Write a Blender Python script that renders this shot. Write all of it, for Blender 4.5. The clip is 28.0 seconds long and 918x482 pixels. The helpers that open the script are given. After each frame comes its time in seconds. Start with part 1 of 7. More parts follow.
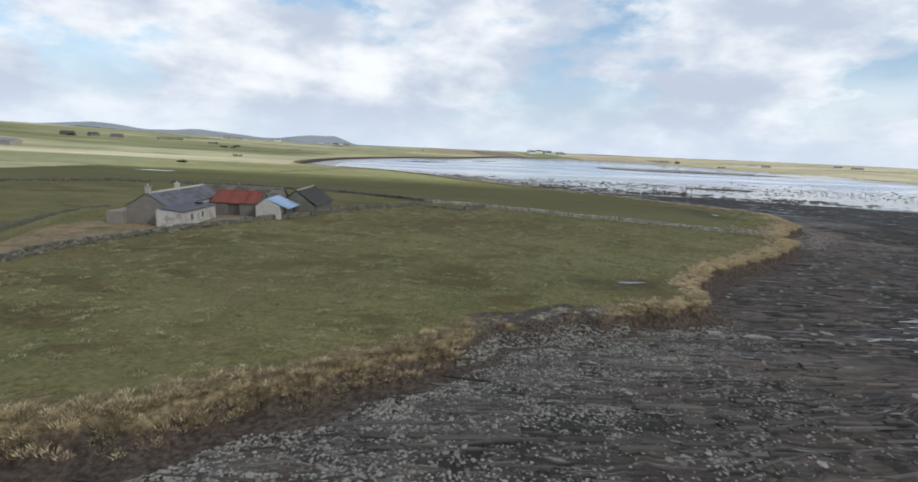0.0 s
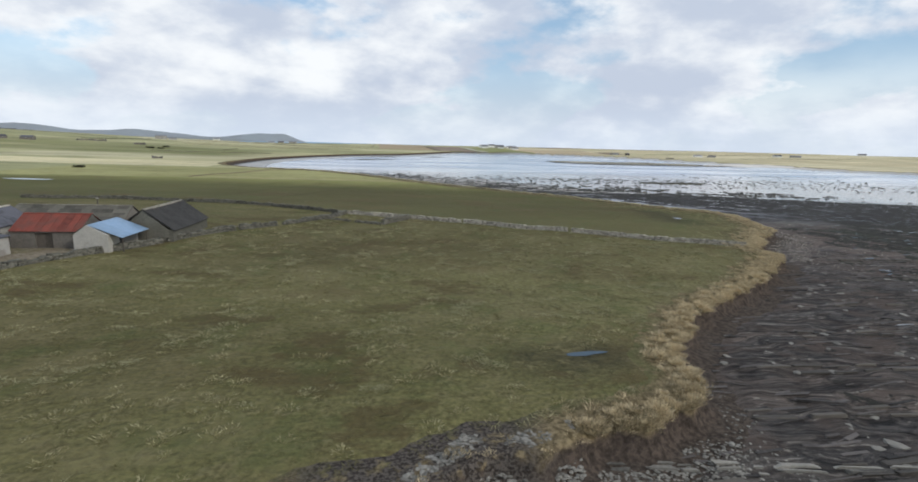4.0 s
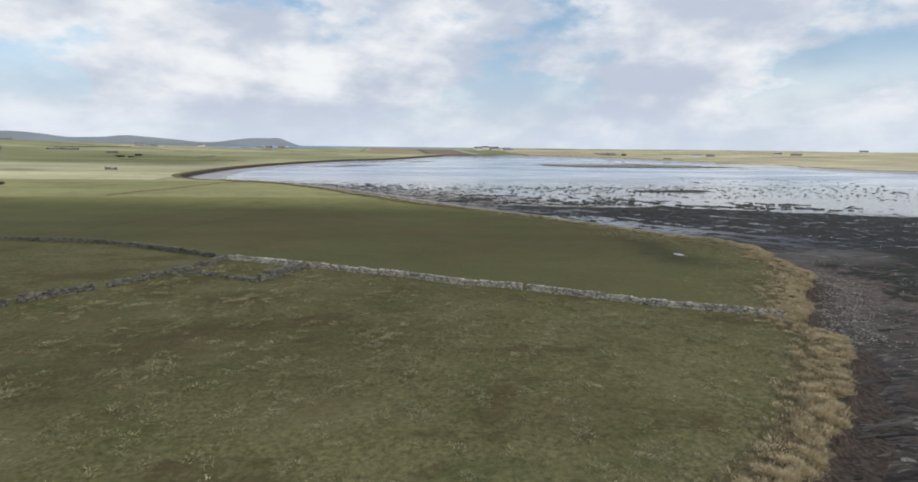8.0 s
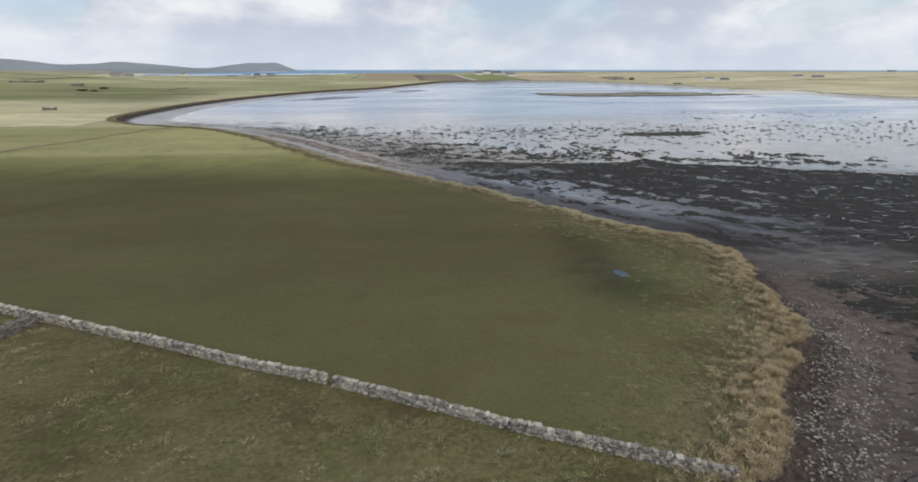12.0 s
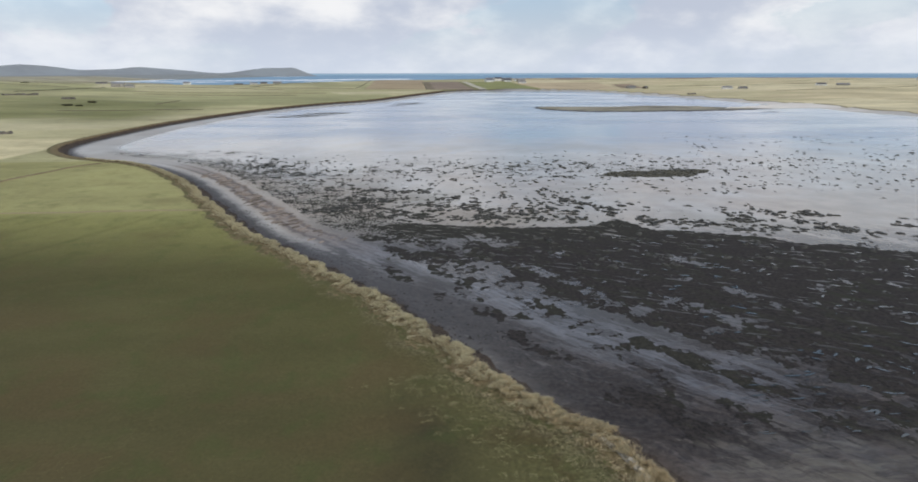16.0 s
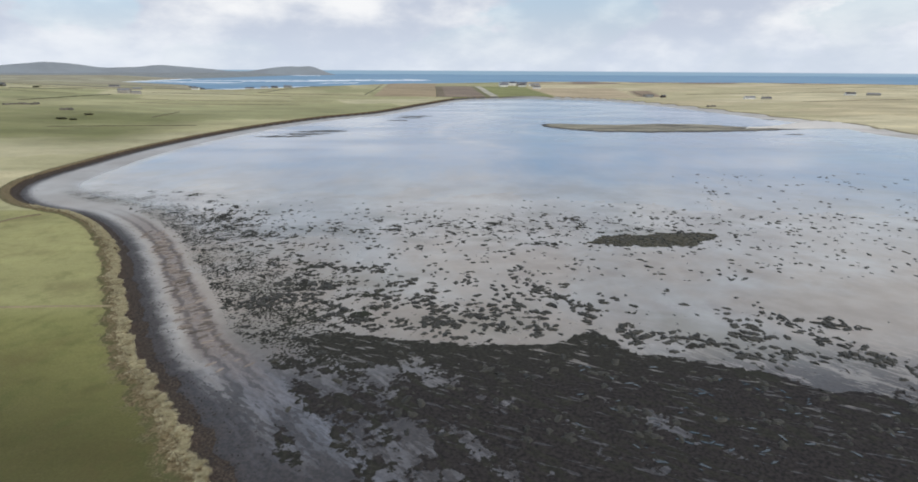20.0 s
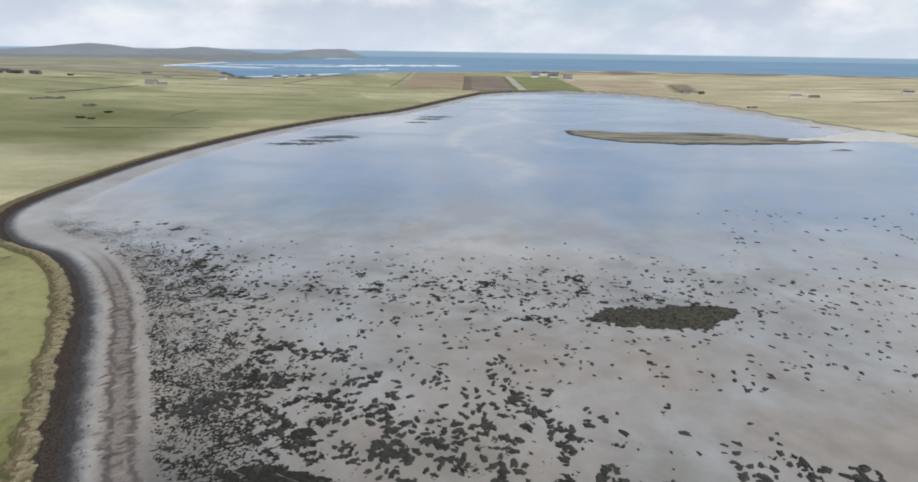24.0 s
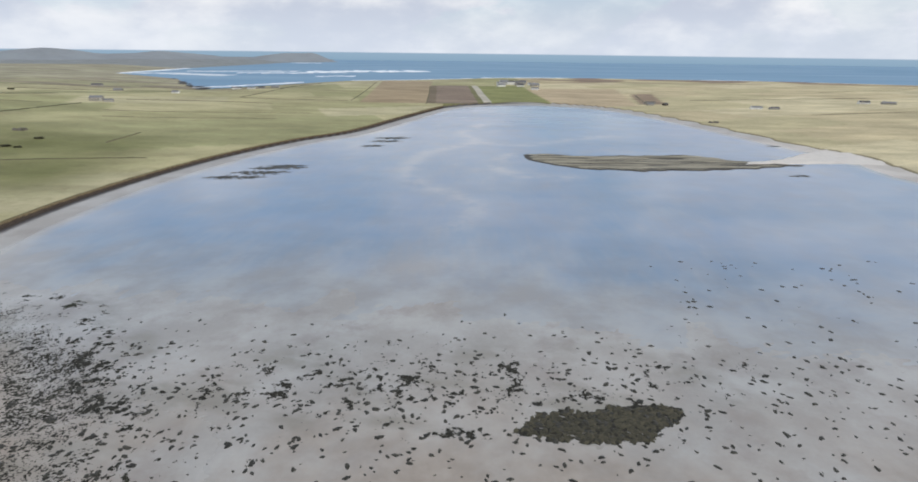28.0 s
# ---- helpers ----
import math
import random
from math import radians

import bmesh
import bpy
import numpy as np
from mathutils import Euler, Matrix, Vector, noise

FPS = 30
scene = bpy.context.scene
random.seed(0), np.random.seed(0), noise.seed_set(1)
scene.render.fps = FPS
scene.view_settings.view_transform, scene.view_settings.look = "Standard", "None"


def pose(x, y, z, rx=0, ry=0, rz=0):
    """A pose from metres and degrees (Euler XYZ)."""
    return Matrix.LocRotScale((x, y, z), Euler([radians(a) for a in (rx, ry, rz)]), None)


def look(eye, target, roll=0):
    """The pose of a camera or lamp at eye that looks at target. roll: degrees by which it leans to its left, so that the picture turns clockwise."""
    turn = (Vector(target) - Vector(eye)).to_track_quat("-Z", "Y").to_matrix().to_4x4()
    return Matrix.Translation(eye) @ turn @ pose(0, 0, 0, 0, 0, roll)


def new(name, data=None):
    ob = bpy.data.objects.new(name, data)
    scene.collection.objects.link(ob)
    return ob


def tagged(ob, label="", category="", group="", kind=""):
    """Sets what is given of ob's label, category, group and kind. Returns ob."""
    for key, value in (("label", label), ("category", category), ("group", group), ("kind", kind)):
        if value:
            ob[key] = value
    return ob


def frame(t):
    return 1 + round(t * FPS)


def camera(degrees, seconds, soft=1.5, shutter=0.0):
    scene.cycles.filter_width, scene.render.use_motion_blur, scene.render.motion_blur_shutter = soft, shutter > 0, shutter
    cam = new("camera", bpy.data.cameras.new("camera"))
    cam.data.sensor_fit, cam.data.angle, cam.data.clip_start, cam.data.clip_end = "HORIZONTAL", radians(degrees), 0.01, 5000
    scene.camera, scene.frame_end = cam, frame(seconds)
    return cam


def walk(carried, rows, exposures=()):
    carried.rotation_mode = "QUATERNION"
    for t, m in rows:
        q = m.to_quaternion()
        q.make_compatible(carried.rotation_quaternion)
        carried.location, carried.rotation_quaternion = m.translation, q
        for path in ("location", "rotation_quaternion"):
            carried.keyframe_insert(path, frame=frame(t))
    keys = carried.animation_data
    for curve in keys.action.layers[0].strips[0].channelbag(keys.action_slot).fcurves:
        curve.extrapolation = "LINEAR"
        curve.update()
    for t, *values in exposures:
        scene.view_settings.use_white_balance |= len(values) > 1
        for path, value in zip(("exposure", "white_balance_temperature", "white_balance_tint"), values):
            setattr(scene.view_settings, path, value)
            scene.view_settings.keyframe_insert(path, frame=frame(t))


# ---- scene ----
cam = camera(83.2, 28.0, 1.75)
PATH = [
    (0, (-2.24, 1.915, 17.912), (-2.194, 3.883, 17.556), 2.6),
    (0.5, (-1.806, 4.098, 18.078), (-1.724, 6.064, 17.721), 2.4),
    (1, (-1.33, 6.646, 18.765), (-1.201, 8.607, 18.393), 2.1),
    (1.5, (-0.343, 9.349, 18.751), (-0.183, 11.308, 18.381), 1.9),
    (2, (0.9, 12.433, 18.811), (1.082, 14.39, 18.44), 1.8),
    (2.5, (2.091, 15.392, 18.782), (2.291, 17.347, 18.412), 1.7),
    (3, (3.188, 18.667, 18.87), (3.4, 20.621, 18.5), 1.7),
    (3.5, (4.526, 21.963, 18.833), (4.738, 23.917, 18.464), 1.6),
    (5.5, (10.75, 35.778, 18.935), (10.96, 37.733, 18.567), 1.4),
    (6, (12.556, 39.801, 18.906), (12.771, 41.755, 18.537), 1.4),
    (6.5, (14.597, 43.518, 19.232), (14.811, 45.472, 18.863), 1.3),
    (7, (16.876, 47.564, 19.928), (17.09, 49.519, 19.563), 1.1),
    (7.5, (19.234, 51.325, 20.747), (19.445, 53.281, 20.385), 0.8),
    (8, (21.67, 55.452, 21.675), (21.883, 57.407, 21.312), 0.7),
    (8.5, (24.213, 59.179, 22.391), (24.423, 61.135, 22.029), 0.6),
    (9, (26.866, 63.092, 23.15), (27.078, 65.048, 22.79), 0.5),
    (9.5, (29.486, 66.48, 23.829), (29.697, 68.434, 23.456), 0.5),
    (10, (32.498, 70.14, 24.458), (32.707, 72.076, 23.999), 0.3),
    (10.5, (35.404, 73.503, 25.145), (35.606, 75.389, 24.511), 0.1),
    (11, (38.647, 76.913, 26.171), (38.848, 78.795, 25.527), -0.0),
    (11.5, (41.744, 80.081, 26.853), (41.947, 81.965, 26.212), -0.1),
    (12, (45.129, 83.408, 27.752), (45.306, 85.296, 27.116), -0.0),
    (12.5, (48.434, 86.524, 28.981), (48.574, 88.413, 28.339), -0.2),
    (14.5, (61.655, 101.937, 33.145), (61.731, 103.834, 32.515), 0.1),
    (15, (64.946, 105.883, 34.051), (65.039, 107.782, 33.43), -0.1),
    (15.5, (67.74, 109.855, 35.685), (67.842, 111.752, 35.059), -0.1),
    (16, (70.528, 113.857, 37.336), (70.64, 115.754, 36.711), -0.1),
    (16.5, (72.9, 117.974, 38.773), (73.039, 119.868, 38.148), -0.0),
    (17, (75.426, 121.451, 40.99), (75.572, 123.343, 40.36), 0.1),
    (17.5, (77.792, 125.094, 42.674), (77.942, 126.987, 42.048), -0.1),
    (18, (80.047, 128.633, 45.001), (80.196, 130.527, 44.375), -0.2),
    (18.5, (81.591, 132.263, 46.95), (81.736, 134.157, 46.323), -0.0),
    (19, (84.131, 135.826, 49.324), (84.24, 137.722, 48.697), -0.1),
    (19.5, (86.409, 139.074, 51.274), (86.482, 140.973, 50.65), 0.0),
    (20, (88.126, 142.852, 53.811), (88.173, 144.749, 53.178), 0.3),
    (20.5, (90.048, 146.552, 55.674), (90.072, 148.44, 55.014), 0.2),
    (22.5, (96.335, 158.535, 65.698), (96.292, 160.41, 65.002), 0.6),
    (23, (98.352, 161.721, 67.92), (98.294, 163.596, 67.226), 0.6),
    (23.5, (100.0, 165.029, 70.223), (99.936, 166.903, 69.527), 0.7),
    (24, (101.93, 168.359, 72.449), (101.862, 170.233, 71.755), 0.8),
    (24.5, (103.645, 171.693, 74.816), (103.573, 173.567, 74.12), 0.7),
    (25, (105.683, 175.129, 76.886), (105.616, 177.004, 76.193), 0.8),
    (25.5, (107.573, 178.389, 78.962), (107.53, 180.265, 78.27), 0.9),
    (26, (109.362, 181.962, 81.647), (109.347, 183.838, 80.954), 0.9),
    (26.5, (111.265, 184.903, 83.788), (111.262, 186.78, 83.098), 0.9),
    (27, (113.426, 188.39, 86.194), (113.425, 190.267, 85.504), 0.8),
    (27.5, (115.585, 191.533, 88.285), (115.594, 193.411, 87.597), 0.9),
    (28, (117.972, 195.02, 90.861), (117.997, 196.897, 90.172), 0.7),
]
walk(cam, [(t, look(eye, target, roll)) for t, eye, target, roll in PATH],
     [(0.0, 0.05, 6250, 7.5), (3.0, 0.05, 6285, 7.7), (7.0, -0.05, 6340, 8.2), (11.0, -0.07, 6430, 9.5), (16.0, -0.07, 6430, 9.8), (20.0, -0.02, 6420, 9.2), (25.0, 0.0, 6430, 9.0), (28.0, 0.0, 6480, 9.8)])

# ---- sky, clouds and sun ----
SUN_ELEV, SUN_AZ = 33.0, 128.0  # degrees; azimuth clockwise from +y


class Nodes:
    """A small helper to write node trees in a few lines."""

    def __init__(self, tree):
        self.tree = tree
        tree.nodes.clear()

    def add(self, kind, *ins, out=0, **props):
        n = self.tree.nodes.new(kind)
        for k, v in props.items():
            if k == "data_type":
                n.data_type = v
            elif k == "operation":
                n.operation = v
            elif k == "attribute_name":
                n.attribute_name = v
            elif k == "blend_type":
                n.blend_type = v
            elif k == "noise_dimensions":
                n.noise_dimensions = v
            elif k == "feature":
                n.feature = v
            elif k == "sky_type":
                n.sky_type = v
            elif k == "wave_type":
                n.wave_type = v
            elif k == "bands_direction":
                n.bands_direction = v
            elif k == "interpolation_type":
                n.interpolation_type = v
        for i, v in enumerate(ins):
            if v is None:
                continue
            self.put(n.inputs[i], v)
        return n.outputs[out]

    def put(self, socket, v):
        if isinstance(v, bpy.types.NodeSocket):
            self.tree.links.new(v, socket)
        elif isinstance(v, (tuple, list)) and len(v) == 3 and socket.type == "RGBA":
            socket.default_value = (*v, 1)
        else:
            socket.default_value = v

    def math(self, op, a, b=0.0, c=0.0):
        return self.add("ShaderNodeMath", a, b, c, operation=op)

    def mix(self, f, a, b, blend="MIX"):
        n = self.tree.nodes.new("ShaderNodeMix")
        n.data_type, n.blend_type = "RGBA", blend
        for i, v in ((0, f), (6, a), (7, b)):
            self.put(n.inputs[i], v)
        return n.outputs[2]

    def span(self, v, a, b, lo=0.0, hi=1.0, smooth=True):
        n = self.tree.nodes.new("ShaderNodeMapRange")
        n.interpolation_type = "SMOOTHSTEP" if smooth else "LINEAR"
        for i, x in enumerate((v, a, b, lo, hi)):
            self.put(n.inputs[i], x)
        return n.outputs[0]

    def noise(self, vec, scale, detail=3.0, rough=0.55, color=False, lac=2.0):
        n = self.tree.nodes.new("ShaderNodeTexNoise")
        if vec is not None:
            self.put(n.inputs["Vector"], vec)
        n.inputs["Scale"].default_value, n.inputs["Detail"].default_value = scale, detail
        n.inputs["Roughness"].default_value, n.inputs["Lacunarity"].default_value = rough, lac
        return n.outputs[1 if color else 0]

    def along(self, vec, angle, stretch):
        """Places turned so that what varies slowly runs along the angle."""
        turned = self.add("ShaderNodeMapping", vec, None, (0, 0, -angle))
        return self.add("ShaderNodeVectorMath", turned, (1.0 / stretch, 1.0, 1.0), operation="MULTIPLY")

    def attr(self, name, out=2):
        return self.add("ShaderNodeAttribute", attribute_name=name, out=out)


world = bpy.data.worlds.new("sky")
scene.world = world
world.use_nodes = True
N = Nodes(world.node_tree)
sky_node = world.node_tree.nodes.new("ShaderNodeTexSky")
sky_node.sky_type, sky_node.sun_disc = "NISHITA", False
sky_node.sun_elevation, sky_node.sun_rotation = radians(SUN_ELEV), radians(SUN_AZ)
sky_node.air_density, sky_node.dust_density, sky_node.ozone_density = 1.0, 0.6, 2.0
way = N.add("ShaderNodeTexCoord", out=0)
xyz = world.node_tree.nodes.new("ShaderNodeSeparateXYZ")
N.put(xyz.inputs[0], way)
up = xyz.outputs[2]
squat = N.add("ShaderNodeVectorMath", way, (1.0, 1.0, 2.1), operation="MULTIPLY")
moved = N.add("ShaderNodeVectorMath", squat, (3.3, 1.7, 0.4), operation="ADD")
big = N.noise(moved, 2.6, 7.0, 0.52)
fine = N.noise(moved, 9.0, 6.0, 0.6)
cover = N.span(N.math("ADD", big, N.math("MULTIPLY", fine, 0.16)), 0.50, 0.60)
near_horizon = N.span(up, 0.02, 0.20, 1.0, 0.0)
cover = N.math("MAXIMUM", cover, N.math("MULTIPLY", near_horizon, 0.85))
moved2 = N.add("ShaderNodeVectorMath", squat, (9.1, 4.2, 1.4), operation="ADD")
shade = N.noise(moved2, 5.0, 6.0, 0.55)
cloud = N.mix(N.span(shade, 0.36, 0.66), (0.56, 0.61, 0.72), (0.95, 0.95, 0.96))
clear = N.mix(1.0, sky_node.outputs[0], (0.115, 0.115, 0.115), "MULTIPLY")
clear = N.mix(0.35, clear, (0.52, 0.72, 0.92))
above = N.mix(cover, clear, cloud)
haze = N.span(up, -0.002, 0.10, 0.55, 0.0)
above = N.mix(haze, above, (0.72, 0.79, 0.90))
sea_far = N.mix(N.span(up, -0.03, -0.002), (0.22, 0.35, 0.48), (0.30, 0.43, 0.56))
full = N.mix(N.span(up, -0.0050, -0.0026), sea_far, above)
N.tree.links.new(N.add("ShaderNodeBackground", full, 1.0), N.tree.nodes.new("ShaderNodeOutputWorld").inputs[0])

sun = new("sun", bpy.data.lights.new("sun", "SUN"))
sun.data.energy, sun.data.angle, sun.data.color = 1.5, radians(10), (1.0, 0.94, 0.84)
sun.matrix_world = pose(0, 0, 300, 90 - SUN_ELEV, 0, 180 - SUN_AZ)

# ---- lie of the land ----
NEAR_EDGE = [(-300, -70), (-120, -20), (-55, 8), (-24, 23), (-17, 27), (-9, 31), (-1, 38.5), (7, 43.5), (15, 46.5), (25, 50), (27.7, 55.6), (30.4, 61.9),
             (38.4, 71.4), (47, 77.6), (56.4, 86.4), (63.8, 94.2), (66.6, 97.4), (65, 101), (67.5, 105), (75, 112.5), (83.8, 122.9), (86, 128.9), (88, 135.9), (89.7, 141.9), (90.2, 145.9), (88.6, 151.2),
             (86.4, 156.4), (81.9, 164), (76.6, 173.1), (71.9, 180.6), (63.6, 191.6), (52.5, 206.4), (42, 219), (32, 231), (21.5, 247.5), (12, 262), (2, 279)]
BAY_EDGE = [(-20, 308), (-40, 326), (-56, 334), (-72, 344), (-90, 363), (-101, 388), (-104, 425), (-103, 487), (-92, 556), (-69, 634), (-30, 715), (18, 782),
            (64, 906), (120, 1050), (197, 1108), (300, 1112), (390, 1038), (435, 900), (455, 785), (468, 690), (487, 632), (476, 550), (520, 480), (700, 430), (1200, 420)]
SEA_EDGE = [(-430, 1390), (-350, 1536), (-167, 1822), (6, 1874), (297, 2043), (605, 2057), (789, 1995), (1147, 1919), (1495, 1719), (2600, 1500), (7000, 1300),
            (7000, 7000), (-900, 7000), (-1000, 4700), (-1150, 2950), (-1133, 2278), (-730, 1905), (-560, 1600)]
HILLS = [(-2542, 3794, 71, 245), (-2155, 3931, 14, 245), (-2024, 4256, 56, 233), (-1755, 4380, 23, 231), (-1338, 4026, 14, 139), (-1230, 4567, 66, 213), (-1010, 4610, 40, 95), (-2758, 3418, 31, 356), (-3200, 3050, 28, 320)]


def spline(points, step):
    """A smooth line through points, as an array with about that step."""
    p = np.array([points[0], *points, points[-1]], float)
    out = []
    for a, b, c, d in zip(p, p[1:], p[2:], p[3:]):
        n = max(1, int(np.linalg.norm(c - b) / step))
        t = np.linspace(0, 1, n, endpoint=False)[:, None]
        out.append(0.5 * (2 * b + (c - a) * t + (2 * a - 5 * b + 4 * c - d) * t * t + (3 * b - a - 3 * c + d) * t ** 3))
    out.append(p[-1:])
    return np.concatenate(out)


def wobble(line, size, reach):
    """The line pushed sideways by noise, for a ragged edge."""
    t = np.gradient(line, axis=0)
    n = np.stack([-t[:, 1], t[:, 0]], 1) / np.maximum(np.linalg.norm(t, axis=1), 1e-6)[:, None]
    d = np.array([noise.noise((x / reach, y / reach, 3.1)) + 0.6 * noise.noise((2.3 * x / reach, 2.3 * y / reach, 8.1)) for x, y in line])
    return line + n * (d * size)[:, None]


def smooth(a, b, v):
    t = np.clip((v - a) / (b - a), 0, 1)
    return t * t * (3 - 2 * t)


def inside(px, py, poly):
    odd = np.zeros(px.shape, bool)
    for (x0, y0), (x1, y1) in zip(poly, np.roll(poly, -1, 0)):
        if y0 != y1:
            odd ^= ((y0 > py) != (y1 > py)) & (px < (x1 - x0) * (py - y0) / (y1 - y0) + x0)
    return odd


def distance(px, py, line):
    best = np.full(px.shape, 1e12)
    for (x0, y0), (x1, y1) in zip(line, line[1:]):
        dx, dy = x1 - x0, y1 - y0
        k = np.clip(((px - x0) * dx + (py - y0) * dy) / max(dx * dx + dy * dy, 1e-9), 0, 1)
        best = np.minimum(best, (px - x0 - k * dx) ** 2 + (py - y0 - k * dy) ** 2)
    return np.sqrt(best)


EDGE = spline(NEAR_EDGE + BAY_EDGE, 1.0)
near_part = (EDGE[:, 1] < 300) & (EDGE[:, 0] > -140) & (EDGE[:, 0] < 140)
ragged = wobble(EDGE, 1.7, 5.5)
EDGE[near_part] = ragged[near_part]
COARSE = spline(NEAR_EDGE + BAY_EDGE, 14.0)
CLOSE = np.array([(2600, 500), (2600, -1600), (-900, -1600), (-900, -260)], float)
BAY = np.concatenate([EDGE, CLOSE])
SEA = np.array(SEA_EDGE, float)


def shore(px, py):
    """Metres from the bay's edge, above nought on land."""
    d = distance(px, py, np.concatenate([[(-900, -260)], COARSE, [(2600, 500)]]))
    close = d < 45
    d[close] = distance(px[close], py[close], EDGE)
    return np.where(inside(px, py, BAY), -d, d)


def wave_noise(px, py, reach, seed):
    """Cheap smooth noise over the plan from a few slanted waves."""
    rng = np.random.default_rng(seed)
    total = np.zeros(px.shape)
    for k in range(7):
        a, f, p = rng.uniform(0, 6.283), rng.uniform(0.6, 1.9), rng.uniform(0, 6.283)
        total += np.sin((px * np.cos(a) + py * np.sin(a)) * f * 6.283 / reach + p + 1.3 * np.sin((px * np.sin(a) - py * np.cos(a)) * 4.1 / reach + p * 2))
    return total / 4.0


def top_height(px, py, sd):
    z = np.interp(py, [60, 115, 150, 180, 260, 600, 1000, 1500], [2.4, 2.3, 2.45, 2.4, 2.0, 2.0, 3.0, 6.0])
    z = z + 0.008 * np.clip(sd, 0, 160) + 0.013 * np.clip(sd - 160, 0, 700)
    z = z + 0.5 * smooth(-15, -45, px) * smooth(150, 120, py) + 16 * np.exp(-((px + 720) / 330) ** 2 - ((py - 1000) / 380) ** 2)
    z = z + 0.12 * wave_noise(px, py, 26, 1) + np.minimum(0.8, np.clip(sd, 0, None) / 300) * wave_noise(px, py, 330, 2)
    return z


def foot_height(px, py, sd):
    z = np.interp(py, [20, 60, 110, 150, 190], [0.6, 0.5, 0.5, 0.4, 0.12])
    z = z - np.interp(py, [60, 190], [0.004, 0.0]) * np.clip(-sd - 6, 0, 60)
    away = np.exp(np.clip(sd, -60, 0) / 7.0)
    z = z + 0.45 * away * np.interp(py, [150, 200], [0.4, 1.0]) * (1 - 0.75 * smooth(200, 330, px) * smooth(480, 560, py))
    rough = np.interp(py, [150, 200], [1.0, 0.12])
    return z + rough * (0.10 * wave_noise(px, py, 7, 4) + 0.10 * wave_noise(px * 0.25, py, 3.2, 5)) + 0.03 * wave_noise(px, py, 40, 6)


BASIN = lambda px, py, sd: 0.40 * smooth(296, 470, py + 0.10 * px + 0.16 * np.clip(px - 110, 0, 300)) ** 0.8 * smooth(np.interp(py, [340, 430], [-22, -9]), np.interp(py, [340, 430], [-60, -34]), sd)


def heights(px, py, sd, sea_sd):
    land = top_height(px, py, sd)
    land = np.minimum(land, np.maximum(0.8 + 0.05 * sea_sd, -6))
    mud = foot_height(px, py, sd)
    return land, mud


CHANNEL = np.array([(52, 226), (60.6, 217.5), (70, 204), (76, 197), (87, 189), (92, 182), (100, 174), (106, 169), (111, 166)], float)
SPUR = np.array([(52, 230), (60, 232.5), (70, 226.8), (79, 224.8), (87, 224)], float)


def weed_amount(px, py, sd):
    """Share of the flat that wrack and weed cover."""
    upper = np.interp(px, [40, 54, 77, 92, 104, 115, 121, 126, 134, 148, 171, 300, 600, 1500], [242, 238.5, 235.5, 233, 230.5, 233, 236, 229, 225, 219, 208, 172, 125, 40])
    upper = upper + 1.6 * wave_noise(px, py, 22, 31)
    over = py - upper
    streak = wave_noise(px * 0.80 + py * 0.60, (py * 0.80 - px * 0.60) * 0.22, 9, 32)
    channel = np.minimum(distance(px, py, CHANNEL) - 4, 2.2 * distance(px, py, SPUR) - 3)
    bed = np.clip(0.34 + 0.026 * np.clip(channel, 0, 60), 0, 0.80) + 0.27 * streak * smooth(-10, -26, over) + 0.30 * smooth(-14, -5, over) * smooth(57, 68, px)
    w = np.where(over < 0, bed, 0.0)
    w = np.where(over < -110 - 0.1 * px, 0.5, w)
    fringe = np.clip(1 - over / np.interp(px, [0, 60, 110, 160, 260], [70, 58, 46, 40, 36]), 0, 1)
    w = np.where(over >= 0, np.interp(px, [50, 62, 85], [0.34, 0.37, 0.27]) * fringe ** 0.8 + 0.10 * wave_noise(px, py, 22, 33) * fringe, w)
    band = smooth(-15, -18, sd) * smooth(-70, -34, sd) * (0.72 * smooth(388, 362, py) + 0.28 * smooth(345, 318, py)) * smooth(222, 240, py)
    w = np.maximum(w, (0.46 + 0.10 * wave_noise(px, py, 20, 34) - 0.14 * np.exp(-((py - 288) / 9) ** 2)) * band)
    w = np.maximum(w, 0.34 * np.exp(-((px - 110) / 100) ** 2 - ((py - 312) / 20) ** 2))
    ragged = 1.3 * wave_noise(px, py, 7, 35) + 0.8 * wave_noise(px, py, 3, 36)
    low, high = np.interp(px, [136, 142, 151, 166, 174, 179], [292.5, 289.8, 288.6, 288.8, 294, 299.5]), np.interp(px, [136, 144, 156, 166, 174, 179], [293.5, 299.5, 300.5, 302.2, 301.8, 300.5])
    raft = smooth(-0.6, 0.6, np.minimum(py - low, high - py) + ragged) * smooth(134, 137, px) * smooth(181, 178, px)
    w = np.maximum(w, 0.95 * raft)
    w = np.maximum(w, 0.50 * np.exp(-((px - 122) / 15) ** 2 - ((py - 291.5) / 2.2) ** 2))
    w = np.maximum(w, 0.40 * np.exp(-((px - 158) / 20) ** 2 - ((py - 304.5) / 3.0) ** 2))
    w = np.where(py > 390, 0, w)
    rock = smooth(175, 130, py) * smooth(-1, -3, sd)
    w = np.where(py < 175, np.maximum(w * smooth(60, 190, px + py * 0.4), (0.26 + 0.36 * smooth(-10, -34, sd) + 0.16 * wave_noise(px * 0.4, py, 14, 37)) * rock), w)
    return np.clip(w * smooth(-7, -11, sd + np.interp(py, [205, 225], [0, 8.0])), 0, 1)


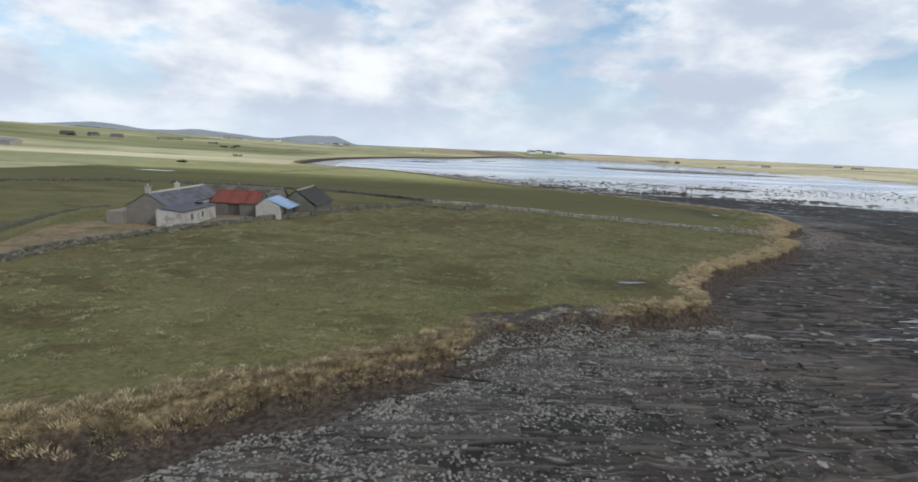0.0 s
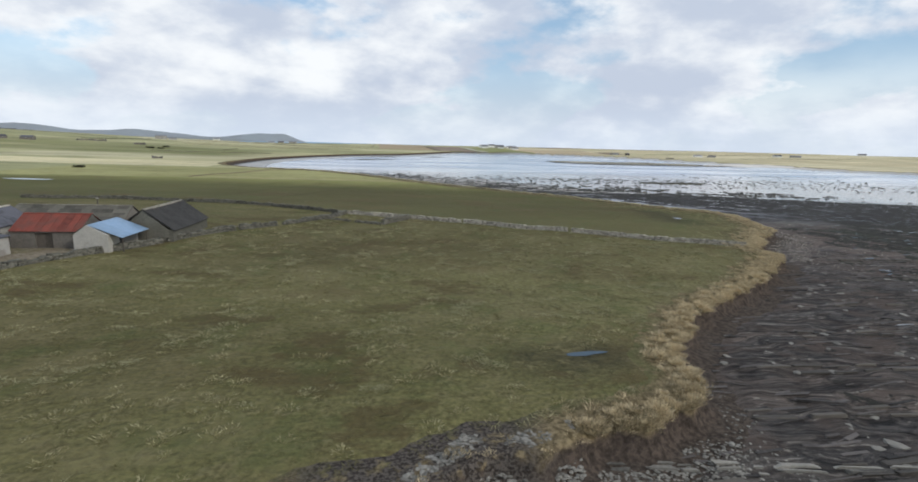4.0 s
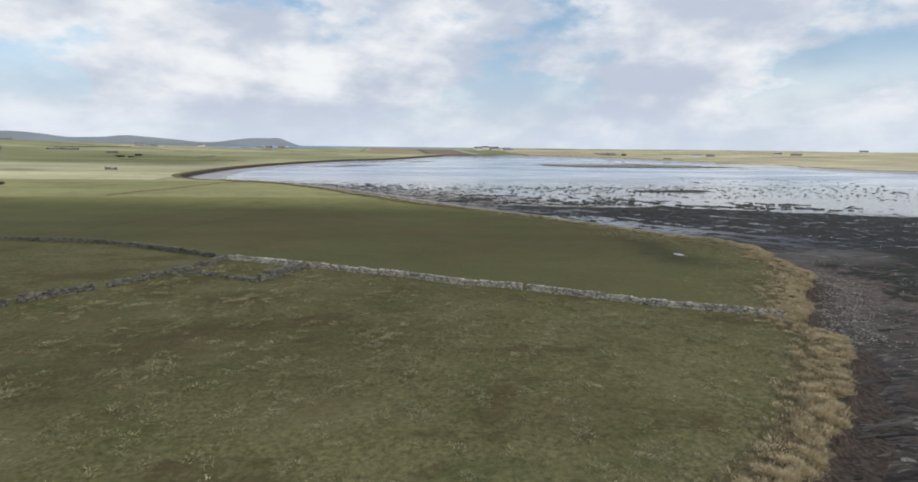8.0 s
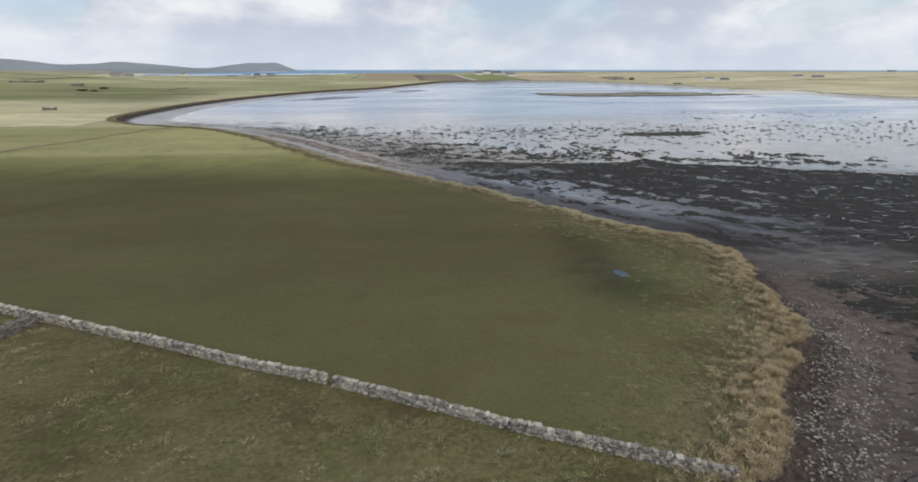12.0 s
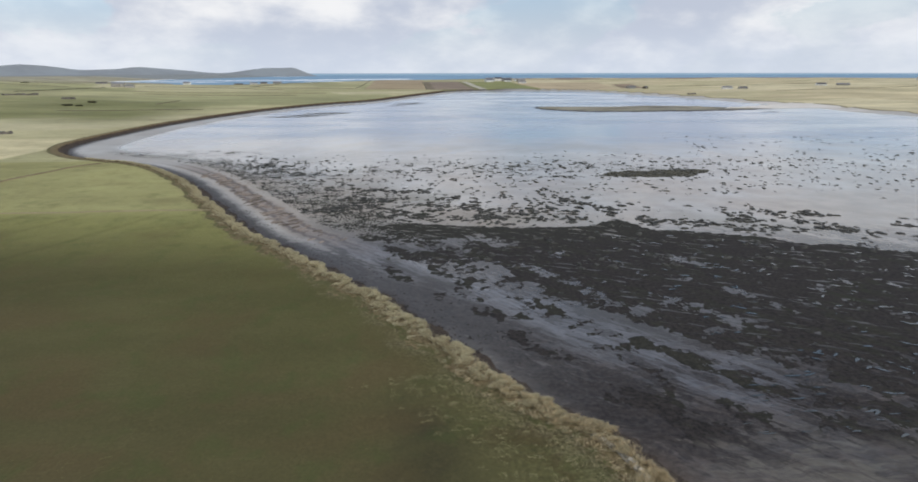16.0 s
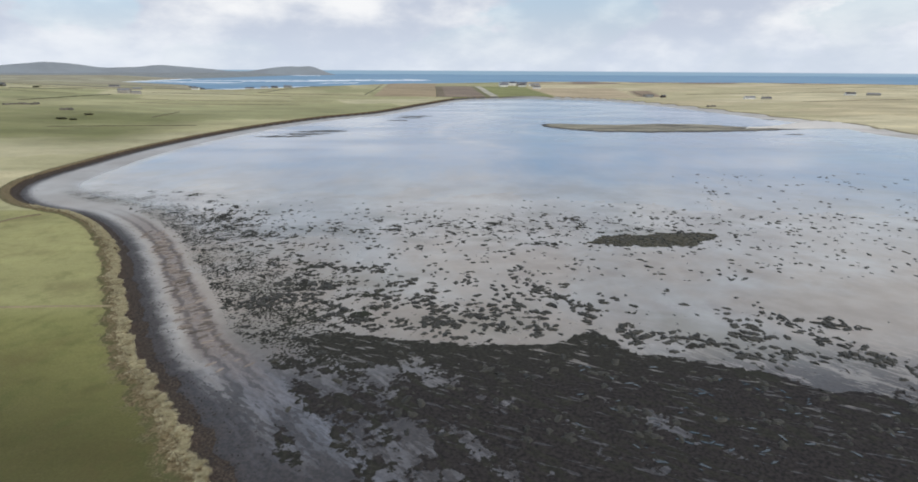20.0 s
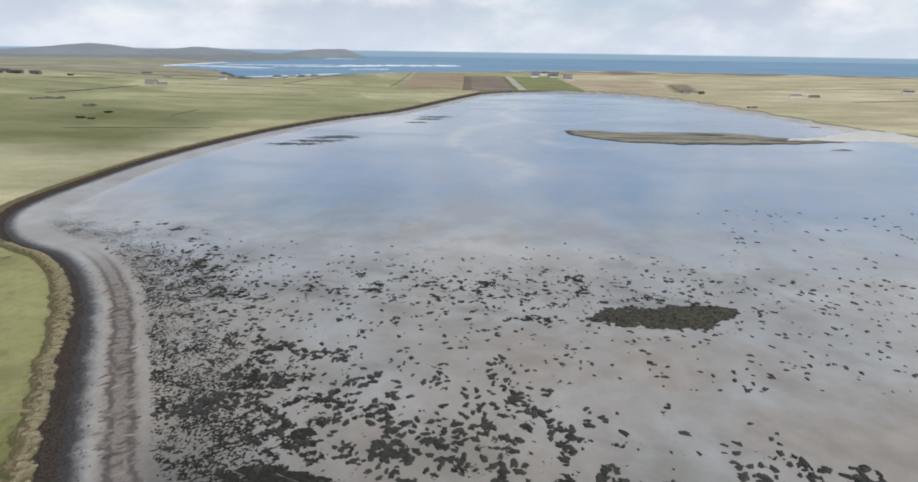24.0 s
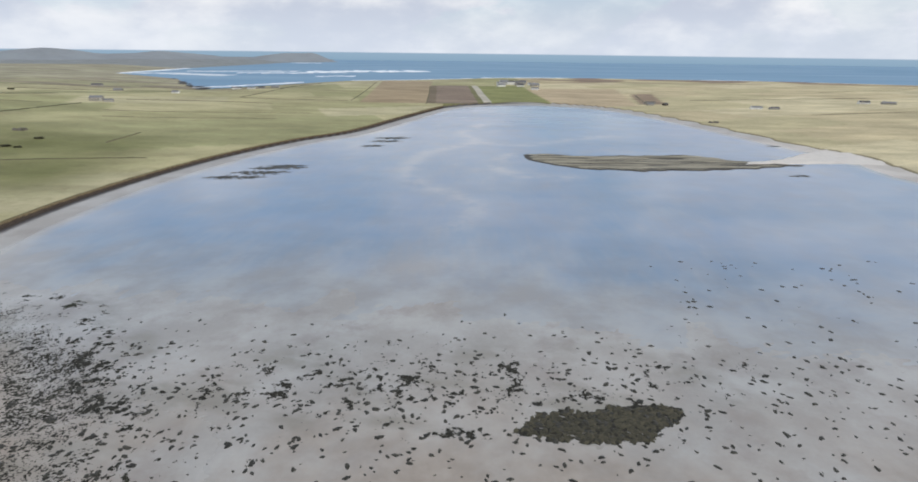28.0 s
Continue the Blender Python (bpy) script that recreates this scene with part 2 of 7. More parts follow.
def axis_steps(inner, fine, mid, mid_step, outer):
    """Grid lines: fine inside, wider to the middle reach, then growing."""
    a = list(np.arange(inner[0], inner[1] + 1e-6, fine))
    v, s = a[-1], fine
    while v < outer[1]:
        s = min(s * 1.10, mid_step) if v < mid[1] else s * 1.12
        v += s
        a.append(v)
    v, s, b = a[0], fine, []
    while v > outer[0]:
        s = min(s * 1.10, mid_step) if v > mid[0] else s * 1.12
        v -= s
        b.append(v)
    return np.array(b[::-1] + a)


def grid_mesh(name, xs, ys, z, keep=None):
    """A sheet over grid lines, with heights z[y, x]; keep: which cells stay."""
    ny, nx = z.shape
    gx, gy = np.meshgrid(xs, ys)
    co = np.stack([gx, gy, z], -1).reshape(-1, 3)
    i = np.arange(ny * nx).reshape(ny, nx)
    q = np.stack([i[:-1, :-1], i[:-1, 1:], i[1:, 1:], i[1:, :-1]], -1).reshape(-1, 4)
    if keep is not None:
        q = q[keep.reshape(-1)]
        used = np.unique(q)
        back = np.full(len(co), -1)
        back[used] = np.arange(len(used))
        co, q = co[used], back[q]
    return quads(name, co, q)


def quads(name, co, q):
    me = bpy.data.meshes.new(name)
    k = q.shape[1]
    me.vertices.add(len(co))
    me.vertices.foreach_set("co", np.ascontiguousarray(co, np.float32).ravel())
    me.loops.add(len(q) * k)
    me.loops.foreach_set("vertex_index", np.ascontiguousarray(q, np.int32).ravel())
    me.polygons.add(len(q))
    me.polygons.foreach_set("loop_start", np.arange(0, len(q) * k, k, dtype=np.int32))
    me.polygons.foreach_set("use_smooth", np.ones(len(q), bool))
    me.update(calc_edges=True)
    return me


def float_attr(me, name, values):
    me.attributes.new(name, "FLOAT", "POINT").data.foreach_set("value", np.ascontiguousarray(values, np.float32).ravel())


def color_attr(me, name, rgb):
    rgba = np.concatenate([rgb, np.ones((len(rgb), 1))], 1)
    me.attributes.new(name, "FLOAT_COLOR", "POINT").data.foreach_set("color", np.ascontiguousarray(rgba, np.float32).ravel())


# ---- materials ----
def material(name):
    m = bpy.data.materials.new(name)
    m.use_nodes = True
    n = Nodes(m.node_tree)
    bsdf = m.node_tree.nodes.new("ShaderNodeBsdfPrincipled")
    out = m.node_tree.nodes.new("ShaderNodeOutputMaterial")
    m.node_tree.links.new(bsdf.outputs[0], out.inputs[0])
    return m, n, bsdf


def finish(n, bsdf, color, rough, bump=None, depth=0.05, strength=0.6, metal=0.0, spec=0.5):
    n.put(bsdf.inputs["Base Color"], color)
    n.put(bsdf.inputs["Roughness"], rough)
    n.put(bsdf.inputs["Metallic"], metal)
    n.put(bsdf.inputs["Specular IOR Level"], spec)
    if bump is not None:
        b = n.tree.nodes.new("ShaderNodeBump")
        b.inputs["Strength"].default_value, b.inputs["Distance"].default_value = strength, depth
        n.put(b.inputs["Height"], bump)
        n.tree.links.new(b.outputs[0], bsdf.inputs["Normal"])


def plain(name, color, rough=0.8, grain=6.0, spread=0.25, depth=0.02, stain=0.7, metal=0.0, spec=0.4, second=None):
    """A surface with grain, larger stains and a little relief; alike pieces differ by Random Per Island and by object."""
    m, n, b = material(name)
    pos = n.add("ShaderNodeTexCoord", out=3)
    small, large = n.noise(pos, grain, 5.0, 0.62), n.noise(pos, stain, 4.0, 0.6)
    isl = n.add("ShaderNodeNewGeometry", out=8)
    obj = n.add("ShaderNodeObjectInfo", out=5)
    v = n.math("ADD", n.math("MULTIPLY", n.math("SUBTRACT", small, 0.5), 1.2), n.math("MULTIPLY", n.math("SUBTRACT", large, 0.5), 1.2))
    v = n.math("ADD", v, n.math("MULTIPLY", n.math("SUBTRACT", n.math("FRACT", n.math("ADD", isl, obj)), 0.5), 1.1))
    gain = n.math("ADD", 1.0, n.math("MULTIPLY", v, spread * 2))
    c = n.mix(1.0, color, gain, "MULTIPLY")
    if second:
        c = n.mix(n.span(large, 0.48, 0.62), c, second)
    finish(n, b, c, rough, small, depth, 0.7, metal, spec)
    return m


def ground_material():
    m, n, b = material("ground_cover")
    pos = n.add("ShaderNodeTexCoord", out=3)
    sd, weed, rocky, film = n.attr("shore"), n.attr("weed"), n.attr("rocky"), n.attr("film")
    field = n.attr("field", out=0)
    n1, n2, n3 = n.noise(pos, 2.6, 5.0, 0.65), n.noise(pos, 0.55, 5.0, 0.62), n.noise(pos, 0.06, 5.0, 0.6)
    # grass: dull green turf with straw-coloured and brown patches
    coarse = n.attr("rough_grass")
    patchy = n.noise(n.add("ShaderNodeMapping", pos, None, (0, 0, 0.7), (0.55, 1.3, 1.0)), 0.021, 6.0, 0.62)
    grass = n.mix(1.0, field, n.span(patchy, 0.32, 0.68, 0.80, 1.20, False), "MULTIPLY")
    grass = n.mix(n.math("ADD", 0.16, n.math("MULTIPLY", coarse, 0.95)), grass, n.mix(1.0, grass, n.span(n1, 0.34, 0.66, 0.68, 1.35, False), "MULTIPLY"))
    grass = n.mix(n.math("MULTIPLY", n.span(n2, 0.50, 0.66), n.math("MULTIPLY", n.attr("rough_grass"), 0.75)), grass, n.mix(n.span(n1, 0.4, 0.6), (0.095, 0.082, 0.038), (0.19, 0.165, 0.085)))
    mid = n.noise(n.add("ShaderNodeMapping", pos, None, (0, 0, 0.4), (0.7, 1.2, 1.0)), 0.15, 5.0, 0.6)
    grass = n.mix(n.math("MULTIPLY", n.span(mid, 0.50, 0.62), n.math("MULTIPLY", coarse, 0.40)), grass, (0.20, 0.17, 0.088))
    grass = n.mix(n.math("MULTIPLY", n.span(mid, 0.36, 0.46, 1.0, 0.0), n.math("MULTIPLY", coarse, 0.75)), grass, (0.084, 0.062, 0.030))
    grass = n.mix(n.math("MULTIPLY", n.span(n3, 0.52, 0.72), n.attr("mottle")), grass, (0.115, 0.085, 0.042))
    grass = n.mix(n.math("MULTIPLY", n.span(n.noise(pos, 0.19, 4.0, 0.6), 0.5, 0.7), n.math("MULTIPLY", n.attr("mottle"), 0.7)), grass, (0.07, 0.095, 0.03))
    tan_edge = n.math("ADD", sd, n.math("MULTIPLY", n.math("SUBTRACT", n2, 0.5), 9.0))
    grass = n.mix(n.span(tan_edge, 1.5, n.attr("fringe"), 0.8, 0.0), grass, n.mix(n.span(n1, 0.35, 0.65), (0.075, 0.062, 0.034), (0.25, 0.21, 0.125)))
    # shore: pale wet sand, a dark band of wrack and cobbles, flat bedded rock
    s1, s2 = n.noise(pos, 0.035, 5.0, 0.6), n.noise(pos, 0.9, 5.0, 0.65)
    sand = n.mix(n.span(s1, 0.35, 0.68), (0.36, 0.338, 0.312), (0.452, 0.44, 0.42))
    sand = n.mix(n.math("MULTIPLY", n.span(n.noise(pos, 0.05, 5.0, 0.6), 0.50, 0.70), 0.6), sand, (0.285, 0.25, 0.228))
    sand = n.mix(1.0, sand, n.span(s2, 0.2, 0.8, 0.95, 1.05, False), "MULTIPLY")
    sand = n.mix(n.math("MULTIPLY", n.attr("brown_mud"), n.span(n.noise(pos, 0.022, 5.0, 0.6), 0.32, 0.62)), sand, n.mix(n.span(n.noise(pos, 0.13, 5.0, 0.55), 0.3, 0.7), (0.30, 0.252, 0.208), (0.385, 0.333, 0.282)))
    slime = n.math("MULTIPLY", n.span(weed, 0.03, 0.22), n.span(n.noise(n.along(pos, 2.9, 1.8), 0.055, 4.0, 0.55), 0.46, 0.66))
    sand = n.mix(n.math("MULTIPLY", slime, 0.6), sand, (0.225, 0.208, 0.168))
    sand = n.mix(n.attr("shelly"), sand, n.mix(n.span(s1, 0.4, 0.6), (0.53, 0.48, 0.425), (0.63, 0.58, 0.525)))
    sand = n.mix(n.attr("muddy"), sand, n.mix(n.span(s2, 0.3, 0.7), (0.034, 0.030, 0.030), (0.102, 0.096, 0.102)))
    strand = n.math("ADD", n.math("ADD", sd, n.attr("reach")), n.math("MULTIPLY", n.math("SUBTRACT", n2, 0.5), 3.0))
    band = n.math("MULTIPLY", n.math("MULTIPLY", n.span(strand, -8.6, -4.6), n.attr("weedy_shore")), n.math("SUBTRACT", 1.0, rocky))
    wrack_line = n.math("MULTIPLY", n.math("MULTIPLY", n.span(strand, -16.2, -14.6), n.span(strand, -10.4, -9.0, 1.0, 0.0)), n.attr("track"))
    cob = n.noise(pos, 1.7, 4.0, 0.7)
    sand = n.mix(band, sand, n.mix(n.span(cob, 0.3, 0.75), (0.018, 0.014, 0.012), (0.07, 0.053, 0.046)))
    rut = n.math("MAXIMUM", n.span(n.math("ABSOLUTE", n.math("ADD", strand, 10.6)), 0.2, 0.9, 1.0, 0.0), n.span(n.math("ABSOLUTE", n.math("ADD", strand, 14.2)), 0.2, 0.9, 1.0, 0.0))
    sand = n.mix(n.math("MULTIPLY", wrack_line, 0.92), sand, n.mix(n.span(cob, 0.3, 0.7), (0.185, 0.15, 0.128), (0.29, 0.24, 0.21)))
    sand = n.mix(n.math("MULTIPLY", n.math("MULTIPLY", rut, wrack_line), n.span(cob, 0.3, 0.5, 0.35, 0.85)), sand, (0.085, 0.066, 0.055))
    # bedded rock, in long low ledges across the shore
    bent = n.add("ShaderNodeVectorMath", pos, n.add("ShaderNodeVectorMath", n.noise(pos, 0.10, 3.0, 0.5, True), (7.0, 7.0, 7.0), operation="MULTIPLY"), operation="ADD")
    squash = n.add("ShaderNodeMapping", bent, None, (0.0, 0.0, 0.16), (0.10, 1.0, 1.0))
    beds, beds2 = n.noise(squash, 1.5, 6.0, 0.68), n.noise(squash, 0.35, 4.0, 0.6)
    rock = n.mix(n.span(beds, 0.34, 0.66), (0.014, 0.012, 0.0115), (0.074, 0.064, 0.057))
    rock = n.mix(n.span(beds2, 0.50, 0.72), rock, (0.105, 0.084, 0.071))
    thin = n.noise(n.add("ShaderNodeVectorMath", bent, (0.045, 1.0, 1.0), operation="MULTIPLY"), 3.2, 5.0, 0.66)
    rock = n.mix(1.0, rock, n.span(thin, 0.36, 0.64, 0.35, 1.75, False), "MULTIPLY")
    rock = n.mix(n.math("MULTIPLY", n.span(n.math("ADD", beds, n.math("MULTIPLY", thin, 0.25)), 0.735, 0.785), 0.8), rock, (0.26, 0.235, 0.20))
    rock = n.mix(n.math("MULTIPLY", n.span(n.noise(pos, 0.14, 4.0, 0.6), 0.5, 0.66), 0.6), rock, (0.088, 0.064, 0.052))
    base = n.mix(rocky, sand, rock)
    step = n.noise(n.add("ShaderNodeVectorMath", bent, (0.12, 1.0, 1.0), operation="MULTIPLY"), 0.8, 5.0, 0.66)
    ledge = n.math("MULTIPLY", n.attr("ledges"), n.span(n.noise(pos, 0.22, 4.0, 0.6), 0.32, 0.46))
    base = n.mix(ledge, base, n.mix(n.span(step, 0.38, 0.62), (0.045, 0.042, 0.040), (0.170, 0.158, 0.130)))
    base = n.mix(n.math("MULTIPLY", n.attr("headland"), n.span(n.noise(pos, 0.12, 4.0, 0.6), 0.30, 0.48)), base, n.mix(n.span(s2, 0.3, 0.7), (0.078, 0.058, 0.049), (0.165, 0.130, 0.110)))
    cobbled = n.math("MULTIPLY", n.attr("cobbled"), n.span(n.noise(pos, 0.35, 4.0, 0.6), 0.34, 0.54))
    base = n.mix(cobbled, base, n.mix(n.span(n.noise(pos, 4.5, 4.0, 0.75), 0.40, 0.62), (0.042, 0.038, 0.034), (0.180, 0.168, 0.148)))
    # weed: clumps with sharp ragged outlines
    clump = n.math("ADD", n.math("ADD", n.math("MULTIPLY", n.noise(pos, 1.3, 4.0, 0.62), 0.20), n.math("MULTIPLY", n.noise(pos, 0.15, 3.0, 0.5), 0.46)), n.math("MULTIPLY", n.noise(pos, 0.50, 3.0, 0.55), 0.34))
    specks = n.math("ADD", n.math("ADD", n.math("MULTIPLY", n.noise(pos, 1.5, 3.0, 0.55), 0.56), n.math("MULTIPLY", n.noise(pos, 0.12, 3.0, 0.5), 0.20)), n.math("MULTIPLY", n.noise(pos, 0.50, 3.0, 0.55), 0.24))
    clump = n.span(n.attr("speck"), 0.0, 1.0, clump, specks, False)
    edge = n.math("SUBTRACT", n.span(weed, 0.0, 1.0, 0.35, 0.67, False), clump)
    on = n.math("MULTIPLY", n.math("MULTIPLY", n.span(edge, -0.006, 0.012), n.span(weed, 0.02, 0.08)), n.span(n.attr("ledges"), 0.25, 0.6, 1.0, 0.0))
    slits = n.noise(n.along(pos, 2.75, 5.0), 0.75, 5.0, 0.64)
    on = n.math("MULTIPLY", on, n.math("SUBTRACT", 1.0, n.math("MULTIPLY", n.span(slits, 0.585, 0.64), n.span(weed, 0.45, 0.62, 0.0, 0.75))))
    wcol = n.mix(n.span(n.noise(pos, 1.3, 5.0, 0.7), 0.35, 0.7), (0.027, 0.026, 0.022), (0.052, 0.049, 0.038))
    wcol = n.mix(n.span(n.noise(pos, 0.05, 3.0, 0.5), 0.56, 0.68), wcol, (0.036, 0.037, 0.026))
    base = n.mix(on, base, wcol)
    zone, film_way = n.attr("fleck"), n.attr("channel")
    wide, fine = n.noise(n.along(pos, 2.3, 4.0), 0.30, 5.0, 0.62), n.noise(n.along(pos, 2.45, 3.5), 1.3, 5.0, 0.64)
    streak = n.math("ADD", n.math("MULTIPLY", wide, 0.55), n.math("MULTIPLY", fine, 0.45))
    bare = n.math("SUBTRACT", 1.0, on)
    # wet film between the streaks; its bluish sky sheen is painted in
    base = n.mix(n.math("MULTIPLY", n.math("MULTIPLY", zone, bare), n.span(film_way, 0.0, 1.0, 0.30, 0.75)), base, n.mix(n.span(fine, 0.35, 0.65), (0.090, 0.092, 0.106), (0.205, 0.215, 0.248)))
    dark = n.math("MULTIPLY", n.span(n.math("SUBTRACT", n.math("SUBTRACT", streak, n.math("MULTIPLY", n.attr("ledges"), 0.10)), n.math("MULTIPLY", film_way, 0.06)), 0.445, 0.50), zone)
    base = n.mix(n.math("MULTIPLY", dark, 0.92), base, n.mix(n.span(cob, 0.35, 0.65), (0.018, 0.016, 0.017), (0.052, 0.044, 0.042)))
    land = n.span(sd, -0.4, 0.4)
    color = n.mix(land, base, grass)
    wet = n.math("MULTIPLY", n.math("SUBTRACT", 1.0, land), n.math("SUBTRACT", 1.0, on))
    flat_rough = n.span(n.math("ADD", film, n.math("MULTIPLY", n.math("SUBTRACT", s1, 0.5), 0.9)), 0.2, 0.8, 0.55, 0.16)
    rough = n.span(wet, 0.0, 1.0, n.span(on, 0.0, 1.0, 0.92, 0.80), flat_rough, False)
    rough = n.span(n.math("MULTIPLY", wet, rocky), 0.0, 1.0, rough, n.span(beds2, 0.35, 0.6, 0.65, 0.95), False)
    high = n.math("ADD", n.math("MULTIPLY", n1, n.span(land, 0, 1, 0.12, 1.0)), n.math("MULTIPLY", n.math("MULTIPLY", beds, rocky), n.span(land, 0, 1, 1.6, 0.0)))
    hummocks = n.math("MULTIPLY", n.noise(n.add("ShaderNodeMapping", pos, None, (0, 0, 0.6), (0.8, 1.3, 1.0)), 1.25, 3.0, 0.55), n.math("MULTIPLY", n.math("MULTIPLY", coarse, land), 3.2))
    high = n.math("ADD", high, hummocks)
    high = n.math("ADD", high, n.math("MULTIPLY", on, n.math("ADD", 0.6, n.math("MULTIPLY", clump, 0.3))))
    finish(n, b, color, rough, high, 0.16, 0.85, 0.0, n.math("SUBTRACT", n.math("SUBTRACT", 0.45, n.math("MULTIPLY", n.math("SUBTRACT", 1.0, wet), 0.36)), n.math("MULTIPLY", n.math("MULTIPLY", wet, rocky), 0.28)))
    return m


def water_material(name, color, rough, scale, depth, spec=0.5):
    m, n, b = material(name)
    pos = n.add("ShaderNodeTexCoord", out=3)
    drift = n.noise(pos, 0.006, 4.0, 0.55)
    c = n.mix(n.span(drift, 0.35, 0.65), color, tuple(v * 0.72 for v in color))
    ripple = n.noise(n.add("ShaderNodeMapping", pos, None, (0, 0, 0.5), (1.0, 0.35, 1.0)), scale, 4.0, 0.6)
    finish(n, b, c, n.span(n.noise(pos, 0.012, 4.0, 0.6), 0.35, 0.7, rough * 0.7, rough * 2.0), ripple, depth, 0.5, 0.0, spec)
    return m


M_GROUND = ground_material()


def bay_material():
    """Calm shallow water: the sand shows through where it is thin."""
    m, n, b = material("shallow_water")
    pos = n.add("ShaderNodeTexCoord", out=3)
    depth, bar = n.attr("depth"), n.attr("bar")
    s1 = n.noise(pos, 0.035, 5.0, 0.6)
    sand = n.mix(n.span(s1, 0.35, 0.68), (0.325, 0.32, 0.315), (0.405, 0.415, 0.42))
    drift = n.noise(n.add("ShaderNodeMapping", pos, None, (0, 0, 0.3), (0.6, 1.3, 1.0)), 0.007, 5.0, 0.55)
    # the blue of reflected sky is mixed into these two base colours
    deep = n.mix(n.span(drift, 0.36, 0.64), (0.235, 0.32, 0.45), (0.175, 0.275, 0.41))
    shown = n.math("ADD", depth, n.math("MULTIPLY", n.math("SUBTRACT", s1, 0.5), 0.10))
    c = n.mix(n.span(shown, 0.0, 0.32), sand, deep)
    c = n.mix(n.math("MULTIPLY", bar, n.span(n.noise(pos, 0.03, 5.0, 0.6), 0.3, 0.6)), c, (0.50, 0.50, 0.51))
    wind = n.noise(n.add("ShaderNodeMapping", pos, None, (0, 0, 0.2), (0.5, 1.5, 1.0)), 0.012, 5.0, 0.6)
    rough = n.span(wind, 0.35, 0.7, 0.07, 0.24)
    ripple = n.noise(n.add("ShaderNodeMapping", pos, None, (0, 0, 0.5), (1.0, 0.35, 1.0)), 0.5, 4.0, 0.6)
    finish(n, b, c, rough, ripple, 0.012, 0.5, 0.0, 0.32)
    return m


def sea_material():
    """Open sea, roughened by wind, with long bands of lighter and darker water."""
    m, n, b = material("open_sea")
    pos = n.add("ShaderNodeTexCoord", out=3)
    drift = n.noise(n.add("ShaderNodeMapping", pos, None, (0, 0, 0.1), (0.25, 1.0, 1.0)), 0.004, 4.0, 0.5)
    # both blues are lightened for the haze over the water
    c = n.mix(n.span(drift, 0.3, 0.7), (0.19, 0.32, 0.45), (0.25, 0.38, 0.50))
    chop = n.noise(pos, 0.06, 4.0, 0.6)
    finish(n, b, c, 0.75, chop, 0.4, 0.3, 0.0, 0.12)
    return m


M_BAY = bay_material()
M_SEA = sea_material()
M_FOAM = plain("sea_foam", (0.82, 0.85, 0.88), 0.7, 0.05, 0.1, 0.02)
M_STONE = plain("lichen_grey_stone", (0.37, 0.335, 0.275), 0.85, 5.0, 0.50, 0.03, 0.5)
# mossy stone, darkened for the shaded faces of the walls
M_DARKWALL = plain("shaded_mossy_stone", (0.13, 0.122, 0.098), 0.9, 4.0, 0.45, 0.03, 0.4)
M_HEADLAND = plain("pale_shore_stone", (0.22, 0.195, 0.165), 0.8, 5.0, 0.75, 0.02, 0.3)
M_RIDGE = plain("dried_wrack", (0.205, 0.172, 0.148), 0.95, 3.0, 0.40, 0.04, 0.3)
M_COBBLE = plain("shore_stone", (0.172, 0.160, 0.138), 0.85, 4.0, 0.45, 0.02, 0.25)
M_SLAB = plain("flagstone", (0.078, 0.067, 0.055), 0.7, 3.0, 0.45, 0.03, 0.3)
M_TAN = plain("dry_bank_grass", (0.54, 0.44, 0.275), 0.95, 2.0, 0.30, 0.02, 0.15)
M_FADED = plain("faded_bank_grass", (0.50, 0.45, 0.295), 0.95, 2.0, 0.30, 0.02, 0.15)
M_TURF = plain("brown_bank_turf", (0.235, 0.188, 0.108), 0.95, 2.0, 0.35, 0.02, 0.15)
M_STRAW = plain("straw_grass", (0.335, 0.30, 0.165), 0.95, 2.0, 0.30, 0.02, 0.08)
M_PALETUFT = plain("pale_coarse_grass", (0.285, 0.268, 0.150), 0.95, 2.0, 0.30, 0.02, 0.08)
M_WRACK = plain("stained_cobble", (0.034, 0.027, 0.024), 0.8, 4.0, 0.45, 0.02, 0.25)
M_BED = plain("thin_bedded_rock", (0.062, 0.053, 0.048), 0.75, 3.0, 0.75, 0.03, 0.25)
M_REEF = plain("reef_rock", (0.05, 0.045, 0.042), 0.8, 0.2, 0.3, 0.1, 0.05)
M_TUFT = plain("meadow_grass", (0.152, 0.138, 0.060), 0.95, 2.0, 0.34, 0.02, 0.08)
M_WEED = plain("bladder_wrack", (0.036, 0.033, 0.025), 0.6, 2.0, 0.35, 0.05, 0.1)
M_RAFT = plain("eelgrass_raft", (0.058, 0.051, 0.030), 0.7, 2.0, 0.35, 0.05, 0.1)
M_LIME = plain("weathered_limewash", (0.41, 0.39, 0.355), 0.9, 2.0, 0.16, 0.02, 0.6, second=(0.29, 0.265, 0.235))
M_RUBBLE = plain("rubble_masonry", (0.165, 0.148, 0.128), 0.9, 4.0, 0.30, 0.06, 0.7)
M_PALE = plain("pale_stone", (0.35, 0.33, 0.295), 0.9, 3.5, 0.25, 0.05, 0.7)
M_SLATE = plain("dark_slate_roof", (0.085, 0.083, 0.095), 0.7, 3.0, 0.30, 0.02, 0.6)
M_MOSS = plain("mossy_stone_roof", (0.115, 0.105, 0.085), 0.95, 2.5, 0.35, 0.05, 0.5)
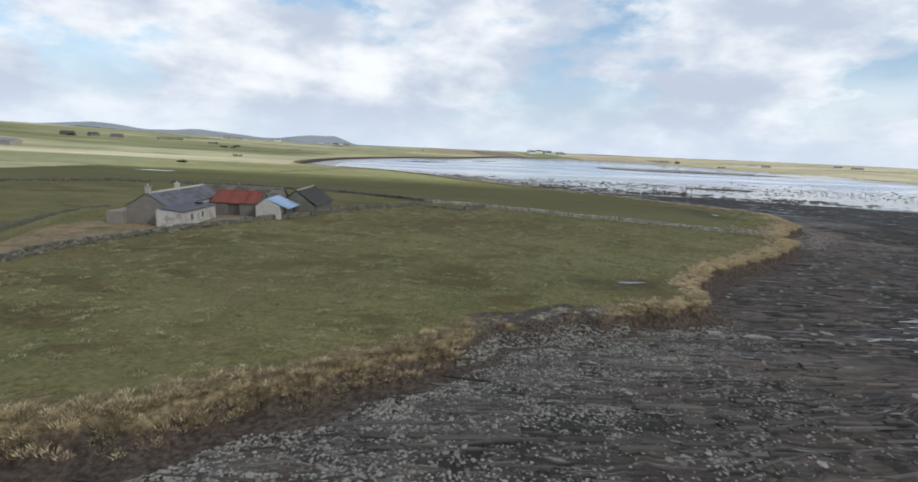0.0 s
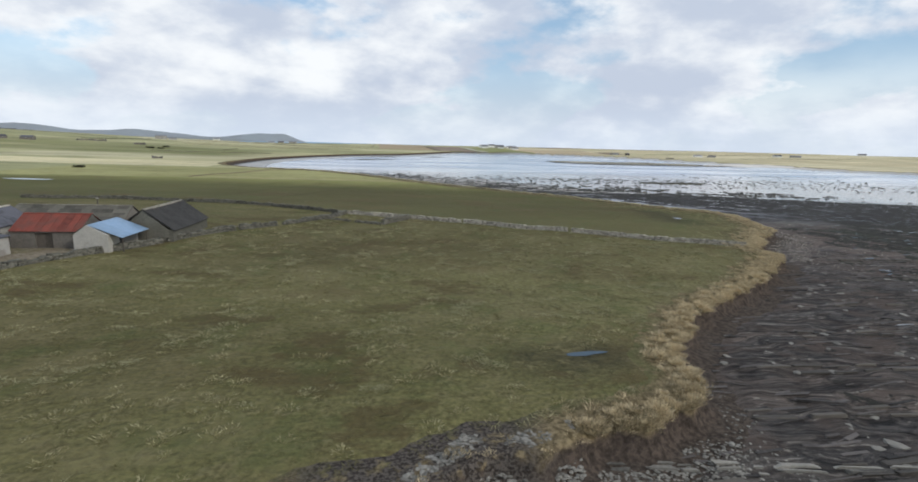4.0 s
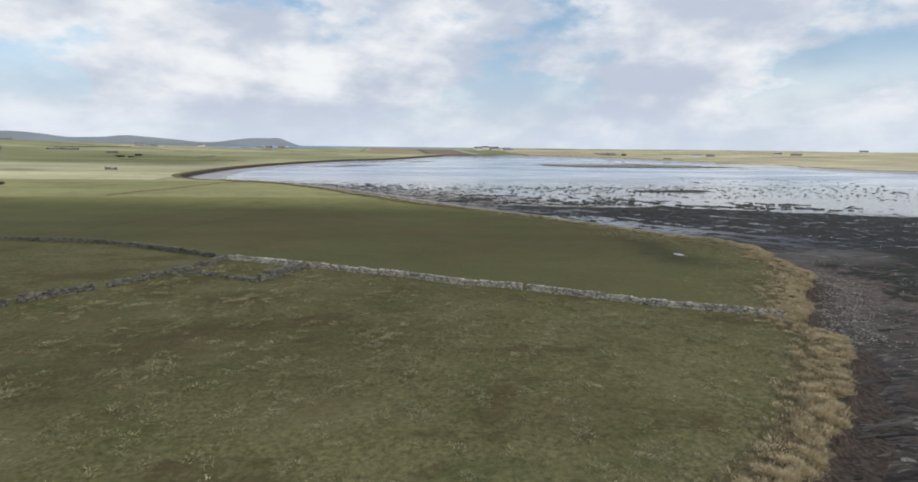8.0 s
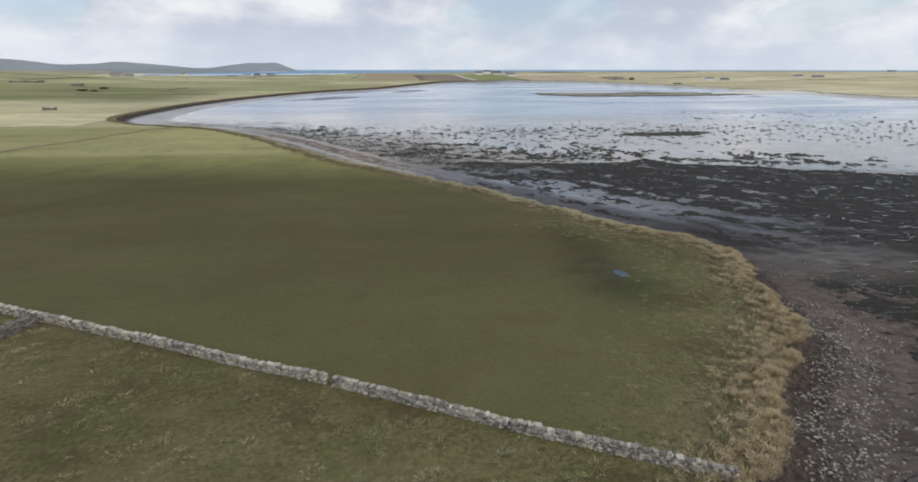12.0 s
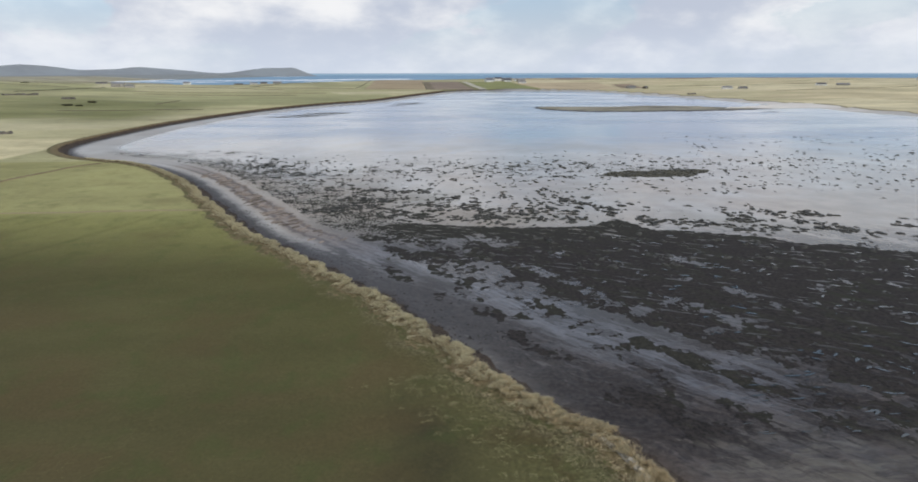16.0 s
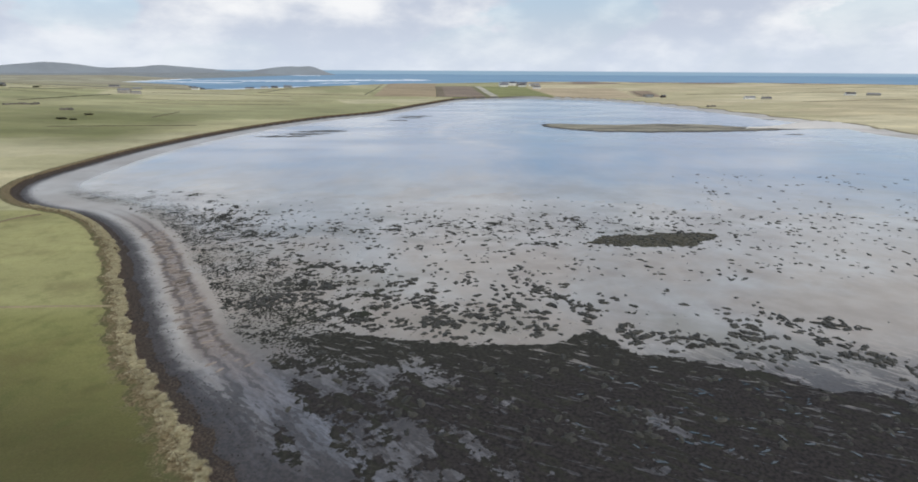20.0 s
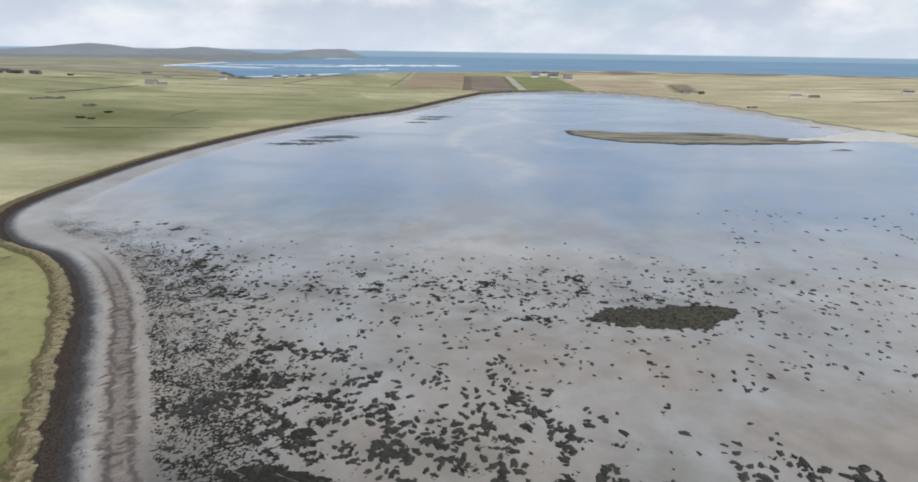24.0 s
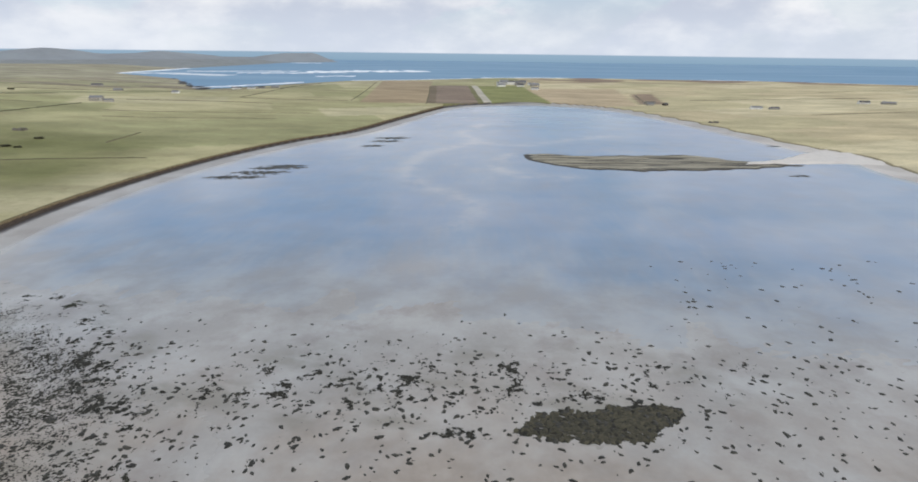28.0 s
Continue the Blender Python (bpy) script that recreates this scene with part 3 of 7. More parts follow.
# turf roof, with the shade on the cart shed put into its colour
M_SHED = plain("shaded_turf_roof", (0.058, 0.054, 0.050), 0.95, 2.5, 0.35, 0.05, 0.5)
M_RUST = plain("rusty_red_iron", (0.20, 0.047, 0.030), 0.75, 2.0, 0.30, 0.01, 0.5, second=(0.15, 0.05, 0.035))
M_BLUE = plain("blue_metal_roof", (0.25, 0.36, 0.50), 0.35, 1.2, 0.10, 0.005, 0.6, metal=0.25, spec=0.6)
M_WOOD = plain("weathered_boards", (0.10, 0.085, 0.07), 0.9, 4.0, 0.30, 0.02, 0.8)
# near-black that stands for the dark inside openings
M_DARK = plain("dark_opening", (0.012, 0.012, 0.013), 0.4, 2.0, 0.1, 0.0)
M_GLASS = plain("window_glass", (0.02, 0.024, 0.03), 0.08, 2.0, 0.1, 0.0, spec=0.6)
M_WHITE = plain("white_harling", (0.74, 0.73, 0.70), 0.9, 2.0, 0.08, 0.01, 0.3)
M_GREYROOF = plain("grey_sheet_roof", (0.19, 0.19, 0.20), 0.6, 1.0, 0.18, 0.01, 0.4)
M_BUSH = plain("dark_scrub", (0.075, 0.073, 0.045), 0.95, 2.0, 0.35, 0.05, 0.5)
M_POOL = water_material("standing_water", (0.07, 0.085, 0.095), 0.05, 1.5, 0.01)

# ---- ground: one sheet to the horizon ----
XS = axis_steps((-126, 238), 1.15, (-900, 1600), 9.0, (-5200, 6000))
YS = axis_steps((8, 345), 1.15, (-60, 2080), 9.0, (-1500, 6200))
GX, GY = np.meshgrid(XS, YS)
GX, GY = GX.ravel(), GY.ravel()
SD = shore(GX, GY)
sea_d = distance(GX, GY, np.concatenate([SEA, SEA[:1]]))
SEA_SD = np.where(inside(GX, GY, SEA), -sea_d, sea_d)
land_z, mud_z = heights(GX, GY, SD, SEA_SD)
basin = BASIN(GX, GY, SD)
blend = smooth(-0.6, 0.6, SD)
GZ = np.where(SEA_SD < 0, np.maximum(0.4 + 0.06 * SEA_SD, -6), mud_z - basin + (land_z - mud_z + basin) * blend)
bank_zone = (GY < 1000) & (GX < 200) & (GX > -300)
sunk = GZ - 0.35 * bank_zone * smooth(3.6, 2.4, np.abs(SD))


def field_tints(px, py, sd):
    """The colour of each field's turf, plough or stubble, with cloud shade, sunlight and haze painted in."""
    rng = np.random.default_rng(7)
    c = np.empty((len(px), 3))
    c[:] = (0.141, 0.129, 0.055)

    def lay(mask, rgb, soft=1.0):
        c[mask] = np.asarray(rgb) * soft

    wall_y = np.interp(px, [-118, -54, 7, 66], [139, 162, 130, 103])
    # cloud shade on the second field's near part, sunlit beyond, painted into its turf
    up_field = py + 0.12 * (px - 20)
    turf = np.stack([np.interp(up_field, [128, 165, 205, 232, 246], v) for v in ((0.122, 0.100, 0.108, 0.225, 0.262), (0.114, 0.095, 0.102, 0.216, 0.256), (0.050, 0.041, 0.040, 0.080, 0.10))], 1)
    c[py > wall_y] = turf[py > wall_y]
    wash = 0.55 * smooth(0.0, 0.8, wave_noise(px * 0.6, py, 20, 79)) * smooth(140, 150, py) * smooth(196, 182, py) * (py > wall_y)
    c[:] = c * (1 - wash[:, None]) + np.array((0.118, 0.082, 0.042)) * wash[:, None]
    # the pasture past it, painted brighter as sunlit ground
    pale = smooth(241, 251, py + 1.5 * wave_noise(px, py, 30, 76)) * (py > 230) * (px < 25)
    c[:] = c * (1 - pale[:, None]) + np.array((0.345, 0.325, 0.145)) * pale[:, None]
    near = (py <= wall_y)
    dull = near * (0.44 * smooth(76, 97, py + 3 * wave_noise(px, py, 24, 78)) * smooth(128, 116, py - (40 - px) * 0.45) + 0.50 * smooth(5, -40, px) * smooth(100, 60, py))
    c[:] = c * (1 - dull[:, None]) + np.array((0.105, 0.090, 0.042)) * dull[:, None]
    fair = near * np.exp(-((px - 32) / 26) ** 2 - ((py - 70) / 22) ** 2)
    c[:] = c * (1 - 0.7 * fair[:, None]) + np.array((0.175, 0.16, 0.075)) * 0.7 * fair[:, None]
    # patchwork inland: long narrow fields, each its own turf; sun and haze painted in
    u, v = (px * 0.94 + py * 0.34), (-px * 0.34 + py * 0.94)
    cell = (np.floor(u / 210 + 0.3 * np.floor(v / 95)).astype(int) * 31 + np.floor(v / 95).astype(int) * 17) % 23
    shades = np.array([(0.40, 0.372, 0.205), (0.48, 0.435, 0.255), (0.355, 0.34, 0.182), (0.515, 0.465, 0.29), (0.335, 0.325, 0.172), (0.44, 0.40, 0.23)])[rng.integers(0, 6, 23)]
    inland = (py > 330) & (px < 120) | (py > 1112) | (px < -150)
    c[inland] = shades[cell[inland]]
    right = (px > 330) & (py > 380)
    warm = np.array([(0.58, 0.50, 0.315), (0.53, 0.465, 0.285), (0.62, 0.54, 0.35), (0.56, 0.475, 0.30)])[rng.integers(0, 4, 23)]
    c[right] = warm[cell[right]]
    # darker green pasture behind the near shore, straw along the bay painted sunlit
    dark = smooth(-90, -170, px) * smooth(440, 500, py + 0.2 * px) * smooth(700, 600, py + 0.3 * px) * (0.75 + 0.25 * wave_noise(px, py, 160, 71))
    c[:] = c * (1 - dark[:, None]) + np.array((0.19, 0.194, 0.080)) * dark[:, None]
    lay((px < -95) & (px > -420) & (np.abs(py - 372 - 0.05 * (px + 95)) < 34), (0.63, 0.555, 0.34))
    # far side of the bay: plough, stubble and a farm road
    bar = px - 92 - (py - 1060) * -0.006
    deep = (py > 1085) & (py < 1470)
    lay(deep & (bar > 0) & (bar < 88), (0.265, 0.205, 0.16))
    lay(deep & (bar > 0) & (bar < 16), (0.20, 0.16, 0.115))
    lay((py > 1085) & (py < 1620) & (px < 92) & (px > -20 - (py - 1100) * 0.03), (0.40, 0.31, 0.20))
    lay(deep & (bar > 88) & (bar < 98), (0.20, 0.19, 0.10))
    lay(deep & (bar > 98) & (bar < 112), (0.50, 0.46, 0.38))
    lay(deep & (bar > 112) & (bar < 215), (0.26, 0.265, 0.115))
    tan_field = (px > 305) & (px < 440 + (py - 1070) * 0.2) & (py > 1050) & (py < 1390)
    lay(tan_field, (0.52, 0.415, 0.275))
    lay((py > 1075) & (py < 1265) & (px > 448 + (py - 1070) * 0.24) & (px < 492 + (py - 1070) * 0.25), (0.31, 0.235, 0.17))
    heath = smooth(1500, 1660, py + 0.26 * np.clip(px - 700, 0, 900)) * smooth(300, 460, px) * smooth(-0.25, 0.25, wave_noise(px * 0.4, py, 120, 72) + 0.15)
    c[:] = c * (1 - heath[:, None]) + np.array((0.275, 0.205, 0.155)) * heath[:, None]
    heath = smooth(1250, 1420, py) * smooth(-150, -260, px) * smooth(0.0, 0.5, wave_noise(px * 0.4, py, 140, 73))
    c[:] = c * (1 - heath[:, None]) + np.array((0.25, 0.20, 0.145)) * heath[:, None]
    streaks = 1 + (0.05 * wave_noise(px * 0.30 + py * 0.1, py, 70, 74) + 0.08 * wave_noise(px, py, 260, 75)) * smooth(300, 420, py)
    c[:] = c * streaks[:, None]
    # distance haze, painted in as a paler tint further inland
    far_haze = 0.6 * smooth(1150, 2300, py - 0.35 * px)[:, None] * (px < 200)[:, None]
    c[:] = c * (1 - far_haze) + np.array((0.36, 0.335, 0.265)) * far_haze
    # low land before the far hills, its haze painted in as blue-grey
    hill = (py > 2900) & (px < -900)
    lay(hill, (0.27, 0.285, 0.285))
    garden = np.interp(py, [40, 70, 90, 117, 128], [-54, -47.6, -36.5, -20, -9.6])
    yard = (((px + 54) / 8.5) ** 2 + ((py - 71) / 15) ** 2 < 1) & (px < garden - 0.6)
    court = (px > -47) & (px < -35) & (py > 78) & (py < 97) & (px < garden - 0.6)
    lay(yard, (0.235, 0.175, 0.11))
    lay(court, (0.21, 0.175, 0.13))
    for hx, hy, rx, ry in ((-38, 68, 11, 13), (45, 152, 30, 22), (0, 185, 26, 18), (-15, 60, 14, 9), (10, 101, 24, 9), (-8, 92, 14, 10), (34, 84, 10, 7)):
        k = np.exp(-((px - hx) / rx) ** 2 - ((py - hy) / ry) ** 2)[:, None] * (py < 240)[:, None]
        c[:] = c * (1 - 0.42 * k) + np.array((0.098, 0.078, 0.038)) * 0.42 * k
    # wet hollows by the bank, and a small dark patch in the west
    for hx, hy, rx, ry in ((20.5, 57.6, 8, 3.4), (20.5, 57.8, 5, 2.2), (69.0, 139, 5.2, 9.0), (71, 134, 4.5, 5.5), (70.5, 154, 3.2, 9.0), (-38, 38, 3, 3)):
        k = np.exp(-((px - hx) / rx) ** 2 - ((py - hy) / ry) ** 2)[:, None]
        k = k * (0.72 + 0.28 * wave_noise(px, py, 5, 77)[:, None]) * 0.82
        c[:] = c * (1 - k) + np.array((0.042, 0.038, 0.024)) * k
    # tractor lines across the second field
    for ox in (-46, -32, -14):
        k = np.exp(-(((px - ox) - (py - 190) * 0.42) / 0.8) ** 2)[:, None] * ((py > 165) & (py < 245))[:, None]
        c[:] = c * (1 - 0.16 * k)
    return c


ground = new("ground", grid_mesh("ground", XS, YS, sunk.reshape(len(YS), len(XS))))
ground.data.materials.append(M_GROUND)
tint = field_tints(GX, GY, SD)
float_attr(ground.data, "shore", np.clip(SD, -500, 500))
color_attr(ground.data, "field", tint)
float_attr(ground.data, "weed", weed_amount(GX, GY, SD))
float_attr(ground.data, "rocky", smooth(190, 158, GY - 0.10 * (GX - 90)) * smooth(330, 190, GX))
float_attr(ground.data, "film", np.maximum(smooth(-25, -85, SD), smooth(255, 330, GY) * smooth(-18, -30, SD)) * (GY > 215) + np.maximum(smooth(110, 200, GX) * 0.75, 0.62 * smooth(146, 172, GY) * smooth(-9, -18, SD)) * (GY <= 215))
float_attr(ground.data, "fringe", np.interp(GY, [40, 58, 75, 100, 112, 150, 200, 300], [3.0, 3.5, 5.0, 6.5, 8.0, 8.0, 5.0, 4.5]))
float_attr(ground.data, "weedy_shore", np.where(GY > 400, 1 - smooth(170, 330, GX), 1.0))
float_attr(ground.data, "shelly", 0.12 * smooth(205, 230, GY) * smooth(620, 400, GY) * smooth(-22, -15, SD) * (GX < 60) + smooth(360, 430, GX) * smooth(480, 600, GY) * (0.45 + 0.55 * smooth(760, 700, GY)))
float_attr(ground.data, "reach", 6.0 * smooth(225, 190, GY))
float_attr(ground.data, "brown_mud", (0.95 * smooth(350, 285, GY + 0.12 * GX) + 0.3 * smooth(420, 330, GY) * smooth(-24, -18, SD)) * smooth(-6, -10, SD) * (GY > 180))
float_attr(ground.data, "headland", np.exp(-((GX - 92) / 26) ** 2 - ((GY - 122) / 30) ** 2) * (SD < 0) + 0.9 * smooth(-5, -1.5, SD) * smooth(100, 60, GY) * (SD < 0) * (GX > 22) + 0.9 * np.exp(-((GX - 28) / 8) ** 2 - ((GY - 39.5) / 2.5) ** 2) + 0.95 * smooth(-3.2, -1.6, SD) * (SD < 0) * smooth(12, 4, GX))
float_attr(ground.data, "channel", np.maximum(np.exp(-(np.clip(distance(GX, GY, CHANNEL) - 1.5, 0, 200) / 5.0) ** 2), np.exp(-(distance(GX, GY, SPUR) / 2.5) ** 2)) * (SD < 0) - 0.9 * smooth(-20, -9, SD) * smooth(216, 196, GY) * smooth(140, 155, GY))
float_attr(ground.data, "fleck", 0.9 * smooth(236, 214, GY) * smooth(136, 156, GY) * smooth(-2.5, -6, SD) * smooth(210, 160, GX))
float_attr(ground.data, "cobbled", 0.9 * np.exp(np.clip(SD, -60, 0) / 9.0) * smooth(36, 16, GX) * (GY < 62) * (SD < 0))
float_attr(ground.data, "ledges", np.exp(-((GX - 107) / 15) ** 2 - ((GY - 146) / 9.5) ** 2) * smooth(-2, -5, SD))
float_attr(ground.data, "speck", smooth(-15, -18, SD) * smooth(-44, -26, SD) * smooth(395, 370, GY) * smooth(222, 234, GY))
float_attr(ground.data, "track", smooth(205, 225, GY) * smooth(345, 305, GY))
float_attr(ground.data, "rough_grass", np.where(GY < np.interp(GX, [-118, -54, 7, 66], [139, 162, 130, 103]), 0.85, 0.15 + 0.7 * smooth(15, 6, SD) * smooth(175, 150, GY)))
float_attr(ground.data, "mottle", np.interp(GY, [140, 250, 400], [0.5, 0.35, 0.12]))
float_attr(ground.data, "muddy", 0.92 * smooth(252, 214, GY + 0.25 * (GX - 60)) * smooth(-8, -12, SD))
tagged(ground, "green and tan coastal fields running down to a grey tidal flat", "ground", kind="structure")

keep = ((SD < 12) & (GY > 225)).reshape(len(YS), len(XS))
keep = keep[:-1, :-1] & keep[1:, 1:] & (YS[:-1] > 225)[:, None] & (YS[:-1] < 1200)[:, None] & (XS[:-1] < 900)[None, :] & (XS[:-1] > -200)[None, :]
bay = new("bay_water", grid_mesh("bay_water", XS, YS, np.full((len(YS), len(XS)), -0.06), keep))
bay.data.materials.append(M_BAY)
flat = np.empty(len(bay.data.vertices) * 3, np.float32)
bay.data.vertices.foreach_get("co", flat)
BX, BY = flat[0::3].astype(float), flat[1::3].astype(float)
bay_sd = shore(BX, BY)
float_attr(bay.data, "depth", np.clip(-0.06 - foot_height(BX, BY, bay_sd) + BASIN(BX, BY, bay_sd), 0, 1))
BARS = ([(168, 850), (141, 775), (152, 715), (108, 665), (96, 626), (92, 582), (103, 538), (126, 512), (138, 477), (122, 446)],
        [(178, 648), (166, 622), (160, 596), (176, 566), (214, 560)], [(150, 715), (200, 700), (250, 730), (300, 760)])
near_bar = np.min([distance(BX, BY, spline(b, 12.0)) for b in BARS], axis=0)
float_attr(bay.data, "bar", 0.55 * np.exp(-(near_bar / 9.0) ** 2))
tagged(bay, "thin sheet of calm grey water over tidal sand", "water", kind="structure")
keep = ((SEA_SD < 60) & (GY > 1200)).reshape(len(YS), len(XS))[:-1, :-1]
sea = new("sea_water", grid_mesh("sea_water", XS, YS, np.full((len(YS), len(XS)), -0.8), keep))
sea.data.materials.append(M_SEA)
tagged(sea, "deep blue open sea beyond the low coast", "sea", kind="structure")


# ---- far hills ----
hx_lines, hy_lines = np.arange(-4300, -800, 36.0), np.arange(2300, 5100, 36.0)
hgx, hgy = np.meshgrid(hx_lines, hy_lines)
hz = np.full(hgx.shape, -18.0)
for cx, cy, hh, hr in HILLS:
    hz += (hh + 8) * np.exp(-(((hgx - cx) ** 2 + (hgy - cy) ** 2) / (hr * hr * 1.7)) ** 0.8)
hz += 3.0 * wave_noise(hgx, hgy, 420, 41) + 1.2 * wave_noise(hgx, hgy, 120, 42)
dry = (hz > -4)
dry = dry[:-1, :-1] | dry[1:, 1:] | dry[:-1, 1:] | dry[1:, :-1]
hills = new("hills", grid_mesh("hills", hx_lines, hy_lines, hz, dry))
# the moor's base colour carries the blue-grey of distance haze
hills.data.materials.append(plain("hazy_moor", (0.285, 0.305, 0.32), 0.95, 0.02, 0.14, 2.0, 0.003, second=(0.285, 0.31, 0.325)))
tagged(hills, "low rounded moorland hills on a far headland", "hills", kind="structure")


# ---- helpers for things ----
def ground_at(px, py):
    """Height of the finished ground at places given as arrays."""
    px, py = np.atleast_1d(np.asarray(px, float)), np.atleast_1d(np.asarray(py, float))
    sd = shore(px, py)
    dd = distance(px, py, np.concatenate([SEA, SEA[:1]]))
    ss = np.where(inside(px, py, SEA), -dd, dd)
    land, mud = heights(px, py, sd, ss)
    mud = mud - BASIN(px, py, sd)
    return mud + (land - mud) * smooth(-0.6, 0.6, sd)


def part(name, bm, mat, parent=None, label="", m=None):
    me = bpy.data.meshes.new(name)
    bm.to_mesh(me)
    bm.free()
    me.materials.append(mat)
    ob = new(name, me)
    if parent:
        ob.parent = parent
    if m is not None:
        ob.matrix_basis = m
    if label:
        ob["label"] = label
    return ob


def box(bm, x0, x1, y0, y1, z0, z1):
    r = bmesh.ops.create_cube(bm, size=1.0)
    for v in r["verts"]:
        v.co = Vector(((x0 + x1) / 2 + v.co.x * (x1 - x0), (y0 + y1) / 2 + v.co.y * (y1 - y0), (z0 + z1) / 2 + v.co.z * (z1 - z0)))
    return r["verts"]


def box_bm(x0, x1, y0, y1, z0, z1, bevel=0.0):
    bm = bmesh.new()
    box(bm, x0, x1, y0, y1, z0, z1)
    if bevel:
        bmesh.ops.bevel(bm, geom=bm.edges[:], offset=bevel, segments=1, affect="EDGES")
    return bm


def prism_bm(poly, axis, a, b):
    """A solid with outline poly in the plane across axis, from a to b along it."""
    bm = bmesh.new()
    at = (lambda p, s: (s, p[0], p[1])) if axis == "x" else (lambda p, s: (p[0], s, p[1]))
    lo, hi = [bm.verts.new(at(p, a)) for p in poly], [bm.verts.new(at(p, b)) for p in poly]
    bm.faces.new(lo), bm.faces.new(hi[::-1])
    for i in range(len(poly)):
        j = (i + 1) % len(poly)
        bm.faces.new((lo[j], lo[i], hi[i], hi[j]))
    bmesh.ops.recalc_face_normals(bm, faces=bm.faces[:])
    return bm


def scatter(name, templates, places, mat, label, category, parent=None):
    """Many copies of small templates (verts, tris) joined into one mesh. places: x, y, z, scale, turn, squash."""
    rng = np.random.default_rng(len(places) + 5)
    kind = rng.integers(0, len(templates), len(places))
    cos, tris, base = [], [], 0
    for k, (tv, tf) in enumerate(templates):
        p = places[kind == k]
        if not len(p):
            continue
        c, s = np.cos(p[:, 4])[:, None], np.sin(p[:, 4])[:, None]
        x, y, z = tv[:, 0][None], tv[:, 1][None], tv[:, 2][None]
        sc = p[:, 3][:, None]
        out = np.stack([p[:, 0][:, None] + sc * (x * c - y * s), p[:, 1][:, None] + sc * (x * s + y * c), p[:, 2][:, None] + sc * p[:, 5][:, None] * z], -1)
        cos.append(out.reshape(-1, 3))
        tris.append((tf[None] + (base + np.arange(len(p)) * len(tv))[:, None, None]).reshape(-1, 3))
        base += len(p) * len(tv)
    me = quads(name, np.concatenate(cos), np.concatenate(tris))
    me.polygons.foreach_set("use_smooth", np.zeros(len(me.polygons), bool))
    me.materials.append(mat)
    ob = new(name, me)
    if parent:
        ob.parent = parent
    return tagged(ob, label, category if not parent else "", kind="stuff")


def stone_template(seed, flat=0.6):
    """A worn angular stone as verts and tris, resting on z = 0."""
    rng = np.random.default_rng(seed)
    bm = bmesh.new()
    bmesh.ops.create_icosphere(bm, subdivisions=1, radius=0.5)
    v = np.array([x.co for x in bm.verts])
    f = np.array([[x.index for x in g.verts] for g in bm.faces])
    bm.free()
    v = v * rng.uniform(0.7, 1.25, (len(v), 1))
    v = np.clip(v, -0.42, 0.42) * np.array([rng.uniform(1.0, 1.6), rng.uniform(0.7, 1.0), flat])
    v[:, 2] += 0.22 * flat
    return v, f


def tuft_template(seed, blades, spread, height, width):
    """A tussock of fine blades that arch out from its middle, each one a narrow triangle."""
    rng = np.random.default_rng(seed)
    v, f = [], []
    for _ in range(blades):
        a, r = rng.uniform(0, 6.283), spread * 0.5 * math.sqrt(rng.uniform(0, 1))
        bx, by = r * np.cos(a), r * np.sin(a)
        t = a + rng.uniform(-0.8, 0.8)
        lean, h, w = rng.uniform(0.2, 0.9) * height * (0.4 + r / spread), rng.uniform(0.55, 1.0) * height * (1.1 - 0.8 * r / spread), width * rng.uniform(0.7, 1.3)
        s = rng.uniform(0, 6.283)
        sx, sy = np.cos(s) * w, np.sin(s) * w
        k = len(v)
        v += [(bx - sx, by - sy, -0.02), (bx + sx, by + sy, -0.02), (bx + np.cos(t) * lean, by + np.sin(t) * lean, h)]
        f.append((k, k + 1, k + 2))
    return np.array(v), np.array(f)


def weed_template(seed):
    """A low ragged heap of wrack."""
    rng = np.random.default_rng(seed)
    n = 11
    a = np.linspace(0, 6.283, n, endpoint=False)
    r = 0.5 * rng.uniform(0.55, 1.15, n)
    rim = np.stack([r * np.cos(a) * 1.3, r * np.sin(a) * 0.8, np.full(n, -0.02)], 1)
    mid = np.stack([0.55 * r * np.cos(a + 0.2) * 1.3, 0.55 * r * np.sin(a + 0.2) * 0.8, rng.uniform(0.05, 0.12, n)], 1)
    v = np.concatenate([rim, mid, [(0, 0, 0.10)]])
    f = []
    for i in range(n):
        j = (i + 1) % n
        f += [(i, j, n + j), (i, n + j, n + i), (n + i, n + j, 2 * n)]
    return v, np.array(f)


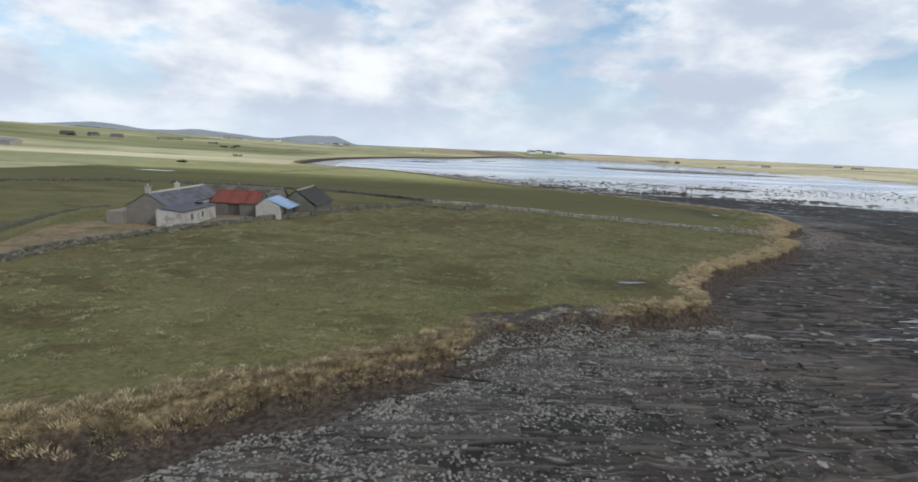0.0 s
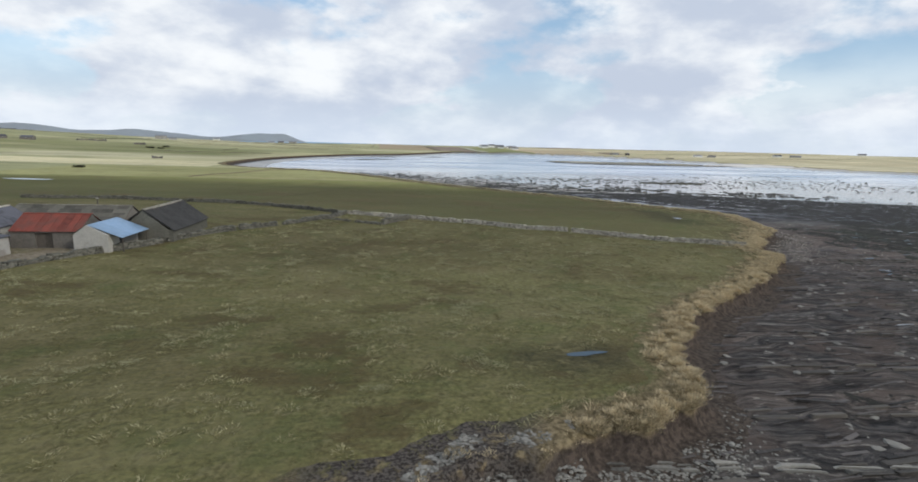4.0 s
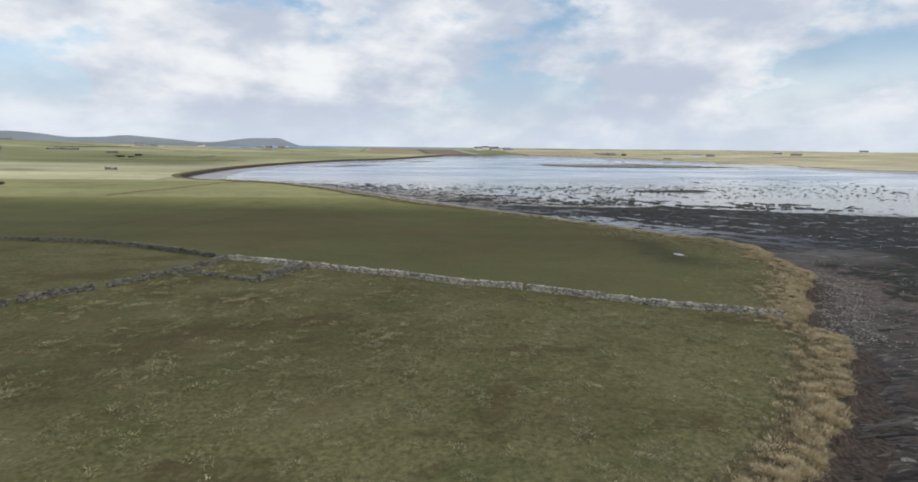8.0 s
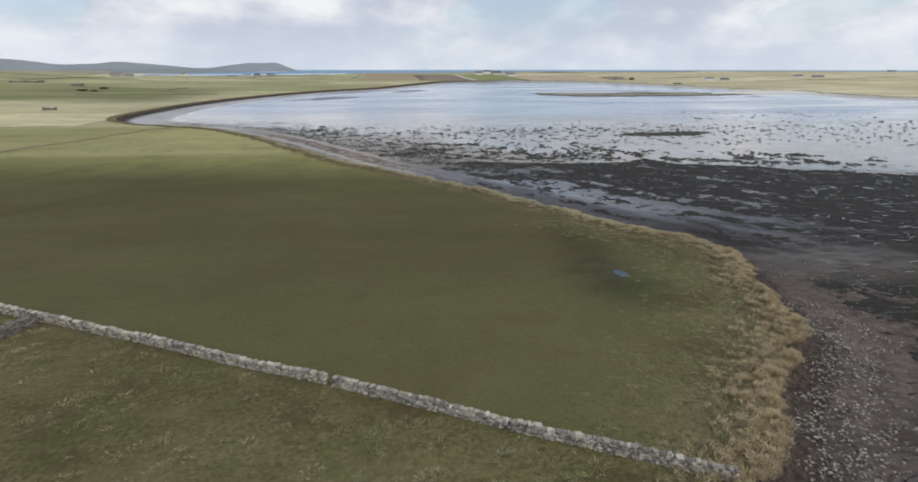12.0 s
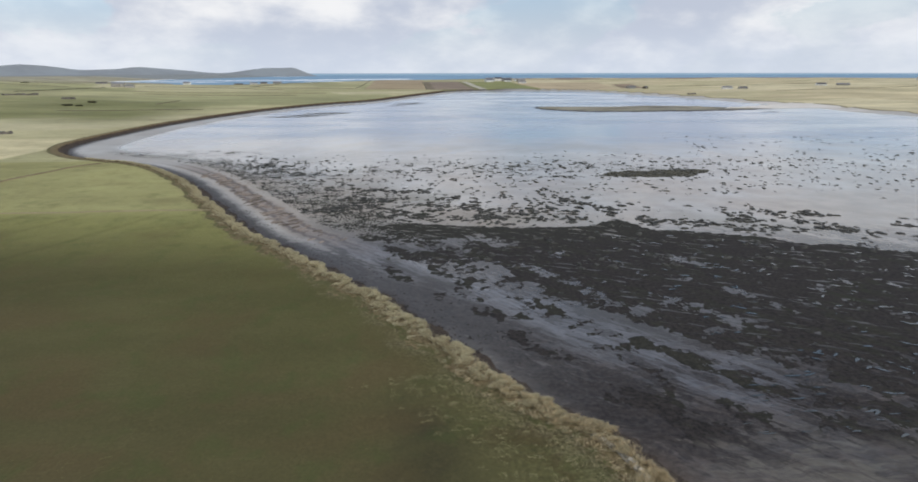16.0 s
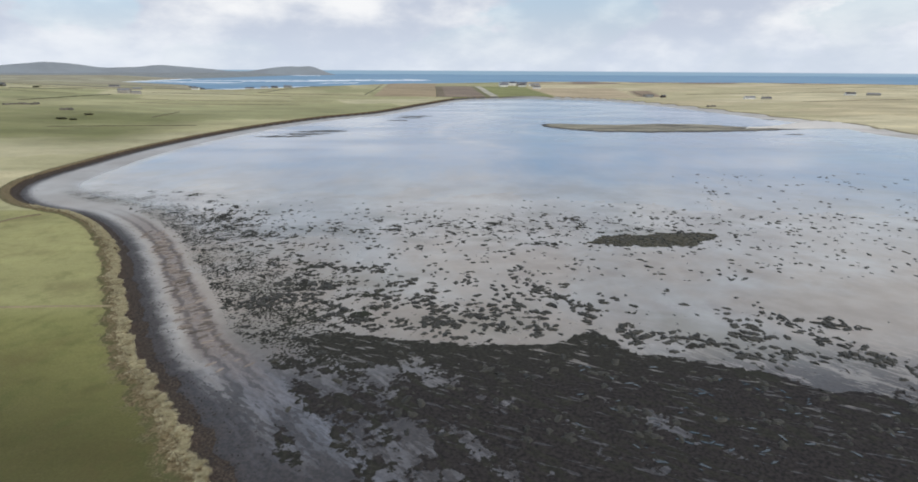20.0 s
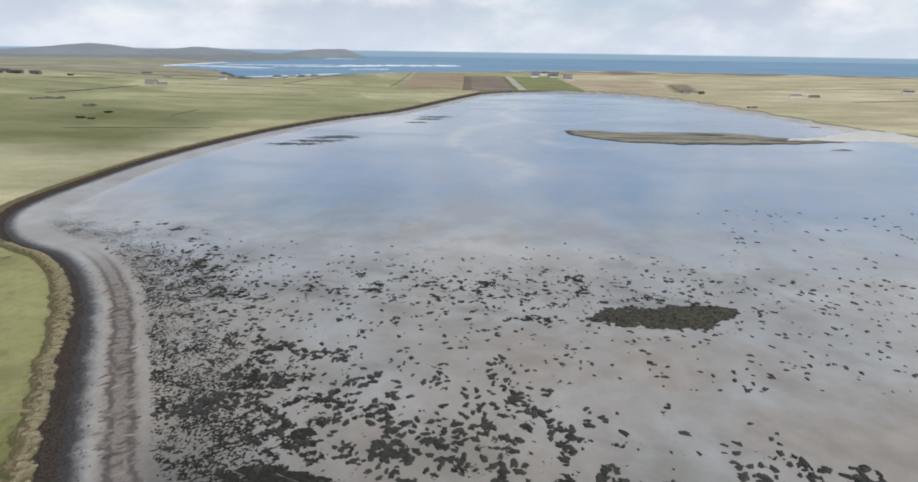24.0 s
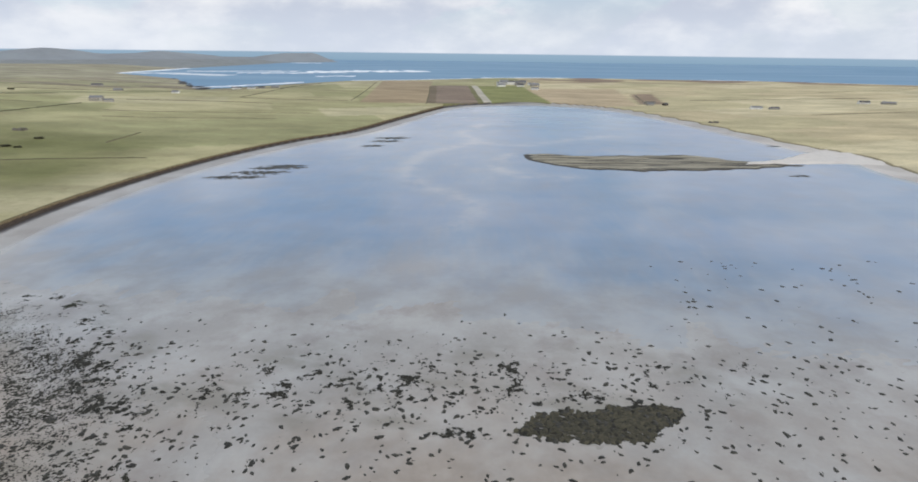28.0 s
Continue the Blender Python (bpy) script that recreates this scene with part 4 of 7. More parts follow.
# ---- eroded bank along the shore ----
def bank_mesh():
    line = spline(NEAR_EDGE + BAY_EDGE[:14], 0.5)
    line = line[(line[:, 0] > -135)]
    rag = wobble(line, 1.7, 5.5)
    k = (smooth(310, 280, line[:, 1]))[:, None]
    line = line * (1 - k) + rag * k
    far_off = line[:, 1] > 420
    line = line[~far_off | (np.arange(len(line)) % 4 == 0)]
    t = np.gradient(line, axis=0)
    t = np.stack([np.convolve(np.pad(t[:, i], 4, mode="edge"), np.ones(9) / 9, "valid") for i in (0, 1)], 1)
    n = np.stack([-t[:, 1], t[:, 0]], 1) / np.linalg.norm(t, axis=1)[:, None]
    offs = np.array([-4.0, -2.6, -1.5, -0.95, -0.6, -0.42, -0.30, -0.15, 0.1, 0.6, 1.3, 2.4, 4.0])
    rise = np.array([0.0, 0.0, 0.03, 0.12, 0.35, 0.62, 0.85, 1.0, 1.06, 1.04, 1.0, 1.0, 1.0])
    pts = line[:, None] + n[:, None] * offs[None, :, None]
    px, py = pts[..., 0].ravel(), pts[..., 1].ravel()
    foot = foot_height(px, py, np.tile(np.minimum(offs, -0.5), len(line))).reshape(len(line), -1)
    top = top_height(px, py, np.tile(np.maximum(offs, 0.5), len(line))).reshape(len(line), -1)
    z = foot + (top - foot) * rise
    jig = np.array([noise.noise((x * 0.7, y * 0.7, 1.0)) + 0.8 * noise.noise((x * 1.9, y * 1.9, 4.0)) for x, y in zip(px, py)]).reshape(z.shape)
    z += jig * np.array([0, 0.06, 0.12, 0.2, 0.25, 0.2, 0.2, 0.22, 0.22, 0.2, 0.15, 0.08, 0])
    z[:, 0] -= 0.15
    z[:, -1] -= 0.12
    out = pts + (n[:, None] * jig[..., None]) * np.array([0, 0.2, 0.3, 0.3, 0.3, 0.3, 0.35, 0.4, 0.35, 0.2, 0, 0, 0])[None, :, None]
    co = np.concatenate([out, z[..., None]], -1).reshape(-1, 3)
    i = np.arange(len(co)).reshape(z.shape)
    q = np.stack([i[:-1, :-1], i[1:, :-1], i[1:, 1:], i[:-1, 1:]], -1).reshape(-1, 4)[:, ::-1]
    me = quads("shore_bank", co, q)
    float_attr(me, "rise", np.tile(np.array([0, 0, 0.02, 0.1, 0.3, 0.5, 0.72, 0.95, 1.1, 1.25, 1.4, 1.7, 2.0]), (len(line), 1)))
    float_attr(me, "stony", (smooth(-1.0, 2.0, px) * smooth(15.5, 11.5, px) * (py < 52)))
    return me


def bank_material():
    m, n, b = material("bank_turf_and_peat")
    pos = n.add("ShaderNodeTexCoord", out=3)
    rise = n.attr("rise")
    n1, n2 = n.noise(pos, 2.4, 5.0, 0.65), n.noise(pos, 0.5, 4.0, 0.6)
    peat = n.mix(n.span(n1, 0.3, 0.7), (0.034, 0.027, 0.022), (0.108, 0.082, 0.065))
    turf = n.mix(n.span(n1, 0.36, 0.64), (0.10, 0.075, 0.04), (0.27, 0.21, 0.12))
    turf = n.mix(n.math("MULTIPLY", n.span(rise, 1.45, 1.95), n.span(n2, 0.35, 0.6)), turf, (0.105, 0.105, 0.045))
    up = n.span(n.math("ADD", rise, n.math("MULTIPLY", n.math("SUBTRACT", n2, 0.5), 0.9)), 0.45, 0.85)
    c = n.mix(up, peat, turf)
    low = n.span(n.math("ADD", rise, n.math("MULTIPLY", n.math("SUBTRACT", n1, 0.5), 0.1)), 0.015, 0.06, 1.0, 0.0)
    c = n.mix(low, c, n.mix(n.span(n1, 0.3, 0.7), (0.034, 0.027, 0.022), (0.105, 0.083, 0.067)))
    c = n.mix(n.math("MULTIPLY", n.attr("stony"), n.span(n.noise(pos, 1.1, 4.0, 0.6), 0.30, 0.50)), c, n.mix(n.span(n.noise(pos, 5.0, 4.0, 0.7), 0.4, 0.6), (0.032, 0.026, 0.022), (0.115, 0.098, 0.084)))
    finish(n, b, c, 0.95, n1, 0.18, 0.9, spec=0.1)
    return m


bank = new("shore_bank", bank_mesh())
bank.data.materials.append(bank_material())
tagged(bank, "low eroded peat bank with overhanging tawny grass lip", "bank", kind="structure")


# ---- drystone walls ----
BOX_V = np.array([(x, y, z) for z in (-0.5, 0.5) for y in (-0.5, 0.5) for x in (-0.5, 0.5)], float)
BOX_F = np.array([(0, 2, 3, 1), (4, 5, 7, 6), (0, 1, 5, 4), (2, 6, 7, 3), (0, 4, 6, 2), (1, 3, 7, 5)])


def stone_row(points, height, width, seed, stone=0.42, gaps=(), sag=0.25):
    """Stones of a drystone wall along points: rows of x, y, z, turn, length, depth, height."""
    rng = np.random.default_rng(seed)
    line = spline(points, 0.2)
    seg = np.linalg.norm(np.diff(line, axis=0), axis=1)
    run = np.concatenate([[0], np.cumsum(seg)])
    rows = []
    course_h = 0.13
    for course in range(int(height / course_h) + 1):
        s = rng.uniform(0, 0.3)
        while s < run[-1]:
            w = stone * rng.uniform(0.4, 1.7)
            mid = s + w / 2
            s += w * 0.97
            if any(a < mid < b for a, b in gaps):
                continue
            top = height * (1 - sag * (0.5 + 0.5 * math.sin(mid * 0.31 + seed)) * (0.6 + 0.4 * math.sin(mid * 1.7)))
            if course * course_h > top:
                continue
            x, y = np.interp(mid, run, line[:, 0]), np.interp(mid, run, line[:, 1])
            k = min(np.searchsorted(run, mid), len(line) - 1)
            d = line[k] - line[max(k - 1, 0)]
            turn = math.atan2(d[1], d[0])
            last = (course + 1) * course_h > top
            batter = width * (1 - 0.25 * course * course_h / height)
            for side in ((0,) if last else (-1, 1)):
                deep = batter * (0.95 if last else 0.52) * rng.uniform(0.85, 1.1)
                off = side * batter * 0.26
                rows.append((x - math.sin(turn) * off, y + math.cos(turn) * off, course * course_h + course_h / 2 + rng.uniform(-0.05, 0.05), turn + rng.normal(0, 0.28),
                             w * rng.uniform(0.7, 1.05), deep, course_h * rng.uniform(0.6, 1.9)))
    r = np.array(rows)
    r[:, 2] += ground_at(r[:, 0], r[:, 1]) - 0.08
    return r


def joined_boxes(name, r, mat, parent, seed, jitter=0.26):
    rng = np.random.default_rng(seed)
    v = BOX_V[None] * (1 + rng.uniform(-jitter, jitter, (len(r), 8, 3)))
    v = v * r[:, None, 4:7]
    c, s = np.cos(r[:, 3])[:, None], np.sin(r[:, 3])[:, None]
    out = np.stack([r[:, 0][:, None] + v[..., 0] * c - v[..., 1] * s, r[:, 1][:, None] + v[..., 0] * s + v[..., 1] * c, r[:, 2][:, None] + v[..., 2]], -1)
    me = quads(name, out.reshape(-1, 3), (BOX_F[None] + (np.arange(len(r)) * 8)[:, None, None]).reshape(-1, 4))
    me.polygons.foreach_set("use_smooth", np.zeros(len(me.polygons), bool))
    me.materials.append(mat)
    ob = new(name, me)
    ob.parent = parent
    ob["kind"] = "stuff"
    return ob


STONE_MESHES = []
for k in range(12):
    bm = bmesh.new()
    bmesh.ops.create_cube(bm, size=1.0)
    rs = random.Random(k)
    for v in bm.verts:
        v.co = Vector([c * (1 + rs.uniform(-0.25, 0.25)) for c in v.co])
    bmesh.ops.bevel(bm, geom=bm.edges[:], offset=0.07, segments=1, affect="EDGES")
    me = bpy.data.meshes.new("stone")
    bm.to_mesh(me)
    bm.free()
    me.materials.append(M_STONE)
    STONE_MESHES.append(me)


def single_stones(r, parent, mat=None, name="stone"):
    for i, (x, y, z, turn, l, d, h) in enumerate(r):
        ob = new(name, STONE_MESHES[i % 12])
        ob.parent = parent
        ob.matrix_basis = Matrix.LocRotScale((x, y, z), Euler((0, 0, turn)), (l, d, h))
        if mat:
            ob.material_slots[0].link, ob.material_slots[0].material = "OBJECT", mat


def drystone(name, label, points, height, width, seed, stone=0.42, gaps=(), sag=0.25, singles=None, mat=None):
    base = new(name)
    tagged(base, label, "stone wall")
    r = stone_row(points, height, width, seed, stone, gaps, sag)
    if singles:
        pick = (r[:, 0] > singles[0]) & (r[:, 0] < singles[1]) & (r[:, 2] - ground_at(r[:, 0], r[:, 1]) > singles[2])
        idx = np.flatnonzero(pick)[:300]
        single_stones(r[idx], base, mat)
        r = np.delete(r, idx, 0)
    joined_boxes("rubble", r, mat or M_STONE, base, seed)
    return base


drystone("field_wall", "long weathered grey drystone wall crossing the pasture", [(65.2, 103.3), (50, 110.6), (36, 117.2), (20, 124.4), (7, 130.2), (-7, 136.4)],
         0.9, 0.62, 3, 0.34, ((30.2, 30.9), (52.0, 52.7)), 0.28, (28, 66, 0.62))
drystone("field_wall", "low mossy drystone wall behind the steading", [(-7.4, 136.6), (-30, 149), (-54, 161), (-70, 160), (-102, 155), (-118, 139), (-150, 118)],
         0.85, 0.7, 13, 0.45, ((78, 84),), 0.4, None, M_DARKWALL)
drystone("garden_wall", "broken-down dark drystone wall in front of the cottage", [(-54, 40), (-51, 54), (-49.6, 62), (-47.6, 70), (-43, 78.2), (-36.5, 89), (-31, 99), (-26, 108), (-20, 117), (-13, 124.5), (-9.6, 127.5)],
         0.95, 0.8, 5, 0.5, ((66, 67), (79.5, 80.6), (88.5, 90)), 0.5, (-50, -30, 0.4), M_DARKWALL)
drystone("pen_wall", "short thick drystone wall of a ruined sheep pen", [(1.6, 122.2), (4.4, 126), (6.6, 129.4)], 1.2, 0.9, 6, 0.5, (), 0.15, (0, 8, 0.1), M_DARKWALL)
drystone("pen_wall", "tumbled drystone wall closing the sheep pen", [(-9.8, 127.6), (-8.4, 131.5), (-7.0, 136)], 1.0, 0.8, 7, 0.45, (), 0.4, (-11, -6, 0.1), M_DARKWALL)
drystone("pen_wall", "low fallen line of stones by the sheep pen", [(-9.4, 127.2), (-4, 124.8), (1.4, 122.4)], 0.4, 0.8, 8, 0.4, ((5, 6),), 0.5, (-10, 2, 0.0), M_DARKWALL)
drystone("shore_wall", "row of pale stones set in the bank turf", [(89.4, 144.4), (88.0, 148.6), (86.4, 152.0)], 0.3, 0.6, 10, 0.5, (), 0.4, (80, 95, 0.0))


# ---- steading ----
def wall_panel(axis, a, b, at, thick, z0, z1, openings=()):
    """A straight wall from a to b along axis with real openings (from, to, sill, head)."""
    bm = bmesh.new()

    def piece(s, e, lo, hi):
        if e - s > 0.01 and hi - lo > 0.01:
            if axis == "x":
                box(bm, s, e, at, at + thick, lo, hi)
            else:
                box(bm, at, at + thick, s, e, lo, hi)

    last = a
    for s, e, lo, hi in sorted(openings):
        piece(last, s, z0, z1)
        piece(s, e, z0, lo)
        piece(s, e, hi, z1)
        last = e
    piece(last, b, z0, z1)
    return bm


def window_in(parent, axis, s, e, at, thick, lo, hi, depth=0.18, frame_mat=None):
    """A sash window set back into its opening: frame, glazing bar and pane."""
    side = 1 if thick > 0 else -1
    y0, y1 = at + side * depth, at + side * (depth + 0.06)
    bm = bmesh.new()
    for u0, u1, v0, v1 in ((s, e, lo, lo + 0.08), (s, e, hi - 0.08, hi), (s, s + 0.07, lo, hi), (e - 0.07, e, lo, hi), (s, e, (lo + hi) / 2 - 0.03, (lo + hi) / 2 + 0.03)):
        if axis == "x":
            box(bm, u0, u1, min(y0, y1), max(y0, y1), v0, v1)
        else:
            box(bm, min(y0, y1), max(y0, y1), u0, u1, v0, v1)
    w = part("window", bm, frame_mat or M_WOOD, parent)
    y2, y3 = y1, y1 + side * 0.02
    pane = box_bm(s + 0.02, e - 0.02, min(y2, y3), max(y2, y3), lo, hi) if axis == "x" else box_bm(min(y2, y3), max(y2, y3), s + 0.02, e - 0.02, lo, hi)
    part("pane", pane, M_GLASS, w)


def roof_slope(x0, x1, ya, za, yb, zb, thick, axis="x", ribs=0.0, sag=0.0, over=0.0, seed=1):
    """One slope of a roof, from eave (ya, za) to ridge (yb, zb), with ribs for sheet iron and a little sag."""
    rng = random.Random(seed)
    n = max(6, int((x1 - x0) / (ribs / 2 if ribs else 0.8)))
    m = 5
    bm = bmesh.new()
    lay = []
    for up in (0, 1):
        grid = []
        for i in range(n + 1):
            row = []
            x = x0 - over + (x1 - x0 + 2 * over) * i / n
            for j in range(m + 1):
                k = j / m
                y, z = ya + (yb - ya) * k, za + (zb - za) * k
                z -= sag * math.sin(math.pi * i / n) * (0.4 + 0.6 * k)
                z += (0.025 if ribs and i % 2 else 0.0) + (0 if ribs else rng.uniform(-0.02, 0.02)) + (thick if up else 0)
                row.append(bm.verts.new((x, y, z) if axis == "x" else (y, x, z)))
            grid.append(row)
        lay.append(grid)
    for grid in lay:
        for i in range(n):
            for j in range(m):
                bm.faces.new((grid[i][j], grid[i + 1][j], grid[i + 1][j + 1], grid[i][j + 1]))
    a, b = lay
    for i in range(n):
        for j in (0, m):
            bm.faces.new((a[i][j], a[i + 1][j], b[i + 1][j], b[i][j]))
    for j in range(m):
        for i in (0, n):
            bm.faces.new((a[i][j], a[i][j + 1], b[i][j + 1], b[i][j]))
    bmesh.ops.recalc_face_normals(bm, faces=bm.faces[:])
    return bm


def slates_on(parent, x0, x1, ya, za, yb, zb, axis, mat, size=(0.75, 0.55), lift=0.14, seed=1, name="slate"):
    """Overlapping slates on one slope, each a thin piece of its own; past 150 the rest is left to the slope beneath."""
    rng = random.Random(seed)
    me = bpy.data.meshes.new(name)
    bm = box_bm(-0.5, 0.5, -0.5, 0.5, -0.5, 0.5)
    for v in bm.verts:
        v.co.x *= 1 + rng.uniform(-0.06, 0.06)
    bm.to_mesh(me)
    bm.free()
    me.materials.append(mat)
    slope = math.hypot(yb - ya, zb - za)
    tilt = math.atan2(zb - za, yb - ya)
    rows, cols = int(slope / size[1]), int((x1 - x0) / size[0])
    for r in range(rows):
        for c in range(cols):
            k = (r + 0.5) / rows
            x = x0 + (c + 0.5 + 0.25 * (r % 2)) * (x1 - x0) / (cols + 0.3)
            y, z = ya + (yb - ya) * k, za + (zb - za) * k + lift
            ob = new(name, me)
            ob.parent = parent
            w, d = (x1 - x0) / cols * rng.uniform(0.9, 1.0), size[1] * 1.15
            if axis == "x":
                ob.matrix_basis = Matrix.LocRotScale((x, y, z), Euler((tilt + 0.04 * (1 if yb > ya else -1), 0, rng.uniform(-0.02, 0.02))), (w, d, 0.03))
            else:
                t = math.atan2(zb - za, yb - ya)
                ob.matrix_basis = Matrix.LocRotScale((y, x, z), Euler((0, -t, rng.uniform(-0.02, 0.02))), (d, w, 0.03))


G = float(ground_at(-45, 90)[0])


def thing(name, label, category, group=""):
    return tagged(new(name), label, category, group)


def chimney(parent, x, y, z, w=0.7, h=1.0, mat=None):
    c = part("chimney", box_bm(x - w / 2, x + w / 2, y - w / 2, y + w / 2, z - 0.8, z + h, 0.03), mat or M_PALE, parent)
    part("chimney_cap", box_bm(x - w / 2 - 0.07, x + w / 2 + 0.07, y - w / 2 - 0.07, y + w / 2 + 0.07, z + h, z + h + 0.12), mat or M_STONE, c)
    bm = bmesh.new()
    bmesh.ops.create_cone(bm, cap_ends=True, segments=8, radius1=0.14, radius2=0.11, depth=0.4, matrix=pose(x, y, z + h + 0.3))
    part("chimney_pot", bm, M_PALE, c)


def cottage():
    """Long limewashed cottage with a sagging slate roof and a catslide front."""
    t = thing("cottage", "derelict limewashed stone cottage with sagging dark slate roof", "cottage")
    z0, ze, zr, zf = G - 0.4, G + 2.75, G + 4.9, G + 2.35
    xw, xr, xm, xf, ys, yn = -54.6, -51.2, -48.0, -44.2, 82.8, 102.5
    gable = [(xw, z0), (xm, z0), (xm, ze), (xr, zr), (xw, ze)]
    part("gable", prism_bm(gable, "y", ys, ys + 0.6), M_RUBBLE, t, "bare grey rubble gable")
    part("gable", prism_bm(gable, "y", yn - 0.6, yn), M_RUBBLE, t)
    part("back_wall", wall_panel("y", ys + 0.6, yn - 0.6, xw, 0.6, z0, ze), M_RUBBLE, t)
    part("side_wall", wall_panel("y", 91.8, yn - 0.6, xm, -0.6, z0, ze, [(95.0, 96.0, z0 + 0.4, G + 1.95)]), M_LIME, t)
    part("door", box_bm(xm - 0.35, xm - 0.28, 95.0, 96.0, G - 0.1, G + 1.95), M_WOOD, t, "weathered plank door")
    front = [(82.9, 83.7, G + 0.75, G + 1.75), (86.6, 87.4, G + 0.75, G + 1.75)]
    part("front_wall", wall_panel("y", 80.3, 91.8, xf, -0.55, z0, zf, front), M_LIME, t, "chalky limewashed front wall")
    for s, e, lo, hi in front:
        window_in(t, "y", s, e, xf, -0.55, lo, hi)
        part("window_sill", box_bm(xf - 0.1, xf + 0.07, s - 0.06, e + 0.06, lo - 0.12, lo), M_PALE, t)
    part("end_wall", prism_bm([(xm - 0.5, z0), (xf - 0.55, z0), (xf - 0.55, zf), (xm - 0.5, ze - 0.1)], "y", 80.3, 80.85), M_LIME, t, "pale flat end wall")
    part("end_wall", wall_panel("y", 80.85, 82.8, xm - 0.5, 0.5, z0, ze - 0.1), M_LIME, t)
    part("north_wall", prism_bm([(xm, z0), (xf - 0.55, z0), (xf - 0.55, zf), (xm, ze - 0.1)], "y", 91.3, 91.8), M_LIME, t)
    roof = part("roof", roof_slope(ys, yn, xm + 0.15, ze, xr, zr, 0.10, "y", 0, 0.22, 0.12, 2), M_SLATE, t, "sagging slate slope with slipped slates")
    part("roof", roof_slope(ys, yn, xw - 0.15, ze - 0.1, xr, zr, 0.10, "y", 0, 0.22, 0.12, 3), M_SLATE, t)
    part("lean_to_roof", roof_slope(80.3, 91.8, xf + 0.2, zf - 0.03, xm, ze + 0.02, 0.10, "y", 0, 0.05, 0.12, 4), M_SLATE, t)
    part("roof_hatch", box_bm(-46.6, -45.7, 89.2, 90.3, zf + 0.35, zf + 0.62, 0.03), M_DARK, t)
    slates_on(roof, ys + 0.2, yn - 0.2, xm + 0.1, ze - 0.02, xr + 0.1, zr - 0.22, "y", M_SLATE, (1.1, 0.62), 0.13, 5)
    part("ridge", box_bm(xr - 0.16, xr + 0.16, ys, yn, zr - 0.14, zr + 0.12), M_STONE, t)
    chimney(t, xr, ys + 0.45, zr)
    chimney(t, xr, 92.4, zr - 0.1)
    part("lean_shed", box_bm(-57.2, -54.6, 81.6, 86.5, z0, G + 1.9, 0.05), M_RUBBLE, t, "roofless stone outhouse against the gable")


def barn():
    t = thing("barn", "stone barn with rusty red corrugated iron roof", "barn")
    z0, ze, zr = G - 0.4, G + 2.45, G + 4.35
    x0, x1, y0, y1 = -46.8, -37.8, 95.6, 101.8
    ym = (y0 + y1) / 2
    part("front_wall", wall_panel("x", x0, x1, y0, 0.6, z0, ze, [(-43.6, -41.4, z0 + 0.4, G + 2.1)]), M_RUBBLE, t)
    part("door", box_bm(-43.6, -42.5, y0 + 0.25, y0 + 0.33, G - 0.1, G + 2.1), M_WOOD, t, "dark board barn door")
    part("door", box_bm(-42.49, -41.4, y0 + 0.25, y0 + 0.33, G - 0.1, G + 2.1), M_WOOD, t)
    part("back_wall", wall_panel("x", x0, x1, y1 - 0.6, 0.6, z0, ze), M_RUBBLE, t)
    for x in (x0, x1 - 0.55):
        part("gable", prism_bm([(y0 + 0.6, z0), (y1 - 0.6, z0), (y1 - 0.6, ze), (ym, zr - 0.05), (y0 + 0.6, ze)], "x", x, x + 0.55), M_RUBBLE, t)
    cols = 9
    for c in range(cols):
        a, b = x0 + (x1 - x0) * c / cols, x0 + (x1 - x0) * (c + 1) / cols
        part("roof_sheet", roof_slope(a, b - 0.015, y0 - 0.25, ze - 0.15, ym, zr, 0.03, "x", 0.2, 0.0, 0.0, c), M_RUST, t)
        part("roof_sheet", roof_slope(a, b - 0.015, y1 + 0.25, ze - 0.15, ym, zr, 0.03, "x", 0.2, 0.0, 0.0, c), M_RUST, t)
    part("ridge", box_bm(x0, x1, ym - 0.15, ym + 0.15, zr - 0.02, zr + 0.07), M_RUST, t)


